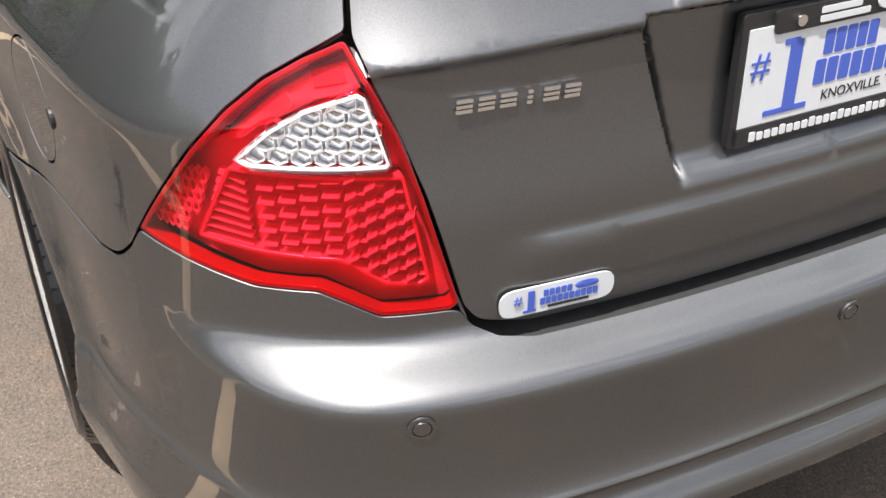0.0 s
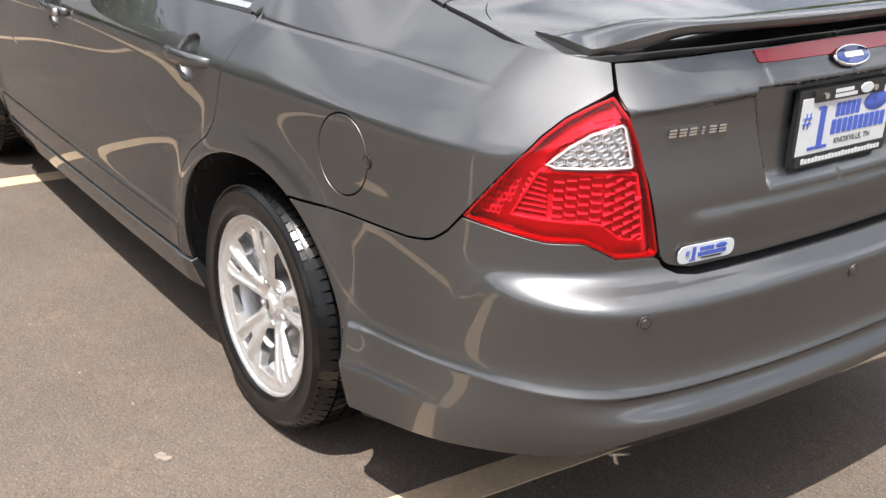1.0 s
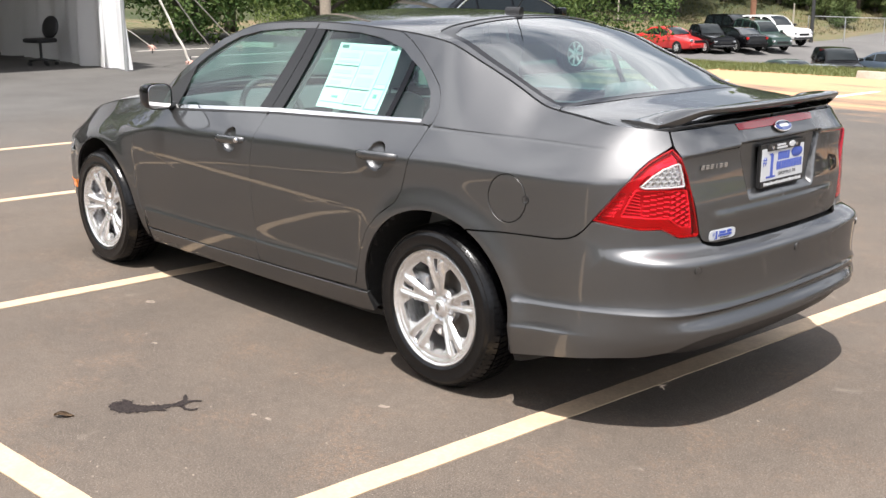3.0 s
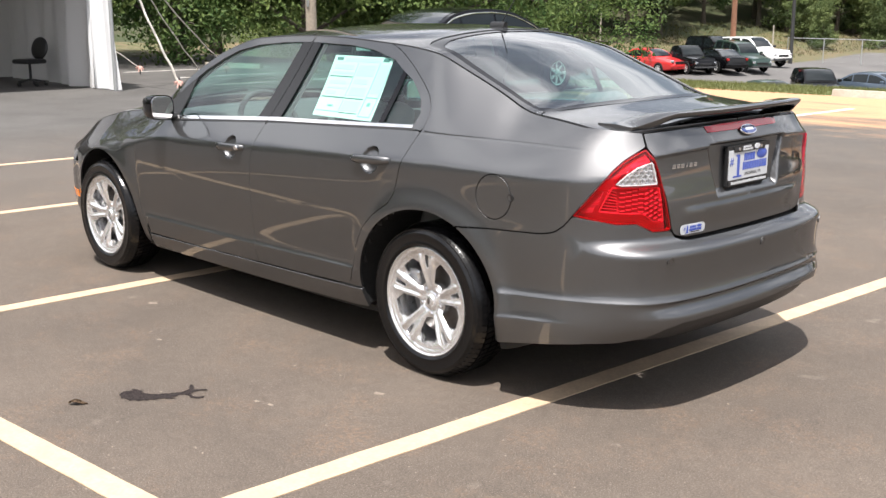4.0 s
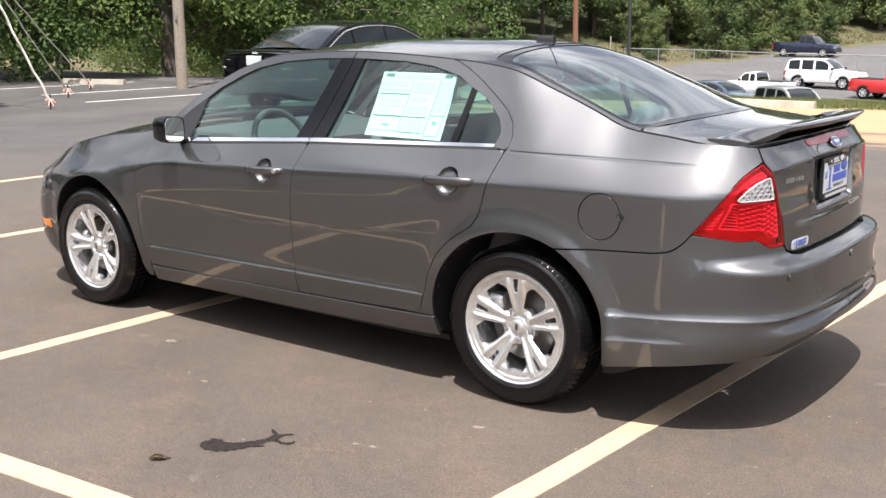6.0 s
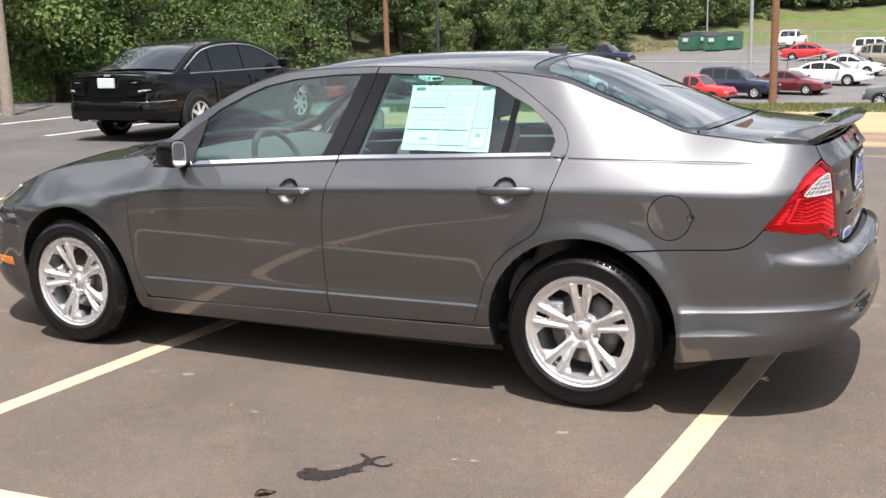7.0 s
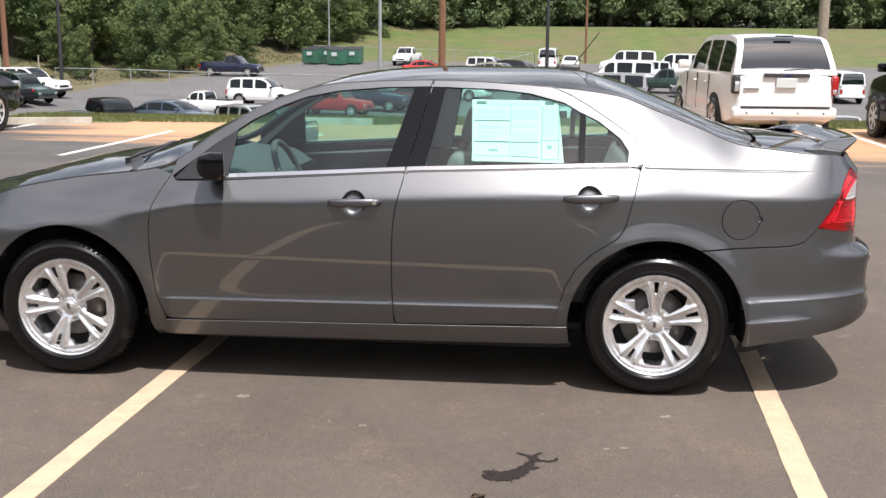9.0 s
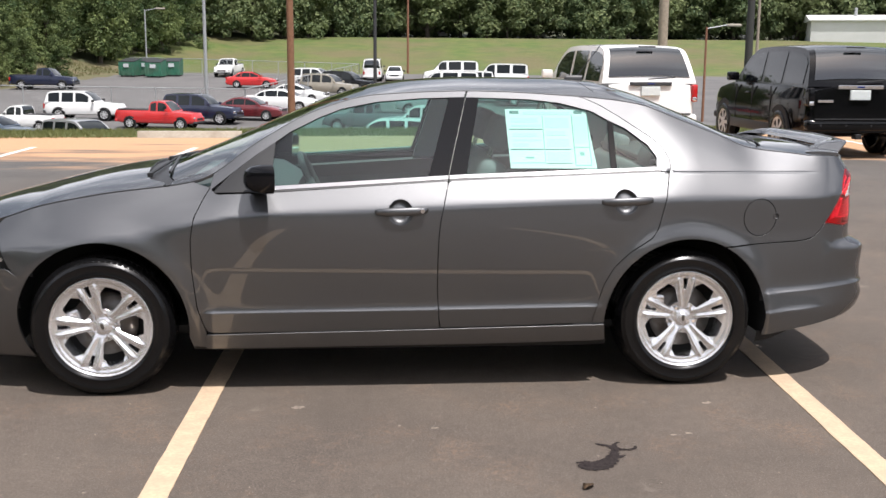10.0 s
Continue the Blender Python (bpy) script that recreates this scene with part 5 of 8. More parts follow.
def cabin(car):
    for y in (-0.37, 0.37):
        seat(car, y, 0.10, 0.56)
    bench = thing_part("rear_bench", car)
    part("bench_cushion", smooth(box(0.62, 1.15, -0.66, 0.66, 0.36, 0.55, 0.05, 3)), CLOTH, bench)
    m = Matrix.Translation((1.10, 0, 0.50)) @ pose(0, 0, 0, 0, 20, 0)
    part("bench_back", smooth(box(-0.05, 0.09, -0.66, 0.66, 0, 0.55, 0.05, 3, m=m)), CLOTH, bench)
    for y in (-0.40, 0.40):
        h = m @ Matrix.Translation((0, y, 0.58))
        part("headrest", smooth(box(-0.045, 0.055, -0.13, 0.13, -0.05, 0.08, 0.035, 3, m=h)), CLOTH, bench)
    part("parcel_shelf", smooth(box(1.26, 1.80, -0.60, 0.60, 1.03, 1.06, 0.015)), DASH, car)
    part("dashboard", smooth(sweep([[(-1.10, y, 0.60), (-1.05, y, 0.93), (-0.85, y, 0.985 - 0.03 * k), (-0.62, y, 0.97 - 0.05 * k), (-0.50, y, 0.90 - 0.06 * k), (-0.55, y, 0.62)] for y, k in ((-0.74, 1), (-0.55, 0.3), (-0.2, 0), (0.2, 0.2), (0.55, 0.3), (0.74, 1))]), 50), DASH, car)
    wheel_m = Matrix.Translation((-0.40, -0.37, 0.90)) @ pose(0, 0, 0, 0, 66, 0)
    st = thing_part("steering_wheel", car)
    bm = bmesh.new()
    n, k = 40, 10
    grid = [[bm.verts.new(wheel_m @ Vector(((0.185 + 0.016 * math.cos(b)) * math.cos(a), (0.185 + 0.016 * math.cos(b)) * math.sin(a), 0.016 * math.sin(b)))) for b in np.linspace(0, 2 * math.pi, k + 1)[:-1]] for a in np.linspace(0, 2 * math.pi, n + 1)[:-1]]
    for i in range(n):
        for j in range(k):
            bm.faces.new((grid[i][j], grid[(i + 1) % n][j], grid[(i + 1) % n][(j + 1) % k], grid[i][(j + 1) % k]))
    part("wheel_rim", smooth(bm), DASH, st)
    part("wheel_boss", smooth(box(-0.05, 0.09, -0.07, 0.07, -0.04, 0.005, 0.02, 2, m=wheel_m)), DASH, st)
    for a in (0, 100, 260):
        part("spoke", box(0.05, 0.18, -0.018, 0.018, -0.02, -0.004, 0.005, 1, m=wheel_m @ pose(0, 0, 0, 0, 0, a)), DASH, st)
    # linings: roof, doors, pillars, floor
    lev = np.arange(-1.0, 0.0, 0.06)
    lining = [(-0.12, 0.0), (1.04, 0.0), (1.03, -0.45), (1.04, -0.52), (0.9, -0.555), (0.3, -0.565), (-0.15, -0.545)]
    panel("roof_lining", lining, lid, LINER, car, both=True, lift=-0.022, deep=0.004, levels=lev, back=True)
    for other in (False, True):
        panel("pillar_trim", side([(-0.86, 0.95), (-0.66, 1.115), (-0.507, 1.215), (-0.372, 1.282), (-0.264, 1.322), (-0.104, 1.352), (0.1, 1.368), (0.1, 1.385), (-0.24, 1.350), (-0.376, 1.30), (-0.512, 1.238), (-0.65, 1.156), (-0.88, 0.985)]), skin, LINER, car, lift=-0.034, deep=0.012, flip=other, back=True)
        panel("pillar_trim", side([(0.14, 0.96), (0.30, 0.97), (0.38, 1.375), (0.26, 1.375)]), skin, LINER, car, lift=-0.030, deep=0.02, flip=other, back=True)
        panel("pillar_trim", side([(1.24, 1.00), (1.26, 1.09), (1.10, 1.24), (0.93, 1.34), (1.20, 1.335), (1.45, 1.255), (1.62, 1.19), (1.74, 1.11), (1.70, 1.00)]), skin, LINER, car, lift=-0.032, deep=0.01, flip=other, back=True)
        panel("door_trim", side([(-0.88, 0.30), (0.90, 0.32), (1.0, 0.55), (1.2, 0.74), (1.24, 1.015), (0.2, 0.985), (-0.58, 0.935), (-0.86, 0.92)]), skin, DOOR_LINING, car, lift=-0.062, deep=0.02, flip=other, back=True)
    part("cabin_floor", box(-1.1, 1.2, -0.76, 0.76, 0.27, 0.30), SHELL, car)
    part("inner_mirror", smooth(box(-0.30, -0.26, -0.12, 0.12, 1.275, 1.335, 0.015)), TRIM, car)
    # price sheet taped inside the rear door's window
    sheet = thing_part("price_sheet", car)
    tagged(sheet, "white printed price sheet inside the rear window")
    rect = lambda a, b, c, d: [(a, c), (b, c), (b, d), (a, d)]
    Q = lambda name, r, mat, lift: panel(name, r, skin, mat, sheet, lift=lift, deep=0.0006, gap=0.0, edge=0.06, ustep=0.05)
    Q("sheet", [(0.525, 1.050), (0.938, 1.048), (0.909, 1.313), (0.514, 1.315)], PAPER, -0.0135)
    for a, b, c, d in ((0.535, 0.580, 1.294, 1.307), (0.850, 0.890, 1.294, 1.307), (0.528, 0.690, 1.221, 1.225), (0.530, 0.690, 1.130, 1.135), (0.698, 0.822, 1.130, 1.134), (0.698, 0.822, 1.069, 1.072)):
        Q("print_bar", rect(a, b, c, d), PRINT, -0.0128)
    for a, b, c, d in ((0.836, 0.839, 1.065, 1.290), (0.912, 0.915, 1.062, 1.285), (0.836, 0.915, 1.060, 1.063), (0.836, 0.912, 1.140, 1.143), (0.693, 0.695, 1.070, 1.285), (0.535, 0.690, 1.072, 1.074), (0.600, 0.640, 1.092, 1.100), (0.862, 0.884, 1.105, 1.120)):
        Q("print_rule", rect(a, b, c, d), PRINT_MID, -0.0128)
    for a, b, c, d in ((0.600, 0.830, 1.290, 1.303), (0.545, 0.62, 1.145, 1.160), (0.545, 0.68, 1.170, 1.178), (0.545, 0.66, 1.190, 1.205), (0.710, 0.815, 1.145, 1.180), (0.710, 0.80, 1.195, 1.215), (0.540, 0.685, 1.235, 1.245), (0.540, 0.67, 1.255, 1.275), (0.705, 0.82, 1.230, 1.275), (0.705, 0.815, 1.080, 1.120), (0.845, 0.905, 1.160, 1.280)):
        Q("print_block", rect(a, b, c, d), PRINT_PALE, -0.0129)


sedan = build_sedan()


# ---- the ground ----
def bank_foot(x, y):
    """How far a place lies beyond the foot of the wooded bank, in metres (inside the lots: minus)."""
    return -x - 38.0 + 0.25 * (y - 58)


def land(x, y):
    """Height of the land: the upper lot, the drop behind its grass edge, the lower lot and the lawn that climbs behind it."""
    edge = 15.9 + 0.10 * np.clip(x, -8, 40) * (x > -8) - 0.8 * (x <= -8)
    low = -3.2 + 0.040 * np.clip(y - 48, 0, 62) + 1.0 * (1 - step(-29, -23, x)) * (1 - step(52, 72, y))
    z = low * step(0.2, 20.0, y - edge)
    z = z + 4.7 * step(116.0, 172.0, y + 0.10 * x) + 3.5 * step(150, 330, y)
    wood = bank_foot(x, y)
    return z + 4.5 * step(0, 26, wood) * step(12, 30, y) + 4.0 * step(20, 120, wood) + 40.0 * step(205, 520, y)


def ground_material():
    m = bpy.data.materials.new("asphalt_and_verge")
    m.use_nodes = True
    n, l = m.node_tree.nodes, m.node_tree.links
    b = n["Principled BSDF"]
    pos = n.new("ShaderNodeNewGeometry").outputs["Position"]

    def noise_(scale, detail=5, rough=0.55, vec=None):
        t = n.new("ShaderNodeTexNoise")
        t.inputs["Scale"].default_value, t.inputs["Detail"].default_value, t.inputs["Roughness"].default_value = scale, detail, rough
        l.new(vec or pos, t.inputs["Vector"])
        return t.outputs["Fac"]

    def ramp(fac, a, c, ca=(0, 0, 0), cc=(1, 1, 1)):
        r = n.new("ShaderNodeValToRGB")
        r.color_ramp.elements[0].position, r.color_ramp.elements[1].position = a, c
        r.color_ramp.elements[0].color, r.color_ramp.elements[1].color = (*ca, 1), (*cc, 1)
        l.new(fac, r.inputs["Fac"])
        return r.outputs["Color"]

    def mix(fac, a, c):
        k = n.new("ShaderNodeMix")
        k.data_type = "RGBA"
        for key, v in (("Factor", fac), ("A", a), ("B", c)):
            if isinstance(v, tuple):
                k.inputs[key].default_value = (*v, 1)
            elif isinstance(v, float):
                k.inputs[key].default_value = v
            else:
                l.new(v, k.inputs[key])
        return k.outputs["Result"]

    def calc(op, a, c=0.0):
        k = n.new("ShaderNodeMath")
        k.operation = op
        k.use_clamp = op == "MULTIPLY"
        for i, v in enumerate((a, c)):
            if isinstance(v, (int, float)):
                k.inputs[i].default_value = v
            else:
                l.new(v, k.inputs[i])
        return k.outputs[0]

    sep = n.new("ShaderNodeSeparateXYZ")
    l.new(pos, sep.inputs[0])
    y = sep.outputs["Y"]
    x = sep.outputs["X"]
    stone = ramp(noise_(130, 3, 0.75), 0.34, 0.70, (0.026, 0.021, 0.018), (0.222, 0.178, 0.142))
    patch = ramp(noise_(0.9, 6), 0.36, 0.66, (0.060, 0.049, 0.040), (0.108, 0.087, 0.070))
    base = mix(0.55, stone, patch)
    blotch = ramp(noise_(16, 7, 0.7), 0.42, 0.60)
    base = mix(calc("MULTIPLY", blotch, 0.20), base, (0.036, 0.030, 0.026))
    rust = calc("MULTIPLY", ramp(noise_(2.3, 8, 0.7), 0.50, 0.68), ramp(noise_(45, 4, 0.7), 0.45, 0.62))
    base = mix(calc("MULTIPLY", rust, 0.55), base, (0.21, 0.130, 0.082))
    pale = calc("MULTIPLY", ramp(noise_(5.0, 3, 0.5), 0.68, 0.76), 0.45)
    base = mix(pale, base, (0.20, 0.165, 0.135))
    chips = calc("MULTIPLY", ramp(noise_(210, 2, 0.8), 0.61, 0.68), 0.55)
    base = mix(chips, base, (0.40, 0.345, 0.295))
    pits = calc("MULTIPLY", ramp(noise_(120, 2, 0.6), 0.62, 0.70), 0.55)
    base = mix(pits, base, (0.020, 0.017, 0.015))
    # cleaner, greyer asphalt away from the dusty bays
    clean = calc("MULTIPLY", calc("ADD", calc("MULTIPLY", calc("ADD", x, 3.0), -0.16), calc("MULTIPLY", calc("SUBTRACT", y, 2.5), 0.10)), 1.0)
    grey = mix(0.5, ramp(noise_(90, 3, 0.75), 0.32, 0.70, (0.030, 0.029, 0.028), (0.158, 0.154, 0.149)), ramp(noise_(0.7, 7, 0.65), 0.40, 0.62, (0.038, 0.037, 0.036), (0.090, 0.087, 0.084)))
    base = mix(calc("MULTIPLY", clean, 0.85), base, grey)
    # washed-in orange sand near the far edge of the lot
    warp = n.new("ShaderNodeMapping")
    warp.inputs["Scale"].default_value = (0.22, 0.9, 1)
    warp.inputs["Rotation"].default_value = (0, 0, 0.25)
    l.new(pos, warp.inputs["Vector"])
    streak = noise_(1.3, 7, 0.62, warp.outputs["Vector"])
    near = calc("SUBTRACT", y, 6.5)
    reach = calc("DIVIDE", near, 6.6)
    right = calc("MULTIPLY", calc("ADD", x, 9.5), 0.28)
    amount = calc("ADD", calc("MULTIPLY", calc("MULTIPLY", reach, right), 0.52), streak)
    sand = ramp(amount, 0.70, 0.92)
    grit = ramp(noise_(60, 4, 0.6), 0.3, 0.7, (0.36, 0.200, 0.104), (0.52, 0.315, 0.176))
    base = mix(calc("MULTIPLY", sand, 0.92), base, grit)
    l.new(base, b.inputs["Base Color"])
    b.inputs["Roughness"].default_value = 0.82
    b.inputs["Specular IOR Level"].default_value = 0.3
    bump = n.new("ShaderNodeBump")
    bump.inputs["Strength"].default_value, bump.inputs["Distance"].default_value = 0.55, 0.006
    l.new(noise_(110, 4, 0.75), bump.inputs["Height"])
    l.new(bump.outputs["Normal"], b.inputs["Normal"])
    return m


ASPHALT = ground_material()
LOW_ASPHALT = material("weathered_asphalt", (0.105, 0.10, 0.096), 0.9, grain=(3, (0.13, 0.125, 0.12), 0.6), spots=(0.35, (0.075, 0.072, 0.07), 0.6))
GRASS_EARTH = material("grass_and_earth", (0.075, 0.115, 0.030), 0.95, grain=(6, (0.12, 0.13, 0.045), 0.7), spots=(0.5, (0.16, 0.12, 0.06), 0.35))
LAWN = material("mown_lawn", (0.054, 0.090, 0.014), 0.95, grain=(0.45, (0.100, 0.118, 0.026), 0.9), spots=(0.11, (0.112, 0.088, 0.042), 0.75), bump=(2.0, 0.6, 0.2))
BANK_EARTH = material("dry_bank_earth", (0.15, 0.105, 0.062), 0.95, grain=(1.5, (0.060, 0.075, 0.024), 0.8), spots=(0.20, (0.060, 0.080, 0.024), 0.6), bump=(1.5, 0.6, 0.3))
# Dark tone stands in for the shade under the trees.
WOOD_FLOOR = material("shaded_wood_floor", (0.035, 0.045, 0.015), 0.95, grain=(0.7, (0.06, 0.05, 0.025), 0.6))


def build_ground():
    xs = np.unique(np.concatenate([np.linspace(-900, -150, 12), np.arange(-150, -30, 3.0), np.arange(-30, 30, 1.0), np.arange(30, 120, 3.0), np.linspace(120, 900, 12)]))
    ys = np.unique(np.concatenate([np.linspace(-900, -60, 10), np.arange(-60, 10, 3.0), np.arange(10, 30, 0.5), np.arange(30, 190, 2.0), np.linspace(190, 1600, 16)]))
    X, Y = np.meshgrid(xs, ys, indexing="ij")
    Z = land(X, Y)
    nx, ny = X.shape
    idx = np.arange(nx * ny).reshape(nx, ny)
    faces = np.stack([idx[:-1, :-1], idx[1:, :-1], idx[1:, 1:], idx[:-1, 1:]], -1).reshape(-1, 4)
    cx = (X[:-1, :-1] + X[1:, 1:]).ravel() / 2
    cy = (Y[:-1, :-1] + Y[1:, 1:]).ravel() / 2
    me = bpy.data.meshes.new("ground")
    me.from_pydata(np.stack([X, Y, Z], -1).reshape(-1, 3).tolist(), [], faces.tolist())
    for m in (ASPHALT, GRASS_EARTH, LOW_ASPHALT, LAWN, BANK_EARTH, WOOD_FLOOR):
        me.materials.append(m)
    edge = 15.0 + 0.10 * np.clip(cx, -8, 40) * (cx > -8) - 0.8 * (cx <= -8)
    wood = bank_foot(cx, cy)
    kind = np.where(cy < edge, 0, np.where(cy < edge + 16, 1, 2))
    kind = np.where((cy + 0.10 * cx > 116) & (kind == 2), 3, kind)
    kind = np.where((wood > -1) & (cy > edge) & (cy < 122), 4, kind)
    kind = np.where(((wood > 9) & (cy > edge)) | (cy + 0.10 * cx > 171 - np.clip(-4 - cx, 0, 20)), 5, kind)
    kind = np.where((cx < -23) & (cy > -40) & (cy < 18) & (cx < -24 - 0.2 * cy), 4, kind)
    kind = np.where((kind == 1) & (cx < -9.5), 2, kind)
    kind = np.where((cy > 240) & (cx > 40), 3, kind)
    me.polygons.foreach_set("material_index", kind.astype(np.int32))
    me.polygons.foreach_set("use_smooth", np.ones(len(me.polygons), bool))
    return tagged(part("ground", me, None), "dark worn asphalt parking lot with sand and grass edges", "ground", kind="structure")


LINE_PAINT = material("cream_line_paint", (0.50, 0.366, 0.240), 0.75, grain=(70, (0.38, 0.285, 0.195), 0.7), spots=(9, (0.34, 0.26, 0.18), 0.55))
WHITE_LINE = material("white_line_paint", (0.70, 0.68, 0.64), 0.75, grain=(50, (0.50, 0.48, 0.45), 0.6), spots=(4, (0.40, 0.34, 0.28), 0.6))


def stripe(a, b, width, mat, label):
    """A painted line with slightly ragged edges, a few millimetres thick."""
    a, b = Vector((*a, 0)), Vector((*b, 0))
    d = (b - a).normalized()
    n = Vector((-d.y, d.x, 0))
    count = max(2, int((b - a).length / 0.06))
    bm = bmesh.new()
    rows = []
    for k in range(count + 1):
        p = a + (b - a) * k / count
        w0, w1 = (width / 2 + 0.004 * noise.noise(p * 9 + n * s) for s in (1, 5))
        rows.append([bm.verts.new(p + n * q + Vector((0, 0, z))) for q, z in ((w0, 0.0), (w0, 0.004), (-w1, 0.004), (-w1, 0.0))])
    for p, q in zip(rows, rows[1:]):
        for i in range(3):
            bm.faces.new((p[i], q[i], q[i + 1], p[i + 1]))
    bmesh.ops.recalc_face_normals(bm, faces=bm.faces)
    return tagged(part("parking_line", bm, mat), label, "road marking", "parking lines", "structure")


ground = build_ground()
for a, b in (((1.800, -2.27), (2.130, 3.2)), ((-0.94, -2.40), (-0.74, 3.2)), ((-3.66, -2.6), (-3.40, 3.2)), ((-6.22, -2.8), (-5.98, 3.2))):
    stripe(a, b, 0.105, LINE_PAINT, "cream painted parking line on asphalt")
for a, b in (((1.49, -7.4), (1.793, -2.42)), ((-1.12, -7.4), (-0.945, -2.55)), ((-3.86, -7.4), (-3.67, -2.75))):
    stripe(a, b, 0.105, LINE_PAINT, "cream painted line of the facing bays")
stripe((-6.3, -2.889), (1.85, -2.318), 0.105, LINE_PAINT, "long cream painted line along the bays")
for x, y0, y1 in ((-19.5, 9.0, 13.2), (-16.8, 8.9, 13.2), (-14.3, 8.2, 13.0), (-11.2, 8.4, 13.4), (-8.52, 8.4, 13.4), (-5.62, 8.3, 12.4), (-2.98, 9.9, 12.3), (2.46, 9.4, 15.2), (6.25, 9.6, 15.4), (8.95, 9.8, 15.6)):
    stripe((x - 0.03, y0), (x + 0.10, y1), 0.105, WHITE_LINE, "white painted parking line on asphalt")


# ---- other parked vehicles ----
def car_paint(name, colour, metal=0.3):
    return material(name, colour, 0.35, metal, 0.9, grain=(2.0, tuple(min(1, c * 1.12 + 0.004) for c in colour), 0.4), coat_roughness=0.05)


PAINTS = {
    "black": material("black_paint", (0.003, 0.003, 0.0035), 0.10, 0.0, 0.0, grain=(2.0, (0.005, 0.005, 0.006), 0.4), specular_ior_level=0.35), "white": car_paint("white_paint", (0.78, 0.78, 0.76), 0.0), "red": car_paint("red_paint", (0.55, 0.025, 0.025), 0.1),
    "maroon": car_paint("maroon_paint", (0.16, 0.02, 0.025)), "navy": car_paint("navy_paint", (0.015, 0.02, 0.05)), "silver": car_paint("silver_paint", (0.45, 0.45, 0.44), 0.6),
    "grey": car_paint("grey_paint", (0.16, 0.165, 0.17), 0.5), "green": car_paint("green_paint", (0.02, 0.045, 0.035), 0.3), "slate": car_paint("slate_blue_paint", (0.09, 0.12, 0.16), 0.4),
    "cream": car_paint("cream_white_paint", (0.80, 0.79, 0.76), 0.0), "tan": car_paint("tan_paint", (0.36, 0.32, 0.25), 0.4),
}
CAR_GLASS = material("dark_car_glass", (0.008, 0.011, 0.012), 0.02, 0, 0.0, ior=1.45)
REAR_CAR_GLASS = material("tinted_tailgate_glass", (0.008, 0.011, 0.012), 0.02, 0, 0.0, ior=2.2)
CAR_RIM = material("silver_car_rim", (0.66, 0.66, 0.66), 0.35, 0.35, 0.5)
CLADDING = material("grey_cladding", (0.035, 0.036, 0.038), 0.6)
TAIL_RED = material("tail_red", (0.42, 0.012, 0.012), 0.2, 0, 0.6)
FACE_PLATE = material("blank_plate", (0.62, 0.66, 0.64), 0.5, grain=(30, (0.5, 0.55, 0.55), 0.4))
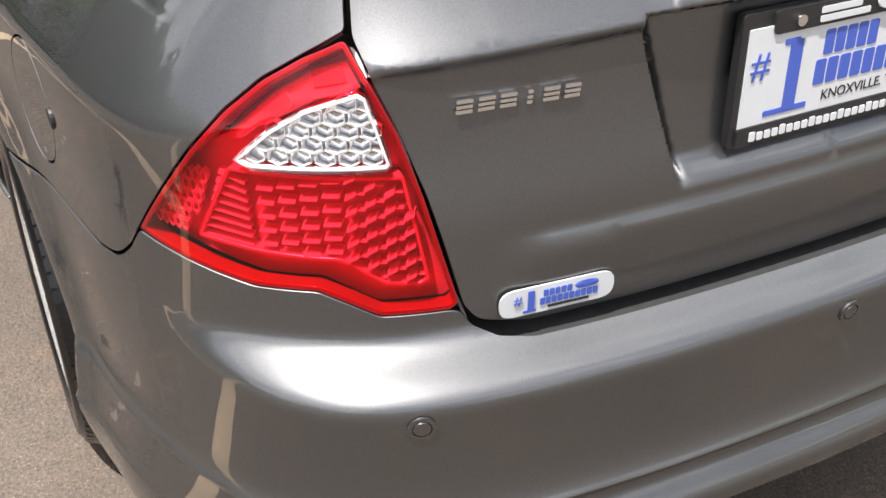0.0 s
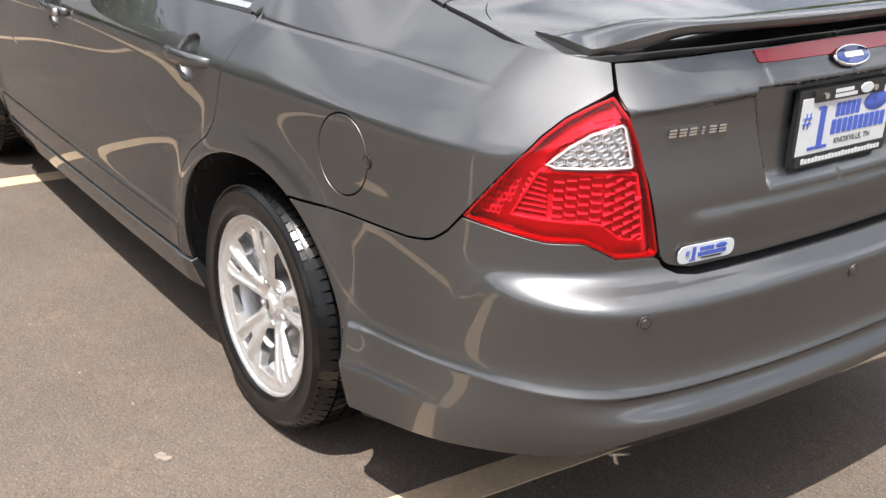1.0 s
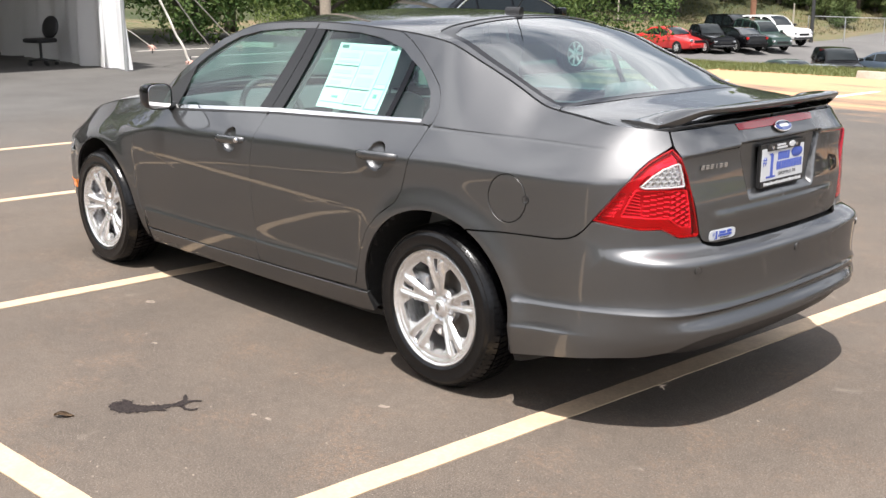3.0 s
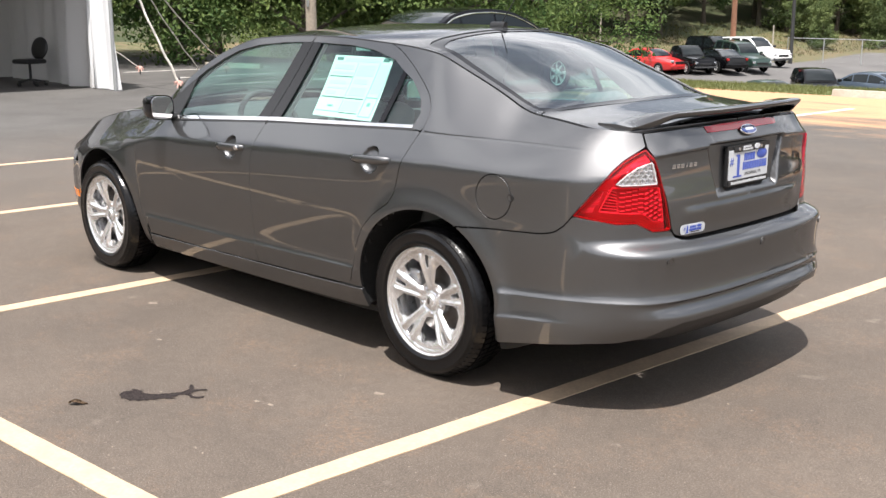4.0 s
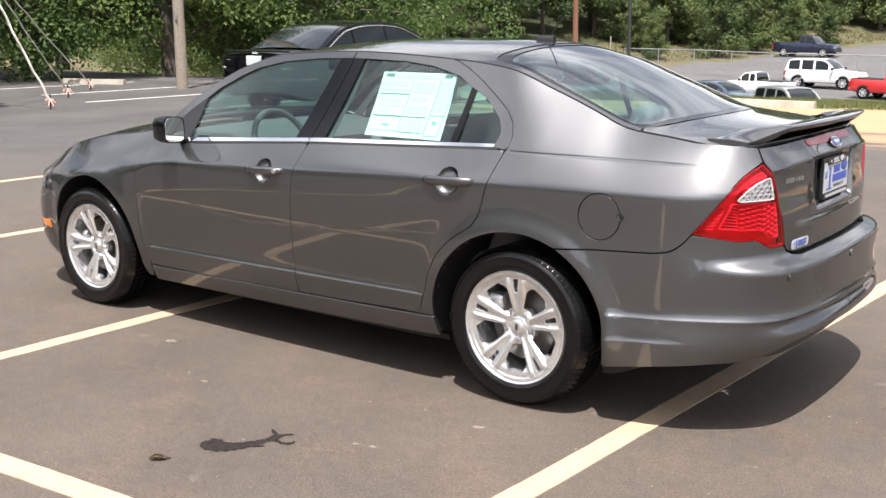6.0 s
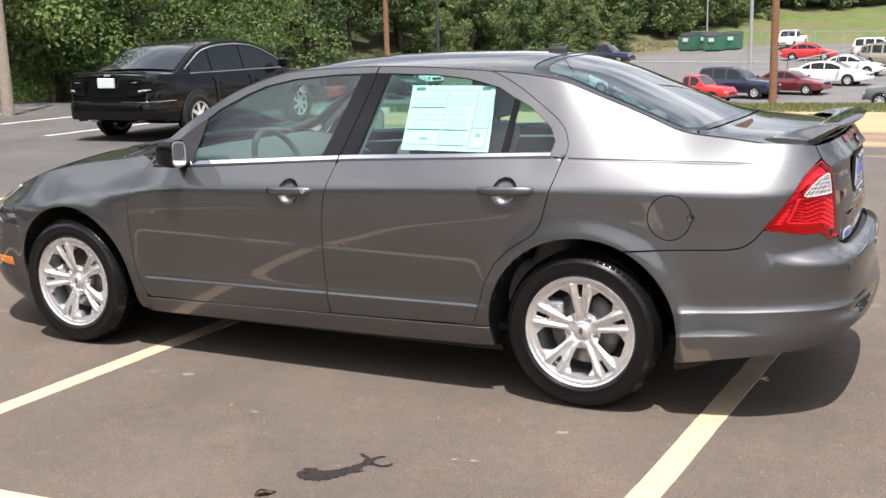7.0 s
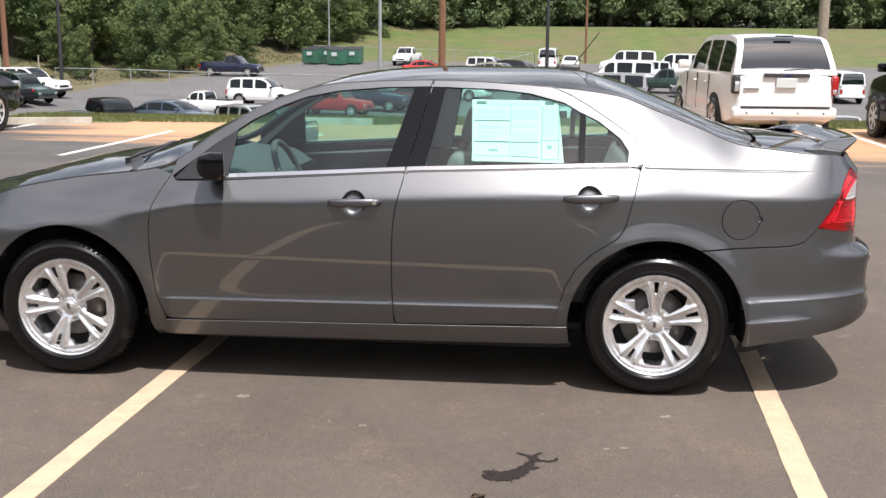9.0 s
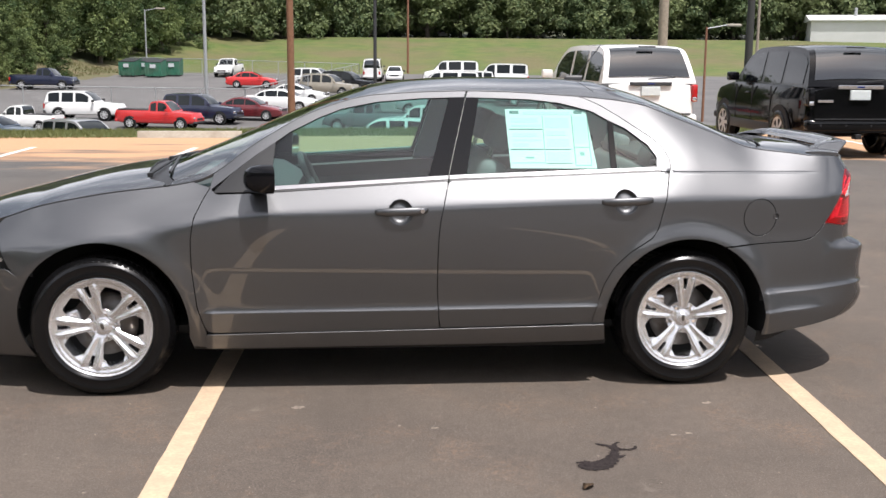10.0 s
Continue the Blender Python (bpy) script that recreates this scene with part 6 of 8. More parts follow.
SHAPES = {
    # length, width, height, belt, clearance, axle places, tyre radius; roof line and body line as (share of length from the tail, z)
    "saloon": dict(L=5.1, W=1.88, H=1.50, B=0.98, G=0.24, axles=(-1.50, 1.36), R=0.335, roof=((0.13, 1.02), (0.20, 1.22), (0.27, 1.41), (0.36, 1.485), (0.46, 1.50), (0.56, 1.46), (0.66, 1.27), (0.74, 1.02)), body=((0.0, 0.62), (0.012, 0.98), (0.05, 1.045), (0.16, 1.03), (0.72, 1.00), (0.86, 0.92), (0.97, 0.78), (1.0, 0.60)), splits=(0.19, 0.30, 0.47, 0.675)),
    "compact": dict(L=4.5, W=1.72, H=1.40, B=0.92, G=0.22, axles=(-1.30, 1.28), R=0.30, roof=((0.12, 0.94), (0.20, 1.16), (0.28, 1.34), (0.40, 1.40), (0.52, 1.36), (0.62, 1.18), (0.70, 0.94)), body=((0.0, 0.58), (0.015, 0.90), (0.05, 0.955), (0.16, 0.94), (0.70, 0.93), (0.85, 0.84), (0.97, 0.70), (1.0, 0.56)), splits=(0.19, 0.30, 0.47, 0.64)),
    "utility": dict(L=4.43, W=1.80, H=1.72, B=1.10, G=0.30, axles=(-1.27, 1.35), R=0.355, roof=((0.015, 1.10), (0.035, 1.35), (0.075, 1.64), (0.16, 1.705), (0.40, 1.72), (0.56, 1.69), (0.64, 1.50), (0.735, 1.11)), body=((0.0, 0.60), (0.006, 1.06), (0.03, 1.12), (0.72, 1.12), (0.80, 1.08), (0.95, 0.98), (1.0, 0.70)), splits=(0.055, 0.235, 0.25, 0.43, 0.45, 0.66)),
    "wagon": dict(L=4.75, W=1.80, H=1.76, B=1.08, G=0.32, axles=(-1.40, 1.42), R=0.36, roof=((0.02, 1.08), (0.04, 1.40), (0.065, 1.70), (0.15, 1.75), (0.40, 1.76), (0.52, 1.73), (0.61, 1.48), (0.68, 1.09)), body=((0.0, 0.62), (0.006, 1.06), (0.03, 1.10), (0.68, 1.09), (0.78, 1.06), (0.96, 0.98), (1.0, 0.66)), splits=(0.065, 0.22, 0.24, 0.40, 0.42, 0.60)),
    "pickup": dict(L=5.4, W=1.90, H=1.78, B=1.12, G=0.36, axles=(-1.65, 1.75), R=0.37, roof=((0.425, 1.12), (0.435, 1.52), (0.455, 1.72), (0.53, 1.78), (0.61, 1.74), (0.66, 1.52), (0.725, 1.12)), body=((0.0, 0.62), (0.005, 1.16), (0.42, 1.17), (0.43, 1.13), (0.73, 1.13), (0.80, 1.11), (0.96, 1.02), (1.0, 0.72)), splits=(0.445, 0.525, 0.535, 0.655)),
    "van": dict(L=5.3, W=1.95, H=2.10, B=1.22, G=0.34, axles=(-1.65, 1.75), R=0.37, roof=((0.01, 1.22), (0.018, 1.70), (0.03, 2.02), (0.10, 2.09), (0.60, 2.10), (0.68, 2.02), (0.75, 1.60), (0.82, 1.22)), body=((0.0, 0.60), (0.005, 1.20), (0.80, 1.22), (0.88, 1.14), (0.98, 1.0), (1.0, 0.66)), splits=(0.05, 0.28, 0.32, 0.55, 0.58, 0.73)),
}


DARK_TIP = material("dull_steel_tip", (0.25, 0.24, 0.23), 0.5, 0.9)


def wrap(path, low, high, deep, side_, bulge=0.004):
    """A band bent along a path in plan, between two heights, its face swelling by bulge and its edges turned in by deep."""
    pts = np.array(path, float)
    d = np.gradient(pts, axis=0)
    n = np.stack([-d[:, 1], d[:, 0]], 1) / np.hypot(d[:, 0], d[:, 1])[:, None]
    rings = []
    for k, (p, q) in enumerate(zip(pts, n)):
        u = k / (len(pts) - 1)
        z0, z1 = low(u), high(u)
        row = [(-deep, z0), (0.0, z0 + 0.004), (bulge, z0 + 0.25 * (z1 - z0)), (bulge, z0 + 0.75 * (z1 - z0)), (0.0, z1 - 0.004), (-deep, z1)]
        rings.append([(p[0] + q[0] * o, side_ * (p[1] + q[1] * o), z) for o, z in row])
    bm = sweep(rings)
    bmesh.ops.recalc_face_normals(bm, faces=bm.faces)
    return smooth(bm, 40)


def motor(name, label, shape, paint, m, group="", detail=False, lamps=True):
    """A parked vehicle: nose towards its own +x, standing on z = 0."""
    d = SHAPES[shape]
    L, W, H, B, G, R = d["L"], d["W"], d["H"], d["B"], d["G"], d["R"]
    car = thing(name, label, {"pickup": "pickup truck", "van": "van", "saloon": "car", "compact": "car"}.get(shape, "suv"), group, m=m)
    X = lambda share: -L / 2 + share * L
    bx, bz = np.array([X(a) for a, _ in d["body"]]), np.array([z for _, z in d["body"]])
    st = np.unique(np.concatenate([np.linspace(-L / 2, L / 2, 27), bx]))
    rings = []
    for x in st:
        u = abs(2 * x / L)
        w = W / 2 * (1 - 0.10 * u**4 - 0.10 * u**16)
        zt = float(np.interp(x, bx, bz))
        zb = G + 0.10 * max(0, u - 0.82) / 0.18
        zm = min(0.62, zt - 0.06)
        half = [(0.0, zb), (w * 0.86, zb), (w * 0.965, zb + 0.05), (w * 0.99, (zb + zm) / 2), (w, zm), (w * 0.985, zm + (zt - zm) * 0.55), (w * 0.93, zt - 0.028), (w * 0.86, zt - 0.006), (w * 0.5, zt + 0.018), (0.0, zt + 0.025)]
        rings.append([(x, y, z) for y, z in half] + [(x, -y, z) for y, z in half[-2:0:-1]])
    part("body", smooth(sweep(rings), 38), PAINTS[paint], car)
    # cabin: a roof band across and two leaning sides
    roof = [(X(a), z) for a, z in d["roof"]]
    fine = np.interp(np.linspace(0, 1, 41), np.linspace(0, 1, len(roof)), np.arange(len(roof)))
    rx, rz = (np.array([q[k] for q in roof]) for k in (0, 1))
    k = np.arange(len(roof))
    px, pz = np.interp(fine, k, rx), np.interp(fine, k, rz)
    soft = np.array([0.25, 0.5, 0.25])
    for _ in range(3):
        px[1:-1], pz[1:-1] = np.convolve(px, soft, "valid"), np.convolve(pz, soft, "valid")
    lean = 0.15 if shape in ("saloon", "compact") else 0.11
    wide = lambda z: W / 2 * 0.90 - lean * np.clip((z - B) / (H - B), -0.2, 1) * 1.15
    bm = bmesh.new()
    cols = []
    for x, z in zip(px, pz):
        w = float(wide(z))
        cols.append([bm.verts.new((x, s * w, z + 0.03 * (1 - (s * s)) * (z > B + 0.1))) for s in (-1, -0.97, -0.6, 0, 0.6, 0.97, 1)])
    for a, b in zip(cols, cols[1:]):
        for i in range(6):
            bm.faces.new((a[i], b[i], b[i + 1], a[i + 1]))
    for s, i in ((-1, 0), (1, 6)):
        base = [bm.verts.new((x, s * float(wide(B - 0.02)), B - 0.02)) for x in px]
        for j in range(len(px) - 1):
            bm.faces.new((cols[j][i], cols[j + 1][i], base[j + 1], base[j]))
    bmesh.ops.recalc_face_normals(bm, faces=bm.faces)
    part("cabin", smooth(bm, 30), PAINTS[paint], car)
    # glazing
    top = lambda x: float(np.interp(x, px, pz))
    sp = [X(a) for a in d["splits"]]
    pairs = list(zip(sp, sp[1:])) if len(sp) < 6 else list(zip(sp[::2], sp[1::2]))
    for x0, x1 in pairs:
        for s in (-1, 1):
            bm = bmesh.new()
            xs = np.linspace(x0 + 0.025, x1 - 0.025, 9)
            lo = [B + 0.03] * 9
            hi = [max(B + 0.035, top(x) - 0.085) for x in xs]
            g = [[bm.verts.new((x, s * (float(wide(z)) + o), z)) for z, o in ((a, 0.0), (a, 0.008), (b, 0.008), (b, 0.0))] for x, a, b in zip(xs, lo, hi)]
            for p, q in zip(g, g[1:]):
                for i in range(3):
                    bm.faces.new((p[i], q[i], q[i + 1], p[i + 1]))
            bmesh.ops.recalc_face_normals(bm, faces=bm.faces)
            part("side_window", bm, CAR_GLASS, car)
    zs = np.array(pz)
    peak = int(zs.argmax())
    for rng, nm in ((range(0, peak), "rear_window"), (range(peak, len(px)), "windscreen")):
        pts = [(px[i], pz[i]) for i in rng if B + 0.05 < pz[i] < H - 0.055]
        if len(pts) < 2:
            continue
        bm = bmesh.new()
        rows = []
        for x, z in pts:
            w = float(wide(z)) - 0.09
            sx = -1 if nm == "rear_window" else 1
            rows.append([bm.verts.new((x + sx * 0.010 + 0.0, y * w, z + 0.010 + 0.03 * (1 - y * y) * 0.9)) for y in (-1, -0.5, 0, 0.5, 1)])
        for p, q in zip(rows, rows[1:]):
            for i in range(4):
                bm.faces.new((p[i], q[i], q[i + 1], p[i + 1]))
        bmesh.ops.recalc_face_normals(bm, faces=bm.faces)
        bmesh.ops.solidify(bm, geom=bm.faces, thickness=0.004)
        part(nm, smooth(bm, 30), REAR_CAR_GLASS if nm == "rear_window" else CAR_GLASS, car)
    # wheels over flat dark discs that imitate shaded, open arches
    tyre_me = rim_me = arch_me = None
    for ax in d["axles"]:
        for s in (-1, 1):
            y = s * (W / 2 - 0.115)
            if tyre_me is None:
                t = part("tyre", smooth(lathe([(R * 0.66, -0.10), (R * 0.72, -0.118), (R * 0.92, -0.118), (R, -0.09), (R, 0.09), (R * 0.92, 0.118), (R * 0.66, 0.10)], 28), 40), RUBBER)
                tyre_me = t.data
                bpy.data.objects.remove(t)
                bm = lathe([(R * 0.67, -0.112), (R * 0.60, -0.105), (R * 0.57, -0.06), (R * 0.2, -0.055), (0.0, -0.055)], 28)
                for q in range(7):
                    a = 2 * math.pi * q / 7
                    box(0.03, R * 0.60, -0.105, -0.075, -R * 0.085, R * 0.085, 0.0, bm=bm, m=pose(0, 0, 0, 0, math.degrees(a), 0))
                lathe([(0.0, -0.112), (R * 0.16, -0.110), (R * 0.2, -0.09)], 14, bm=bm)
                t = part("rim", smooth(bm, 30), CAR_RIM)
                rim_me = t.data
                bpy.data.objects.remove(t)
                t = part("arch", lathe([(0.0, -0.002), (R * 1.17, -0.002), (R * 1.17, 0.10)], 28), SHELL)
                arch_me = t.data
                bpy.data.objects.remove(t)
            hub = thing_part("wheel", car)
            hub.matrix_basis = pose(ax, y, R, 0, 0, 0 if s < 0 else 180)
            part("tyre", tyre_me, None, hub)
            part("rim", rim_me, None, hub)
            u = abs(2 * ax / L)
            wy = W / 2 * (1 - 0.10 * u**4 - 0.10 * u**16)
            lip = part("wheel_arch", arch_me, None, car)
            lip.matrix_basis = pose(ax, s * (wy + 0.002), R + 0.02, 0, 0, 0 if s < 0 else 180)
            if hub.location.y * s < wy - 0.115 + 0.03:
                hub.location.y = s * (wy - 0.098)
    tail = -L / 2
    zl = min(B - 0.10, 0.86)
    for s in (-1, 1):
        y = s * W / 2 * 0.80
        if lamps and shape == "utility" and detail:
            a, b = sorted((s * 0.715, s * 0.815))
            gone = paint == "cream" and s > 0
            lamp = part("empty_lamp_housing" if gone else "tail_lamp", smooth(box(tail - (0.004 if gone else 0.016), tail + 0.20, a, b, 0.80, 1.085, 0.025, 3)), CLADDING if gone else (GLOSS_BLACK if paint == "black" else TAIL_RED), car, "open housing without its lamp" if gone else "")
            part("lamp_base" if not gone else "housing_liner", smooth(box(tail - 0.010 - (0.008 if not gone else 0), tail + 0.1, a + 0.012, b - 0.012, 0.815 if not gone else 0.84, 0.885 if not gone else 1.0, 0.012)), REFLECTOR if not gone else ALLOY, lamp)
        elif lamps:
            tall = 0.30 if shape in ("utility", "wagon", "van", "pickup") else 0.15
            zz = zl + 0.02 if tall < 0.2 else zl - 0.02
            part("tail_lamp", box(tail - 0.014, tail + 0.16, min(y - s * 0.10, y + s * 0.045), max(y - s * 0.10, y + s * 0.045), zz - tall / 2, zz + tall / 2, 0.02), TAIL_RED, car)
        part("headlamp", box(L / 2 - 0.17, L / 2 - 0.015, min(y - s * 0.16, y + s * 0.04), max(y - s * 0.16, y + s * 0.04), 0.66, 0.80, 0.03), REFLECTOR, car)
        part("wing_mirror", smooth(box(X(0.66) - 0.06, X(0.66) + 0.08, min(s * W * 0.485, s * (W * 0.485 + 0.2)), max(s * W * 0.485, s * (W * 0.485 + 0.2)), B + 0.03, B + 0.18, 0.03)), PAINTS[paint] if paint != "white" else TRIM, car)
    part("grille", box(L / 2 - 0.05, L / 2 + 0.004, -0.45, 0.45, 0.58, 0.74, 0.02), TRIM, car)
    part("front_bumper", box(L / 2 - 0.12, L / 2 + 0.02, -W * 0.44, W * 0.44, 0.40, 0.53, 0.04), CLADDING if shape in ("utility", "wagon", "pickup") else PAINTS[paint], car)
    def tail_path(y0, x1, lift):
        """Points in plan round the tail's corner, from y0 on the tail to x1 along the flank, set out by lift."""
        flank = lambda x: W / 2 * (1 - 0.10 * abs(2 * x / L) ** 4 - 0.10 * abs(2 * x / L) ** 16)
        corner = flank(tail) - 0.03
        pts = [(tail - lift, y) for y in np.linspace(y0, max(y0 + 0.02, corner - 0.02), 6)]
        return pts + [(tail + q, flank(tail + q) - 0.03 * (1 - min(1, q / 0.06)) + lift) for q in np.linspace(0.0, x1, 7) if x1 > 0.03]

    if detail and shape == "saloon":
        path = [(x, -y) for x, y in tail_path(0.0, 0.52, 0.024)[::-1]] + tail_path(0.0, 0.52, 0.024)[1:]
        part("rear_bumper", wrap(path, lambda u: 0.33, lambda u: 0.60, 0.05, 1, 0.020), PAINTS[paint], car)
    else:
        part("rear_bumper", smooth(box(tail - 0.03, tail + 0.16, -W * 0.455, W * 0.455, 0.42, 0.60, 0.05, 3)), CLADDING if shape == "wagon" else PAINTS[paint], car)
    if shape == "pickup":
        # Near-black slab at rail height imitates the shaded open bed.
        part("bed_floor", box(X(0.03), X(0.405), -W * 0.40, W * 0.40, 1.165, 1.21, 0.0), SHELL, car)
    if detail:
        part("rear_plate", box(tail - 0.022, tail + 0.02, -0.16, 0.16, 0.82 if shape == "saloon" else 0.90, 0.97 if shape == "saloon" else 1.05, 0.008), FACE_PLATE, car, "unreadable pale number plate")
        zline = B - 0.16
        for s in (-1, 1):
            for a in (0.33, 0.53):
                y = s * (W / 2 * 0.99)
                part("door_handle", smooth(box(X(a) - 0.10, X(a) + 0.08, min(y - 0.01, y + s * 0.035), max(y - 0.01, y + s * 0.035), zline - 0.015, zline + 0.015, 0.012)), PAINTS[paint], car)
            for a in (0.30, 0.49, 0.665):
                y = s * (W / 2 * 0.998)
                part("door_seam", box(X(a) - 0.004, X(a) + 0.004, min(y, y + s * 0.003) - 0.02, max(y, y + s * 0.003), G + 0.12, B - 0.03), SHELL, car)
        if shape == "saloon":
            for s in (-1, 1):
                for i, j in ((3, 37),):
                    bm = bmesh.new()
                    prev = None
                    for q in range(i, j):
                        z = pz[q] - 0.062
                        if z < B + 0.02:
                            continue
                        p = Vector((px[q], s * (float(wide(z)) + 0.010), z))
                        if prev is not None:
                            rod(prev, p, 0.011, sides=6, bm=bm, caps=False)
                        prev = p
                    rod((sp[0] - 0.02, s * (float(wide(B)) + 0.012), B + 0.02), (sp[-1] + 0.05, s * (float(wide(B)) + 0.012), B + 0.02), 0.010, sides=6, bm=bm)
                    part("window_chrome", bm, CHROME, car)
                part("bumper_chrome", wrap([*tail_path(0.30, 0.50, 0.026)], lambda u: 0.598, lambda u: 0.616, 0.006, s), CHROME, car)
                lamp = part("tail_cluster", wrap(tail_path(0.44, 0.40, 0.008), lambda u: 0.70 + 0.12 * u * u, lambda u: 0.955 - 0.05 * u * u, 0.02, s), GLOSS_BLACK, car, "glossy smoked tail lamp")
                part("lamp_reflector", wrap(tail_path(0.64, 0.07, 0.016), lambda u: 0.748 + 0.03 * u, lambda u: 0.792 + 0.01 * u, 0.01, s), REFLECTOR, lamp)
                part("upper_reflector", wrap(tail_path(0.52, 0.02, 0.016)[:4], lambda u: 0.893, lambda u: 0.911, 0.008, s), REFLECTOR, lamp)
                part("exhaust", rod((tail - 0.005, s * 0.6, 0.33), (tail + 0.2, s * 0.6, 0.33), 0.030, sides=12), DARK_TIP, car)
            part("boot_badge", box(tail + 0.03, tail + 0.05, -0.07, 0.07, 1.0, 1.03, 0.008), CHROME, car)
            part("boot_lip", smooth(box(tail + 0.03, tail + 0.12, -W * 0.375, W * 0.375, 1.030, 1.058, 0.012, 3)), PAINTS[paint], car)
        else:
            for s in (-1, 1):
                part("sill_cladding", smooth(box(-0.9, 0.95, min(s * W * 0.47, s * W * 0.505), max(s * W * 0.47, s * W * 0.505), G + 0.01, G + 0.17, 0.02)), CLADDING if paint == "black" else PAINTS[paint], car)
            part("rear_wiper", rod((tail + 0.005, 0.05, 1.17), (tail + 0.02, -0.42, 1.20), 0.010, sides=6), TRIM, car)
            part("tailgate_bar", box(tail - 0.012, tail + 0.03, -0.36, 0.36, 1.065, 1.125, 0.01), CHROME if paint == "black" else CLADDING, car)
            part("tailgate_badge", box(tail - 0.016, tail, -0.06, 0.06, 1.08, 1.11, 0.006), BADGE_BLUE, car)
            part("name_badge", box(tail - 0.006, tail + 0.02, 0.42, 0.66, 0.86, 0.90, 0.004), CHROME, car)
            part("high_brake_lamp", box(tail + 0.24, tail + 0.30, -0.14, 0.14, H - 0.035, H - 0.015, 0.004), TRIM, car)
            part("bumper_step", box(tail - 0.036, tail + 0.10, -0.70, 0.70, 0.595, 0.615, 0.004), TRIM, car)
            for y in (-0.6, -0.2, 0.2, 0.6):
                part("bumper_sensor", lathe([(0.0, 0.0), (0.016, 0.002), (0.018, 0.01)], 12), TRIM, car).matrix_basis = pose(tail - 0.032, y, 0.51, 0, 0, -90)
            part("spare_hitch", box(tail - 0.05, tail + 0.1, -0.05, 0.05, 0.30, 0.38, 0.01), TRIM, car)
    return car


def parked(name, label, shape, paint, x, y, heading, size=1.0, **more):
    z = float(land(np.array(x), np.array(y)))
    tilt = math.degrees(math.atan(float(land(np.array(x + math.cos(radians(heading))), np.array(y + math.sin(radians(heading)))) - z)))
    return motor(name, label, shape, paint, pose(x, y, z + 0.01, 0, -tilt, heading) @ Matrix.Scale(size, 4), **more)


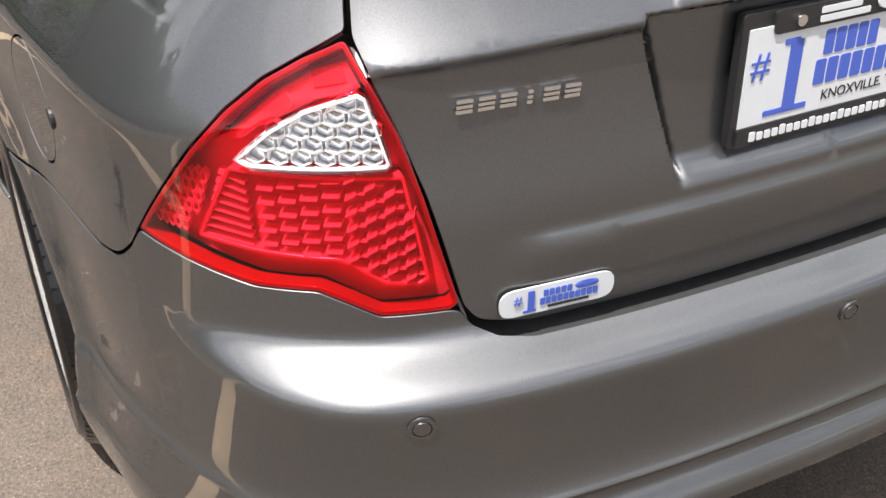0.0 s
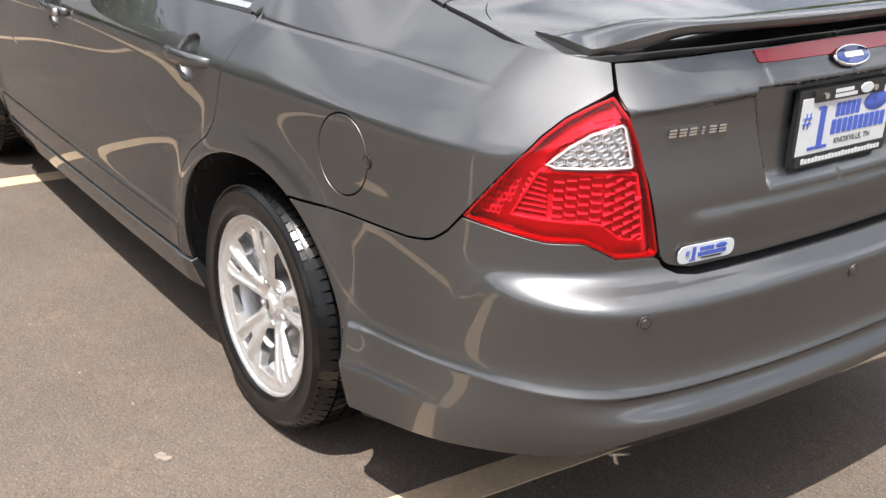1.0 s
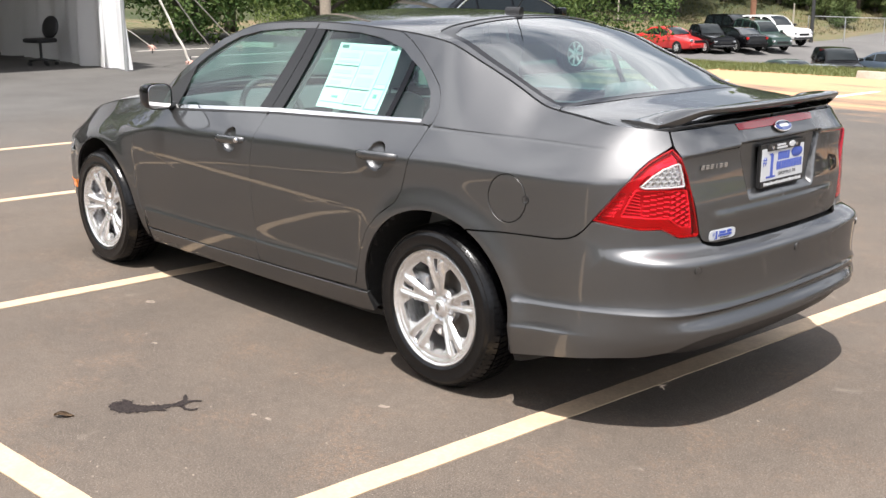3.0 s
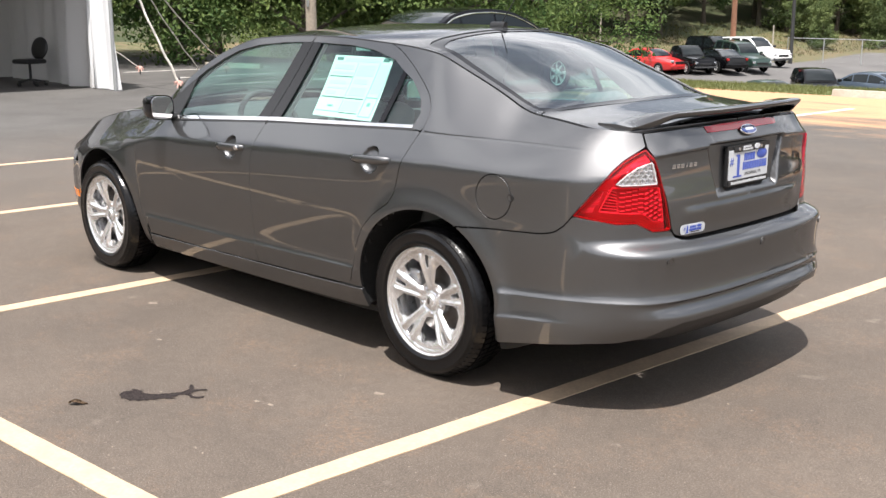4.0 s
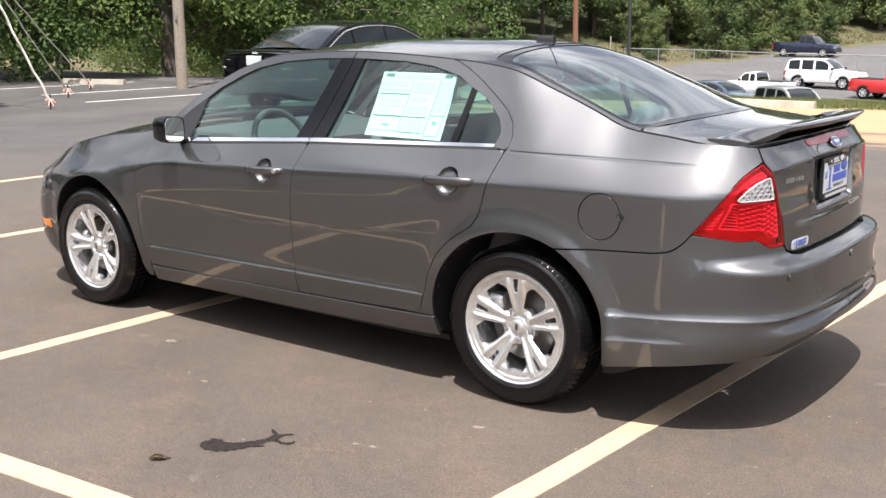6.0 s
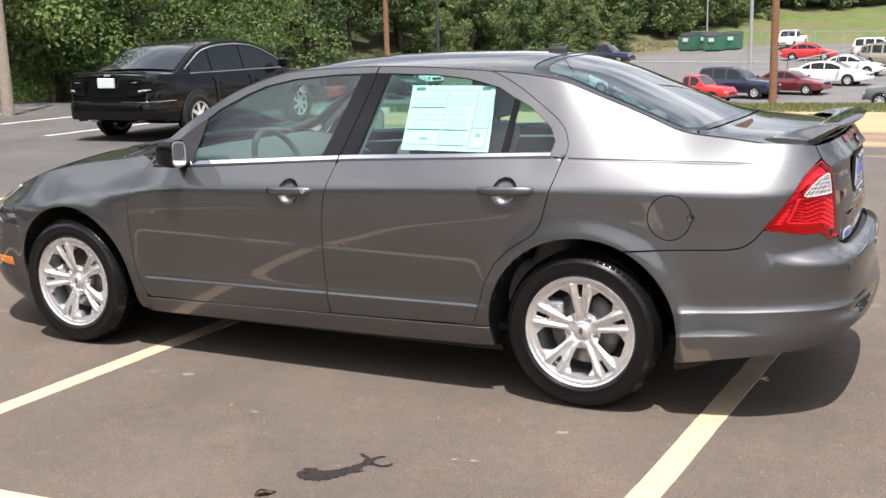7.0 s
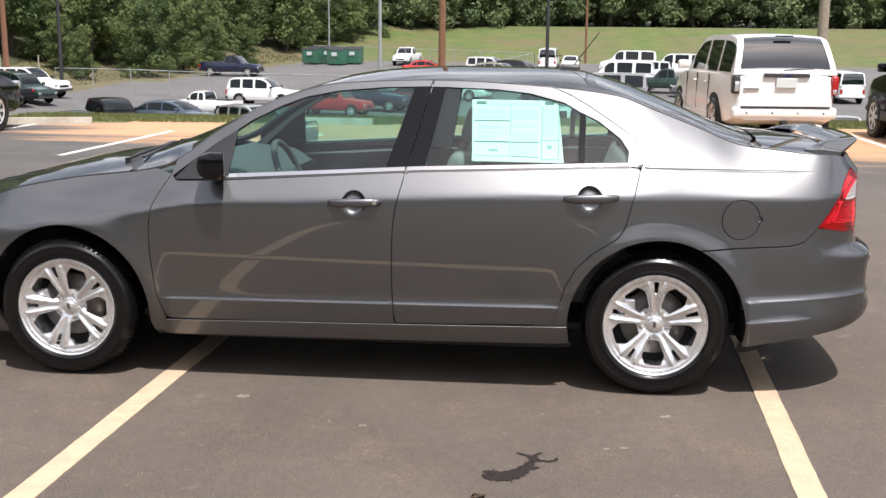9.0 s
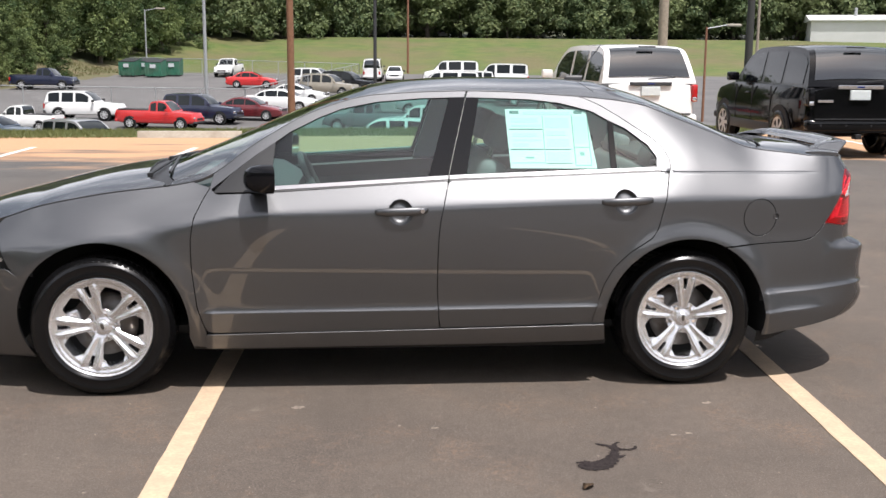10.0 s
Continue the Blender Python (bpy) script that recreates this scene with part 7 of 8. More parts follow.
parked("black_sedan", "black sedan with chrome window line parked in a bay", "saloon", "black", -9.22, 10.36, 90, detail=True, lamps=False)
parked("white_suv", "white compact suv with dark glass parked in a bay", "utility", "cream", 4.42, 13.85, 95, detail=True)
parked("black_suv", "black compact suv with dark glass and a chrome tailgate bar", "utility", "black", 7.50, 12.45, 90, detail=True)
LOW = "cars in the lower lot"
for name, label, shape, paint, x, y, h in (
    ("red_pickup", "bright red extended-cab pickup in the lower lot", "pickup", "red", -11.6, 57.6, -14),
    ("white_suv", "white suv parked in the lower lot", "wagon", "white", -17.0, 62.6, -6),
    ("navy_suv", "dark navy suv beside a red pickup", "wagon", "navy", -9.6, 60.6, -14),
    ("maroon_sedan", "maroon sedan parked in the lower lot", "compact", "maroon", -6.9, 62.8, -14),
    ("white_sedan", "white sedan parked by the fence corner", "saloon", "white", -5.3, 68.5, -10),
    ("navy_pickup", "dark navy pickup parked before the trees", "pickup", "navy", -26.5, 87.8, -4),
    ("white_truck", "white truck facing the lot by the lawn", "pickup", "white", -13.3, 107.0, -100),
    ("red_coupe", "red car seen through the chain-link fence", "compact", "red", -9.4, 90.5, 0),
    ("silver_suv", "silver-tan suv in the middle row", "wagon", "tan", -2.4, 81.5, -22),
    ("white_suv", "white suv parked behind a silver one", "wagon", "white", -3.6, 90.0, -20),
    ("black_suv", "black suv parked in the middle row", "wagon", "black", -0.9, 85.4, -22),
    ("white_wagon", "low white car in the middle row", "compact", "white", -4.6, 75.5, -14),
    ("white_van", "white van facing away by the lawn", "van", "white", 1.4, 101.5, 86),
    ("white_car", "small white car facing the lot", "compact", "white", 3.5, 100.5, -94),
    ("silver_van", "silver minivan parked in the lower lot", "van", "silver", 5.0, 66.0, 176),
    ("red_car", "red coupe at the end of the row", "compact", "red", -31.8, 49.0, -10),
    ("black_pickup", "black pickup in the far row", "pickup", "black", -30.5, 50.2, -24),
    ("black_sedan", "black sedan in the far row", "saloon", "black", -29.35, 51.75, 156),
    ("green_suv", "dark green suv in the far row", "wagon", "green", -28.8, 53.7, -24),
    ("black_suv", "black suv behind the far row", "wagon", "black", -32.6, 57.2, -20),
    ("silver_suv", "silver-white suv at the end of the far row", "wagon", "white", -30.2, 57.6, -12),
    ("silver_wagon", "silver wagon just below the grass edge", "wagon", "silver", -12.2, 43.0, -38),
    ("slate_sedan", "slate blue sedan just below the grass edge", "saloon", "slate", -18.6, 49.6, -12),
    ("white_pickup", "small white pickup in the lower lot", "pickup", "white", -18.9, 56.3, 166),
    ("black_jeep", "black boxy car below the grass edge", "utility", "black", -21.0, 47.6, -50),
    ("green_car", "dark green car below the grass edge", "compact", "green", -20.6, 42.5, -22),
    ("grey_car", "dark grey car below the grass edge", "compact", "grey", -18.2, 40.6, -30),
    ("white_wagon", "white wagon just below the grass edge", "wagon", "white", 0.9, 45.0, 172),
    ("white_pickup", "white pickup behind a white wagon", "pickup", "white", 3.6, 53.0, 165),
    ("grey_pickup", "dark pickup behind a white wagon", "pickup", "grey", 0.6, 55.5, 165),
    ("white_van", "white work van with ladders by the lawn", "van", "white", 8.8, 98.0, 178),
    ("white_van", "plain white work van by the lawn", "van", "white", 12.9, 93.0, 170),
    ("grey_car", "grey sedan near the work vans", "saloon", "grey", 12.6, 73.4, 180),
    ("silver_car", "silver sedan near the work vans", "saloon", "silver", 17.5, 71.0, 178),
    ("white_van", "white van with red side stripe in the middle rows", "van", "white", 6.9, 80.0, 172),
    ("white_wagon", "white wagon beside a striped van", "wagon", "white", 9.4, 87.0, 168),
    ("green_pickup", "teal green pickup near the white vans", "pickup", "green", 10.3, 76.5, 172),
    ("white_truck", "tall white box van near the suvs", "van", "white", 21.4, 72.0, 96),
    ("white_pickup", "white pickup with orange stripe beside the suvs", "pickup", "white", 10.6, 40.0, 100),
    ("silver_suv", "silver suv at the edge of the lower lot", "wagon", "silver", 13.6, 44.0, 96),
):
    parked(name, label, shape, paint, x, y, h, 0.86 if label.endswith("in the far row") else 0.80 if label.startswith("small white pickup") else 0.90 if label.startswith("bright red") else 1.0, group=LOW)
hill = [parked("hilltop_car", "pale car parked among the hilltop trees", "compact", p, x, 185.0 - 0.1 * x, h) for p, x, h in (("white", -20, 80), ("silver", 2, 95))]
for k in range(16):
    x = -46 + k * 8.5 + random.uniform(-2, 2)
    y = 184.5 - 0.10 * x + random.uniform(-1, 2)
    tagged(copy_thing(hill[k % 2], pose(x, y, float(land(np.array(x), np.array(y))) + 0.02, 0, 0, random.uniform(60, 120))), group="cars on the hilltop")


# ---- trees ----
def leaf_material(name, a, b, glow, clump=0.0):
    m = bpy.data.materials.new(name)
    m.use_nodes = True
    n, l = m.node_tree.nodes, m.node_tree.links
    n.clear()
    geo, info = n.new("ShaderNodeNewGeometry"), n.new("ShaderNodeObjectInfo")
    add = n.new("ShaderNodeMath")
    add.operation = "ADD"
    half = n.new("ShaderNodeMath")
    half.operation, half.inputs[1].default_value = "MULTIPLY", 0.5
    l.new(geo.outputs["Random Per Island"], add.inputs[0])
    l.new(info.outputs["Random"], add.inputs[1])
    l.new(add.outputs[0], half.inputs[0])
    mix = n.new("ShaderNodeMix")
    mix.data_type = "RGBA"
    mix.inputs["A"].default_value, mix.inputs["B"].default_value = (*a, 1), (*b, 1)
    tone = half.outputs[0]
    if clump:
        tex, shift, sum_ = n.new("ShaderNodeTexNoise"), n.new("ShaderNodeMath"), n.new("ShaderNodeMath")
        tex.inputs["Scale"].default_value, tex.inputs["Detail"].default_value = 0.55, 3.0
        shift.operation, shift.inputs[1].default_value, shift.inputs[2].default_value = "MULTIPLY_ADD", clump, -0.5 * clump
        sum_.operation, sum_.use_clamp = "ADD", True
        l.new(geo.outputs["Position"], tex.inputs["Vector"])
        l.new(tex.outputs["Fac"], shift.inputs[0])
        l.new(shift.outputs[0], sum_.inputs[0])
        l.new(tone, sum_.inputs[1])
        tone = sum_.outputs[0]
    l.new(tone, mix.inputs["Factor"])
    face, through_, both = n.new("ShaderNodeBsdfPrincipled"), n.new("ShaderNodeBsdfTranslucent"), n.new("ShaderNodeMixShader")
    face.inputs["Roughness"].default_value = 0.6
    face.inputs["Specular IOR Level"].default_value = 0.2
    both.inputs[0].default_value = glow
    l.new(mix.outputs["Result"], face.inputs["Base Color"])
    l.new(mix.outputs["Result"], through_.inputs["Color"])
    l.new(face.outputs[0], both.inputs[1])
    l.new(through_.outputs[0], both.inputs[2])
    l.new(both.outputs[0], n.new("ShaderNodeOutputMaterial").inputs["Surface"])
    return m


LEAVES = leaf_material("broad_leaves", (0.048, 0.092, 0.026), (0.175, 0.225, 0.066), 0.36, 2.2)
FAR_LEAVES = leaf_material("wood_leaves", (0.047, 0.082, 0.032), (0.182, 0.222, 0.082), 0.33, 2.4)
# Leaf colour is lightened to imitate distance haze.
HAZED_LEAVES = leaf_material("pale_hill_leaves", (0.070, 0.108, 0.050), (0.225, 0.262, 0.118), 0.38, 1.6)
BARK = material("grey_bark", (0.085, 0.07, 0.055), 0.95, grain=(14, (0.05, 0.04, 0.03), 0.7), bump=(20, 0.6, 0.02))


def make_tree(name, label, seed, tall, spread, leaves, leaf, mat, skirt):
    """A tapered trunk with limbs, and a crown of many small leaf sprays gathered in uneven clumps."""
    rnd = np.random.default_rng(seed)
    t = thing(name, label, "tree", "trees round the lots")
    bm = bmesh.new()
    bend = rnd.normal(0, 0.03, 2)
    spine = [Vector((bend[0] * h * h * 0.12, bend[1] * h * h * 0.12, h)) for h in np.linspace(-0.3, tall * 0.86, 9)]
    r0 = tall * 0.022
    for k, (a, b) in enumerate(zip(spine, spine[1:])):
        rod(a, b, r0 * (1 - 0.105 * k) * (1.35 if k == 0 else 1), r0 * (1 - 0.105 * (k + 1)), 9, bm, False)
    clumps = []
    for k in range(26):
        h = tall * (skirt + (0.97 - skirt) * ((k + rnd.random()) / 26))
        share = (h / tall - skirt) / (1 - skirt)
        reach = spread * (0.95 - 0.75 * share**1.6) * rnd.uniform(0.55, 1.1)
        a = k * 2.4 + rnd.uniform(-0.5, 0.5)
        root = spine[min(8, max(1, int(h / tall * 8.6)))] * 0.9
        tip = Vector((math.cos(a) * reach, math.sin(a) * reach, h + rnd.uniform(-0.3, 0.5) - 0.12 * reach))
        mid = (root + tip) / 2 + Vector((0, 0, 0.10 * reach))
        rod(root, mid, r0 * 0.30, r0 * 0.2, 5, bm, False)
        rod(mid, tip, r0 * 0.2, r0 * 0.06, 5, bm, False)
        size = spread * rnd.uniform(0.26, 0.42)
        clumps.append((tip, size))
        clumps.append((mid, size * 0.9))
        if k % 3 == 0:
            clumps.append((tip + Vector((rnd.normal(0, size * 0.7), rnd.normal(0, size * 0.7), -size * 0.5)), size * 0.7))
    part("trunk", smooth(bm), BARK, t)
    c = np.array([tuple(p) for p, _ in clumps])
    s = np.array([q for _, q in clumps])
    pick = rnd.choice(len(s), leaves, p=s**2 / (s**2).sum())
    way = rnd.normal(size=(leaves, 3))
    way /= np.linalg.norm(way, axis=1)[:, None]
    dist = rnd.uniform(0.45, 1.0, leaves) ** 0.5 * s[pick] * rnd.uniform(0.75, 1.15, leaves)
    pos = c[pick] + way * dist[:, None] * (1, 1, 0.72)
    nrm = way * 1.0 + rnd.normal(0, 0.40, (leaves, 3)) + (0, 0, 0.42)
    nrm /= np.linalg.norm(nrm, axis=1)[:, None]
    u = np.cross(nrm, rnd.normal(size=(leaves, 3)))
    u /= np.linalg.norm(u, axis=1)[:, None]
    v = np.cross(nrm, u)
    size = leaf * rnd.uniform(0.55, 1.35, leaves)[:, None]
    sag = nrm * size * 0.25
    quad = np.stack([pos - u * size - sag, pos - v * size * 0.55, pos + u * size - sag, pos + v * size * 0.55], 1)
    me = bpy.data.meshes.new("crown")
    me.from_pydata(quad.reshape(-1, 3).tolist(), [], np.arange(leaves * 4).reshape(-1, 4).tolist())
    part("crown", me, mat, t)
    return t


def plant(kinds, spots):
    for k, (x, y, size) in enumerate(spots):
        m = pose(x, y, float(land(np.array(x), np.array(y))) - 0.05, 0, 0, random.uniform(0, 360)) @ Matrix.Scale(size, 4)
        src = kinds[k % len(kinds)]
        if src.get("used"):
            copy_thing(src, m)
        else:
            src["used"] = 1
            src.matrix_basis = m
    for src in kinds:
        if "used" in src:
            del src["used"]


near_kinds = [make_tree("broadleaf_tree", "large green broadleaf tree with low hanging branches", 11 + k, 11.0, 4.2, 25000, 0.085, LEAVES, 0.15) for k in range(3)]
for n_ in near_kinds:
    n_.matrix_basis = pose(-40, 10, 0)
plant(near_kinds, [(-25.5, 8.5, 1.0), (-23.0, 12.6, 0.9), (-20.8, 15.6, 0.95), (-18.6, 19.2, 0.85), (-22.5, 20.0, 1.0), (-28.5, 12.0, 1.05), (-29.0, 5.0, 1.0), (-31.0, -2.0, 1.0), (-26.0, 24.0, 1.0), (-21.5, 26.5, 0.9), (-31.0, 19.0, 1.05), (-34.0, 27.0, 1.1), (-37.5, 34.0, 0.9), (-44.0, 33.0, 1.0), (-47.0, 42.0, 1.0)])
far_kinds = [make_tree("wood_tree", "tall dark green tree of the wooded bank", 40 + k, 13.0, 4.0, 6800, 0.215, FAR_LEAVES, 0.25 if k < 2 else 0.11) for k in range(4)]
rng = np.random.default_rng(5)
spots = []
for row in range(4):
    for y in np.arange(44, 152, 4.6 + 0.5 * row):
        x = -(38 - 0.25 * (y - 58)) - 12.0 - row * 6.0 + rng.uniform(-1.8, 1.8) + (3.0 if y > 84 else 0)
        spots.append((float(x), float(y + rng.uniform(-1.5, 1.5)), float(rng.uniform(0.75, 1.15))))
spots_low = []
for k in range(13):
    y = 79.0 + 1.8 * k
    spots_low.append((-(38 - 0.25 * (y - 58)) - 3.5 - 3.0 * (k % 3) + (2.0 if y > 84 else 0), y, 0.36 + 0.10 * ((k * 5) % 4)))
plant(far_kinds[:2], [q for q in spots if q[1] < 91])
plant(far_kinds[2:], [q for q in spots if q[1] >= 91] + spots_low)
hill_kinds = [make_tree("hilltop_tree", "round green tree of the hilltop rows and the unseen belts", 70 + k, 9.0, 3.6, 4600, 0.25, HAZED_LEAVES, 0.13) for k in range(3)]
spots = []
for row in range(3):
    for x in np.arange(-62, 110, 5.2 + 0.6 * row):
        spots.append((float(x + rng.uniform(-1.5, 1.5)), float(180 + row * 7 + rng.uniform(-1.5, 1.5) - 0.10 * x), float(rng.uniform(0.95, 1.4))))
for x, y in ((-27.0, 152.0), (-23.0, 155.5), (-19.5, 158.5), (-16.0, 161.0), (-12.0, 164.5), (-8.0, 168.0), (-29.0, 159.0), (-22.0, 163.0), (-15.0, 168.0), (-4.0, 172.5), (2.0, 175.0)):
    spots.append((x, y, float(rng.uniform(0.85, 1.15))))
plant(hill_kinds, spots)


# unseen trees behind the tent, added for the paint's reflections
for k in range(7):
    copy_thing(near_kinds[k % 3], pose(-31.5 - 2.5 * (k % 2) + 0.9 * k, -9.0 - 6.0 * k, -0.05, 0, 0, 50.0 * k) @ Matrix.Scale(1.0 + 0.06 * (k % 3), 4))
# unseen trees added on the open side to darken reflections: nearer ones ahead of the parked car, a low far belt behind
# it
for k in range(24):
    turn_ = radians(-176 + 78 * k / 23)
    far = 44 + 6 * (k % 2) + rng.uniform(-2, 2)
    copy_thing(hill_kinds[k % 3], pose(far * math.cos(turn_), far * math.sin(turn_), -0.05, 0, 0, float(rng.uniform(0, 360))) @ Matrix.Scale(float(rng.uniform(1.15, 1.45)), 4))
for k in range(30):
    turn_ = radians(-96 + 88 * k / 29)
    far = 150 + 10 * (k % 2) + rng.uniform(-4, 4)
    copy_thing(hill_kinds[k % 3], pose(far * math.cos(turn_), far * math.sin(turn_), -0.05, 0, 0, float(rng.uniform(0, 360))) @ Matrix.Scale(float(rng.uniform(1.5, 1.8)), 4))


def tufts(name, label, count, place, tall, mat, seed):
    rnd = np.random.default_rng(seed)
    p = place(rnd, count)
    a = rnd.uniform(0, 2 * math.pi, count)
    h = tall * rnd.uniform(0.4, 1.2, count)
    side_ = np.stack([np.cos(a), np.sin(a), 0 * a], -1) * (tall * 0.10)
    tip = p + np.stack([rnd.normal(0, 0.35, count) * h, rnd.normal(0, 0.35, count) * h, h], -1)
    v = np.stack([p - side_, p + side_, tip], 1).reshape(-1, 3)
    me = bpy.data.meshes.new(name)
    me.from_pydata(v.tolist(), [], np.arange(count * 3).reshape(-1, 3).tolist())
    return tagged(part(name, me, mat), label, "grass", kind="stuff")


def verge(rnd, n):
    x = rnd.uniform(-9.8, 14, n)
    y = 15.1 + 0.10 * np.clip(x, -8, 40) * (x > -8) - 0.8 * (x <= -8) + rnd.uniform(-0.25, 2.2, n) ** 1.0
    return np.stack([x, y, land(x, y) - 0.01], -1)


GRASS_BLADE = leaf_material("grass_blades", (0.075, 0.105, 0.028), (0.19, 0.185, 0.075), 0.3)
tufts("verge_grass", "rough green grass along the edge of the lot", 46000, verge, 0.075, GRASS_BLADE, 3)


SCRUB_BLADE = leaf_material("scrub_leaves", (0.060, 0.075, 0.022), (0.17, 0.15, 0.065), 0.3)


def scrub(rnd, n):
    y = rnd.uniform(44, 118, n)
    x = -(38 - 0.25 * (y - 58)) - rnd.uniform(1.0, 13.0, n)
    return np.stack([x, y, land(x, y) - 0.02], -1)


tufts("bank_scrub", "low dry weeds and scrub on the bank", 14000, scrub, 0.30, SCRUB_BLADE, 4)


# ---- poles, fence, bins, tent ----
WOOD_POLE = material("weathered_pole_wood", (0.30, 0.255, 0.20), 0.9, grain=(18, (0.20, 0.165, 0.13), 0.6), bump=(25, 0.5, 0.01))
BROWN_POLE = material("brown_pole_wood", (0.22, 0.105, 0.06), 0.9, grain=(12, (0.15, 0.07, 0.04), 0.6), bump=(25, 0.5, 0.01))
GALVANISED = material("galvanised_steel", (0.46, 0.47, 0.47), 0.5, 0.7, grain=(20, (0.38, 0.39, 0.39), 0.5))
DARK_STEEL = material("dark_steel", (0.05, 0.05, 0.05), 0.6, 0.4)
CONCRETE = material("pale_concrete", (0.42, 0.385, 0.32), 0.9, grain=(25, (0.33, 0.30, 0.25), 0.7), spots=(3, (0.26, 0.22, 0.17), 0.6))


def at_ground(x, y):
    return float(land(np.array(float(x)), np.array(float(y))))


def utility_pole(x, y, r, tall, mat, label, lean=(0, 0), lamp=False):
    z = at_ground(x, y)
    p = thing("utility_pole", label, "pole", "poles", m=pose(x, y, z))
    n = 6
    pts = [Vector((lean[0] * k / n, lean[1] * k / n, -0.3 + (tall + 0.3) * k / n)) for k in range(n + 1)]
    bm = sweep([[pts[k] + Vector((math.cos(a), math.sin(a), 0)) * r * (1 - 0.05 * k + 0.015 * math.sin(3 * a + k)) for a in np.linspace(0, 2 * math.pi, 15)[:-1]] for k in range(n + 1)])
    part("shaft", smooth(bm), mat, p)
    if lamp:
        part("lamp_arm", rod(pts[-1] - Vector((0, 0, 0.1)), pts[-1] + Vector((1.4, -0.3, 0.15)), 0.04, sides=8), GALVANISED, p)
        part("lamp_head", smooth(box(1.2 + lean[0], 2.1 + lean[0], -0.5, -0.1, tall + 0.03, tall + 0.20, 0.06)), CONCRETE, p)
    return p


pole_left = utility_pole(-16.1, 12.06, 0.135, 9.0, WOOD_POLE, "weathered grey wooden utility pole by the tent")
part("metal_tag", box(0.02, 0.10, -0.145, -0.132, 1.55, 1.75, 0.004), GALVANISED, pole_left)
utility_pole(-2.1, 25.8, 0.115, 9.5, BROWN_POLE, "reddish brown wooden pole behind the grass edge")
utility_pole(7.25, 20.3, 0.13, 9.0, WOOD_POLE, "pale grey wooden pole behind a white suv")
utility_pole(10.9, 24.3, 0.12, 9.0, DARK_STEEL, "dark steel pole behind a black suv")
utility_pole(-10.6, 70.0, 0.14, 10.0, GALVANISED, "slim galvanised pole in the lower lot")
utility_pole(1.1, 72.0, 0.14, 10.0, DARK_STEEL, "slim dark pole in the lower lot")
utility_pole(5.6, 118.0, 0.14, 10.0, BROWN_POLE, "thin brown pole at the foot of the lawn")
utility_pole(-21.8, 108.0, 0.10, 6.6, GALVANISED, "lot lamp on a thin pole beside green bins", lamp=True)
utility_pole(-31.6, 57.4, 0.19, 9.5, BROWN_POLE, "brown wooden pole on the wooded bank")
utility_pole(-32.3, 66.4, 0.14, 9.5, DARK_STEEL, "dark wooden pole on the wooded bank")
utility_pole(24.0, 60.0, 0.12, 10.0, GALVANISED, "slim pole near the lawn in the lower lot", lamp=True)
utility_pole(28.0, 69.0, 0.12, 11.0, WOOD_POLE, "tall wooden pole near the lawn")
utility_pole(22.0, 62.0, 0.09, 6.0, BROWN_POLE, "thin lot lamp on the lawn edge", lamp=True)
for x, y in ((-36.1, 65.3), (-35.2, 69.1), (-45.5, 62.0)):
    utility_pole(x, y, 0.07, 2.6, CONCRETE, "short pale marker post on the bank")


def fence(points, tall):
    f = thing("chain_link_fence", "galvanised chain-link fence across the lower lot", "fence")
    wires = bmesh.new()
    for (ax, ay), (bx_, by_) in zip(points, points[1:]):
        n = max(1, round(math.hypot(bx_ - ax, by_ - ay) / 3.0))
        prev = None
        for k in range(n + 1):
            x, y = ax + (bx_ - ax) * k / n, ay + (by_ - ay) * k / n
            z = at_ground(x, y)
            part("post", rod((x, y, z - 0.2), (x, y, z + tall), 0.035, sides=8), GALVANISED, f)
            if prev:
                px_, py_, pz_ = prev
                part("top_rail", rod((px_, py_, pz_ + tall - 0.04), (x, y, z + tall - 0.04), 0.030, sides=6), GALVANISED, f)
                for q in range(1, 13):
                    h = (tall - 0.08) * q / 13
                    rod((px_, py_, pz_ + h), (x, y, z + h), 0.002, sides=3, bm=wires, caps=False)
                for q in range(1, 20):
                    s = q / 20
                    cx, cy, cz = px_ + (x - px_) * s, py_ + (y - py_) * s, pz_ + (z - pz_) * s
                    rod((cx, cy, cz), (cx, cy, cz + tall - 0.06), 0.002, sides=3, bm=wires, caps=False)
            prev = (x, y, z)
    tagged(part("wire_mesh", wires, GALVANISED, f), kind="stuff")


fence([(-34.0, 69.1), (-7.5, 65.5)], 1.75)
fence([(-7.5, 65.5), (0.0, 99.0)], 1.75)
fence([(0.0, 99.0), (-24.0, 110.5)], 1.75)
BIN_GREEN = material("green_bin_steel", (0.040, 0.17, 0.105), 0.6, 0.1, grain=(4, (0.025, 0.12, 0.075), 0.6), spots=(1.2, (0.09, 0.13, 0.09), 0.5))


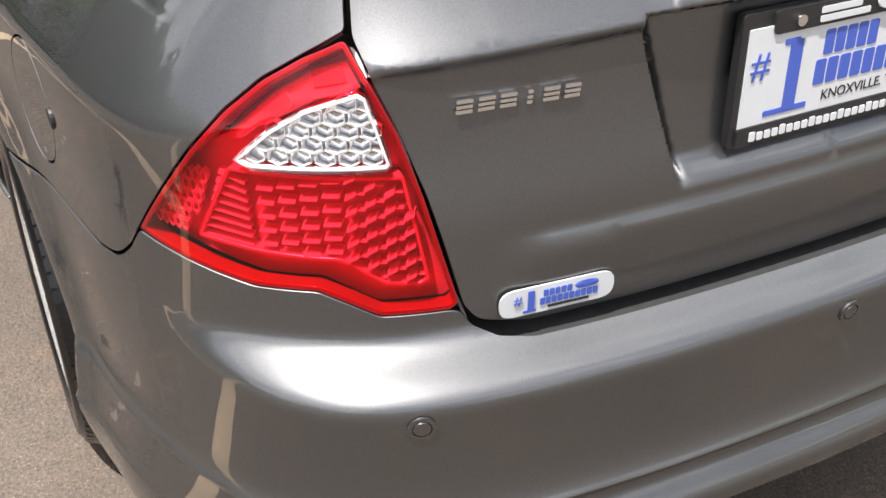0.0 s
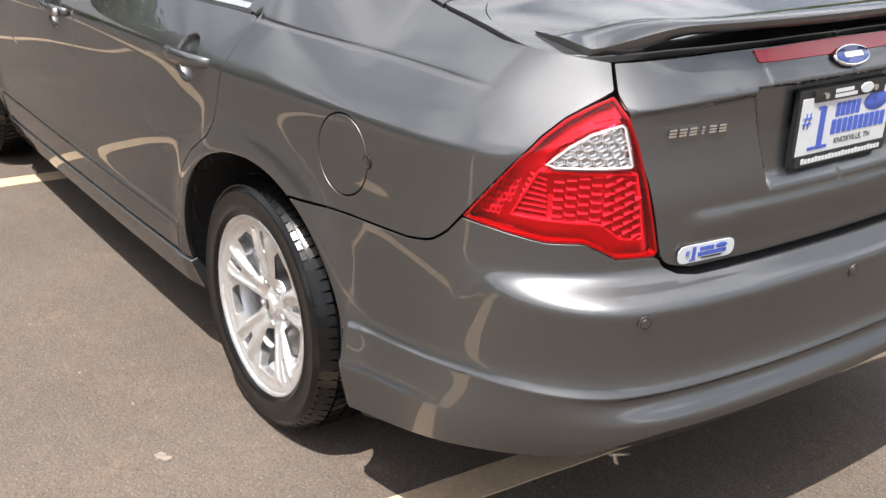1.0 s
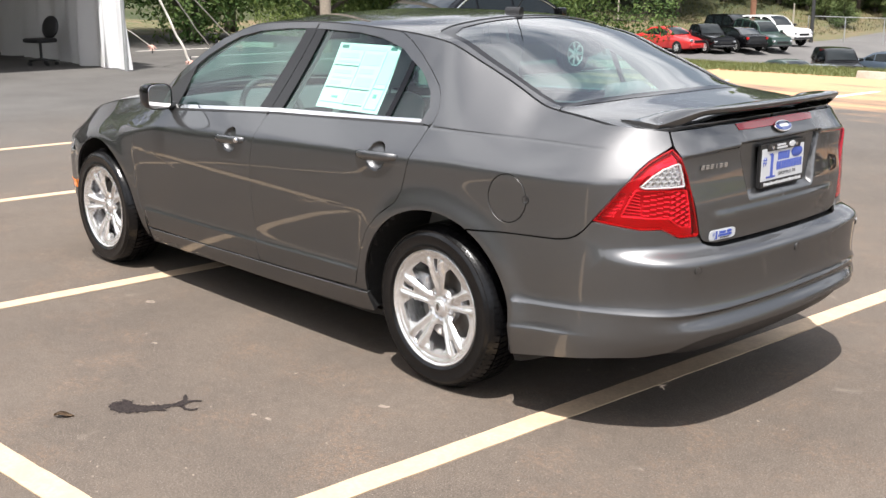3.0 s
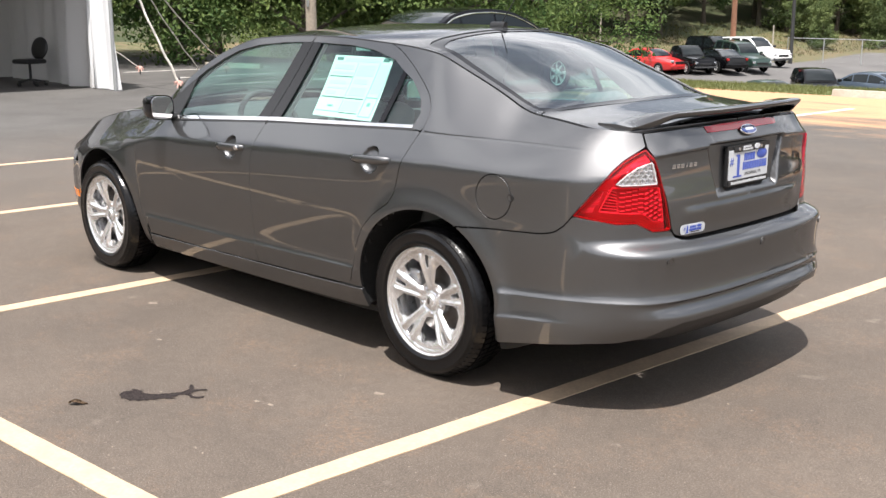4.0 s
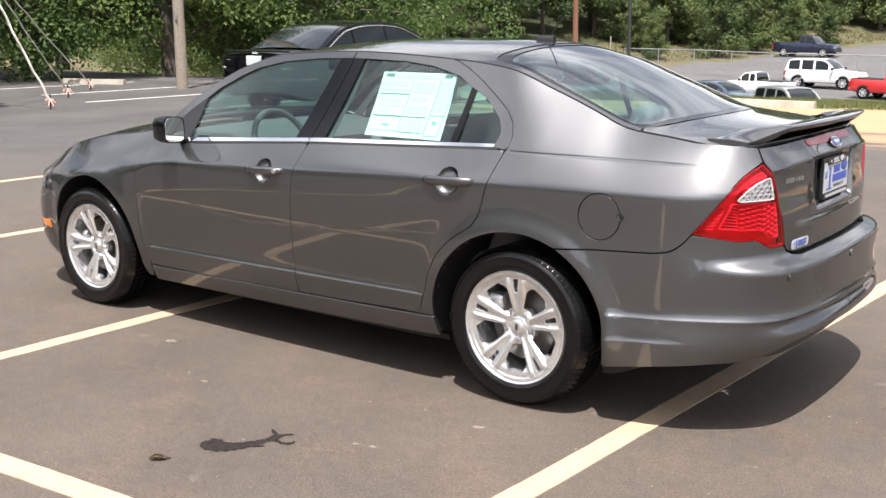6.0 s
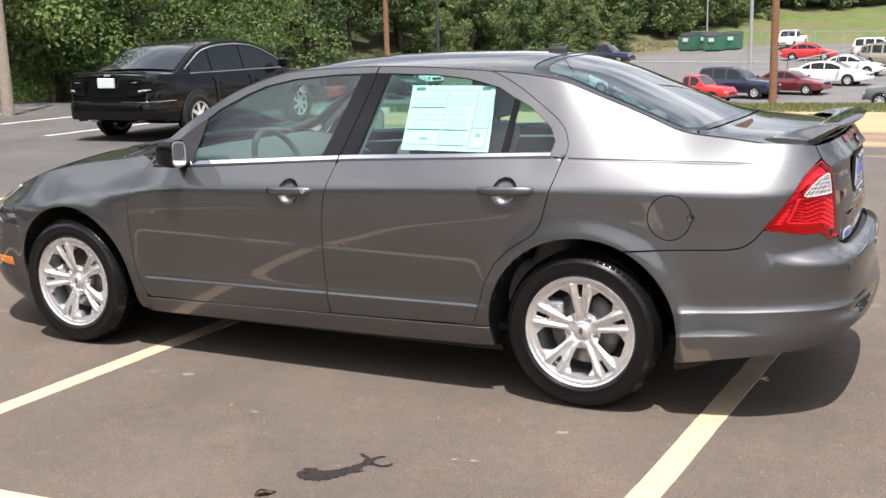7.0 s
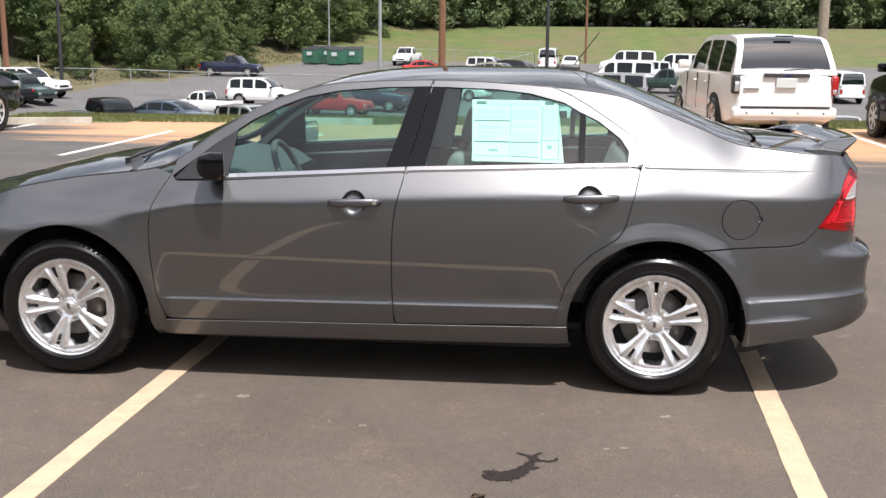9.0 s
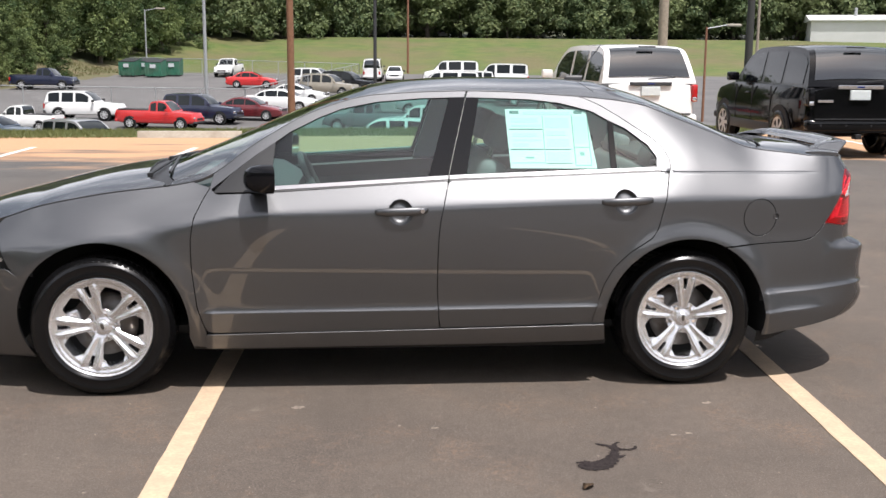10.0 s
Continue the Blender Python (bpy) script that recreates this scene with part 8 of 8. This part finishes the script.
def skip_bin(x, y, turn):
    b = thing("waste_bin", "dark green steel waste bin with sloping lid", "waste bin", "green bins by the lawn", m=pose(x, y, at_ground(x, y), 0, 0, turn))
    body = sweep([[(-0.95, y_, 0.12), (0.95, y_, 0.12), (1.0, y_, 1.25), (1.0, y_, 1.75), (-1.0, y_, 1.45)] for y_ in (-0.82, -0.78, 0.78, 0.82)])
    part("bin_body", body, BIN_GREEN, b)
    for k in (-0.55, 0.0, 0.55):
        part("rib", box(-1.04, 1.04, k - 0.04, k + 0.04, 0.3, 1.3, 0.01), BIN_GREEN, b)
    part("lid", box(-1.02, 1.06, -0.82, 0.82, -0.03, 0.03, 0.01, m=Matrix.Translation((0, 0, 1.63)) @ pose(0, 0, 0, 0, -9, 0)), TRIM, b)
    part("notice", box(-1.060, -1.035, -0.28, 0.28, 0.92, 1.28, 0.004), PLATE_WHITE, b)
    for q in (-0.7, 0.7):
        for w in (-0.6, 0.6):
            part("foot", box(q - 0.08, q + 0.08, w - 0.08, w + 0.08, 0.0, 0.13, 0.01), DARK_STEEL, b)


for x, y, a in ((-23.0, 105.6, 78), (-21.5, 106.8, 82), (-20.3, 104.6, 84), (-18.9, 106.6, 88)):
    skip_bin(x, y, a)
for a, b, lab in (((-4.25, 14.5), (-2.35, 14.52), 1), ((1.6, 15.75), (3.3, 15.72), 1), ((-20.4, 11.85), (-18.6, 12.35), 1), ((-9.0, 13.2), (-7.5, 13.7), 1), ((-14.6, 107.2), (-11.0, 108.6), 0)):
    d = math.degrees(math.atan2(b[1] - a[1], b[0] - a[0]))
    ln = math.hypot(b[0] - a[0], b[1] - a[1])
    cx, cy = (a[0] + b[0]) / 2, (a[1] + b[1]) / 2
    stop = sweep([[(x, -0.09 * k, 0.0), (x, -0.055 * k, 0.12), (x, 0.055 * k, 0.12), (x, 0.09 * k, 0.0)] for x, k in ((-ln / 2, 0.9), (-ln / 2 + 0.04, 1), (ln / 2 - 0.04, 1), (ln / 2, 0.9))])
    ob = part("wheel_stop", stop, CONCRETE)
    ob.matrix_basis = pose(cx, cy, at_ground(cx, cy), 0, 0, d)
    tagged(ob, "pale concrete wheel stop at the edge of the lot", "wheel stop", "wheel stops")
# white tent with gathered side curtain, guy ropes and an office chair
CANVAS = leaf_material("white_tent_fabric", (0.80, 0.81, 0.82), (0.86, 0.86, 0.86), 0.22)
# Greyer copy of the white fabric: shade inside the tent put into colour.
SHADED_CANVAS = leaf_material("grey_tent_lining", (0.52, 0.51, 0.50), (0.58, 0.57, 0.56), 0.13)
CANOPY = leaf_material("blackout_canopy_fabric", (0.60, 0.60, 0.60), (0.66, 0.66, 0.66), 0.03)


def build_tent():
    t = thing("event_tent", "large white fabric tent with a gathered side curtain", "tent")

    def curtain(name, a, b, waves, depth, top, cloth):
        bm = bmesh.new()
        a, b = Vector((*a, 0)), Vector((*b, 0))
        n = Vector((-(b - a).y, (b - a).x, 0)).normalized()
        cols = []
        count = 160
        for k in range(count + 1):
            s = k / count
            col = []
            for h in np.linspace(0.02, top, 14):
                run = s * (b - a).length
                w = depth * (2.6 * noise.noise(Vector((run * waves, h * 0.22, waves))) + 1.1 * noise.noise(Vector((run * waves * 2.7, h * 0.35, waves + 5)))) * (1.15 - 0.5 * h / top)
                flare = 0.16 * (1 - s) ** 6 * (1 - h / top) ** 2
                col.append(bm.verts.new(a + (b - a) * s + n * w - (b - a).normalized() * flare + Vector((0, 0, h + 0.03 * noise.noise(Vector((run * 2, 0, 1)))))))
            cols.append(col)
        for p, q in zip(cols, cols[1:]):
            for i in range(13):
                bm.faces.new((p[i], q[i], q[i + 1], p[i + 1]))
        part(name, smooth(bm, 60), cloth, t)

    curtain("gathered_curtain", (-14.25, 6.02), (-15.1, 5.90), 3.2, 0.085, 2.75, CANVAS)
    curtain("side_curtain", (-15.1, 5.92), (-24.6, 6.5), 1.1, 0.12, 2.75, SHADED_CANVAS)
    curtain("end_curtain", (-24.6, 6.5), (-24.2, -8.0), 0.9, 0.12, 2.75, SHADED_CANVAS)
    # Canopy is out of view; its near edge sets where shade meets the curtains.
    roof = bmesh.new()
    rows = []
    for k, x in enumerate(np.linspace(-14.75, -24.8, 9)):
        rows.append([roof.verts.new((x, y, z + 0.5 * math.sin(k / 8 * math.pi))) for y, z in ((6.25, 2.72), (5.9, 2.82), (2.0, 4.0), (-1.2, 4.5), (-4.5, 4.0), (-8.2, 2.82), (-8.5, 2.72))])
    for p, q in zip(rows, rows[1:]):
        for i in range(6):
            roof.faces.new((p[i], q[i], q[i + 1], p[i + 1]))
    for row in (rows[0], rows[-1]):
        base = [roof.verts.new((v.co.x, v.co.y, 2.70)) for v in row]
        for i in range(6):
            roof.faces.new((row[i], row[i + 1], base[i + 1], base[i]))
    bmesh.ops.recalc_face_normals(roof, faces=roof.faces)
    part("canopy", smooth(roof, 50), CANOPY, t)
    for x, y in ((-14.2, 5.95), (-14.2, -8.2), (-19.5, 5.65), (-24.5, 5.3), (-24.3, -8.2), (-19.4, -8.2)):
        part("tent_pole", rod((x, y, 0), (x, y, 2.85), 0.035, sides=10), GALVANISED, t)
    return t


build_tent()
ROPE = material("pale_rope", (0.62, 0.58, 0.52), 0.9, grain=(120, (0.45, 0.42, 0.38), 0.6))
PINK_TIE = material("pink_ribbon", (0.62, 0.36, 0.30), 0.8)
for gx, gy, thick, knots in ((-13.45, 6.85, 0.022, True), (-15.7, 8.75, 0.012, True), (-17.4, 10.5, 0.014, True), (-18.6, 8.9, 0.010, True)):
    r = thing("guy_rope", "pale guy rope with a ribbon knot at its stake", "rope", "tent guy ropes")
    top, foot = Vector((-14.15, 6.05, 2.80)) if gx > -18 else Vector((-19.5, 5.75, 2.80)), Vector((gx, gy, 0.16))
    bm = bmesh.new()
    pts = [top.lerp(foot, s) + Vector((0.012 * math.sin(s * 37), 0.012 * math.cos(s * 29), -0.10 * math.sin(math.pi * s))) for s in np.linspace(0, 1, 25)]
    for a, b in zip(pts, pts[1:]):
        rod(a, b, thick, sides=6, bm=bm, caps=False)
    part("rope", smooth(bm), ROPE, r)
    part("stake", rod((gx, gy, -0.1), (gx - 0.03, gy + 0.03, 0.26), 0.014, sides=8), DARK_STEEL, r)
    tie = bmesh.new()
    for k in range(7):
        a = k * 0.9
        rod(foot + Vector((0, 0, 0.02)), foot + Vector((0.10 * math.cos(a), 0.10 * math.sin(a), -0.10 + 0.05 * (k % 3))), 0.018, 0.008, 5, tie)
    part("ribbon_knot", tie, PINK_TIE, r)


def office_chair(x, y, turn):
    c = thing("office_chair", "black office chair standing inside the tent", "chair", m=pose(x, y, 0, 0, 0, turn))
    part("seat", smooth(box(-0.24, 0.24, -0.24, 0.24, 0.44, 0.53, 0.04, 3)), TRIM, c)
    back = bmesh.new()
    bmesh.ops.create_uvsphere(back, u_segments=20, v_segments=12, radius=1.0, matrix=Matrix.Translation((-0.27, 0, 0.73)) @ pose(0, 0, 0, 0, -12, 0) @ Matrix.Diagonal((0.055, 0.24, 0.23, 1)))
    part("backrest", smooth(back, 60), TRIM, c)
    part("back_stem", box(-0.30, -0.24, -0.03, 0.03, 0.44, 0.72, 0.01), TRIM, c)
    part("column", rod((0, 0, 0.10), (0, 0, 0.45), 0.028, sides=10), TRIM, c)
    for k in range(5):
        a = 2 * math.pi * k / 5
        leg = part("foot_arm", rod((0, 0, 0.13), (0.28 * math.cos(a), 0.28 * math.sin(a), 0.08), 0.022, 0.016, 8), TRIM, c)
        part("castor", rod((0.28 * math.cos(a), 0.28 * math.sin(a) - 0.02, 0.032), (0.28 * math.cos(a), 0.28 * math.sin(a) + 0.02, 0.032), 0.032, sides=12), TRIM, leg)


office_chair(-16.66, 5.42, -75)
# low white building beyond the lawn
ROOF_WHITE = material("white_metal_roof", (0.66, 0.66, 0.64), 0.5, 0.2, grain=(0.6, (0.6, 0.6, 0.58), 0.5))
b_ = thing("warehouse", "long low white warehouse with a metal roof", "building", m=pose(80, 165, 2.6, 0, 0, -20))
part("wall", box(-7, 40, -9, 9, -4, 4.6), ROOF_WHITE, b_)
part("roof", sweep([[(x, -9.4, 4.6), (x, 0, 5.6), (x, 9.4, 4.6), (x, 9.4, 4.4), (x, -9.4, 4.4)] for x in (-7.4, 40.4)]), ROOF_WHITE, b_)
for x in (0, 12, 24):
    part("roof_vent", rod((x, -3, 5.0), (x, -3, 6.6), 0.25, sides=10), GALVANISED, b_)

# ---- marks on the asphalt ----
WET = material("damp_stain", (0.013, 0.0105, 0.0105), 0.9, grain=(150, (0.045, 0.036, 0.034), 0.75), spots=(26, (0.030, 0.025, 0.024), 0.7), specular_ior_level=0.08, bump=(110, 0.5, 0.005))
LITTER = material("pale_grit", (0.225, 0.182, 0.146), 0.9, grain=(60, (0.14, 0.115, 0.095), 0.9))


def splash(name, label, blobs, z, mat, seed, cell=0.012, ragged=0.0):
    """A flat mark with a ragged outline, made of overlapping drops."""
    xs = [b[0] for b in blobs]
    ys = [b[1] for b in blobs]
    rmax = max(b[2] for b in blobs)
    gx = np.arange(min(xs) - rmax * 1.6, max(xs) + rmax * 1.6, cell)
    gy = np.arange(min(ys) - rmax * 1.6, max(ys) + rmax * 1.6, cell)
    bm = bmesh.new()
    grid = {}
    for i, x in enumerate(gx):
        for j, y in enumerate(gy):
            f = sum(math.exp(-(((x - b[0]) ** 2 + (y - b[1]) ** 2) / (b[2] * b[2])) * 1.2) for b in blobs)
            f += 0.28 * noise.noise(Vector((x * 14, y * 14, seed))) + 0.18 * noise.noise(Vector((x * 40, y * 40, seed)))
            f += ragged * noise.noise(Vector((x * 85, y * 85, seed)))
            grid[i, j] = f > 0.42 + 0.25 * ragged
    verts = {}

    def vert(i, j):
        if (i, j) not in verts:
            verts[i, j] = bm.verts.new((gx[0] + (i - 0.5) * cell, gy[0] + (j - 0.5) * cell, z))
        return verts[i, j]

    for (i, j), on in grid.items():
        if on:
            bm.faces.new((vert(i, j), vert(i + 1, j), vert(i + 1, j + 1), vert(i, j + 1)))
    for _ in range(2):
        bmesh.ops.smooth_vert(bm, verts=bm.verts, factor=0.5, use_axis_x=True, use_axis_y=True)
    return tagged(part(name, bm, mat), label, "stain", kind="structure")


def streak(*pts):
    """Drops strung along a bent line, tapering from one given width to the next."""
    out = []
    for (x0, y0, r0), (x1, y1, r1) in zip(pts, pts[1:]):
        n = max(2, int(math.hypot(x1 - x0, y1 - y0) / (0.6 * min(r0, r1))))
        out += [(x0 + (x1 - x0) * k / n, y0 + (y1 - y0) * k / n, 0.75 * (r0 + (r1 - r0) * k / n)) for k in range(n)]
    return out


arms = streak((0.672, -1.88, 0.034), (0.705, -1.880, 0.060), (0.755, -1.868, 0.056), (0.795, -1.815, 0.032), (0.830, -1.735, 0.024), (0.834, -1.69, 0.024), (0.806, -1.662, 0.014), (0.766, -1.640, 0.009))
arms += streak((0.834, -1.69, 0.018), (0.850, -1.645, 0.012), (0.872, -1.63, 0.008)) + streak((0.834, -1.70, 0.018), (0.871, -1.712, 0.010), (0.90, -1.716, 0.013), (0.924, -1.700, 0.011), (0.925, -1.675, 0.008))
arms += streak((0.80, -1.80, 0.02), (0.835, -1.79, 0.014), (0.863, -1.772, 0.008)) + streak((0.69, -1.86, 0.02), (0.672, -1.835, 0.009), (0.645, -1.845, 0.006))
splash("damp_stain", "branching dark damp splash on the asphalt", arms, 0.003, WET, 2.0, 0.0045, 0.85)
LEAF_BROWN = material("dry_leaf_brown", (0.085, 0.050, 0.026), 0.8, grain=(90, (0.15, 0.10, 0.055), 0.6))
bm = bmesh.new()
rows = []
for k in range(9):
    u = k / 8
    half = 0.018 * math.sin(math.pi * min(1, u * 1.04)) ** 0.7
    rows.append([bm.verts.new((0.075 * (u - 0.5), half * w, 0.003 + 0.007 * w * w + 0.006 * math.sin(5 * u))) for w in (-1.0, -0.4, 0.0, 0.4, 1.0)])
for p_, q_ in zip(rows, rows[1:]):
    for i in range(4):
        bm.faces.new((p_[i], q_[i], q_[i + 1], p_[i + 1]))
bmesh.ops.solidify(bm, geom=bm.faces, thickness=0.0008)
leaf_ = part("fallen_leaf", smooth(bm, 60), LEAF_BROWN)
leaf_.matrix_basis = pose(0.648, -2.078, 0.001, 0, 0, 52)
tagged(leaf_, "curled brown dry leaf lying on asphalt", "leaf")
rnd_ = random.Random(9)
bm = bmesh.new()
for k in range(420):
    x, y = rnd_.uniform(-4.5, 4.5), rnd_.uniform(-3.4, 0.2) if k % 3 else rnd_.uniform(-3.4, 8)
    r = rnd_.uniform(0.0018, 0.0055)
    bmesh.ops.create_icosphere(bm, subdivisions=1, radius=r, matrix=Matrix.Translation((x, y, r * 0.2)) @ Matrix.Diagonal((rnd_.uniform(0.7, 1.8), rnd_.uniform(0.7, 1.4), 0.5, 1)))
tagged(part("loose_grit", bm, LITTER), "scattered pale grit and leaf scraps on asphalt", "grit", kind="stuff")
for x, y, r in ((1.186, -1.545, 0.013), (1.115, -1.56, 0.012), (1.386, -1.158, 0.022), (-0.476, -1.114, 0.024), (0.12, -1.42, 0.016)):
    splash("pale_scuff", "pale scuff mark on the asphalt", [(x, y, r), (x + r * 1.1, y + r * 0.2, r * 0.7)], 0.003, LITTER, x * 7, 0.003, 0.35)
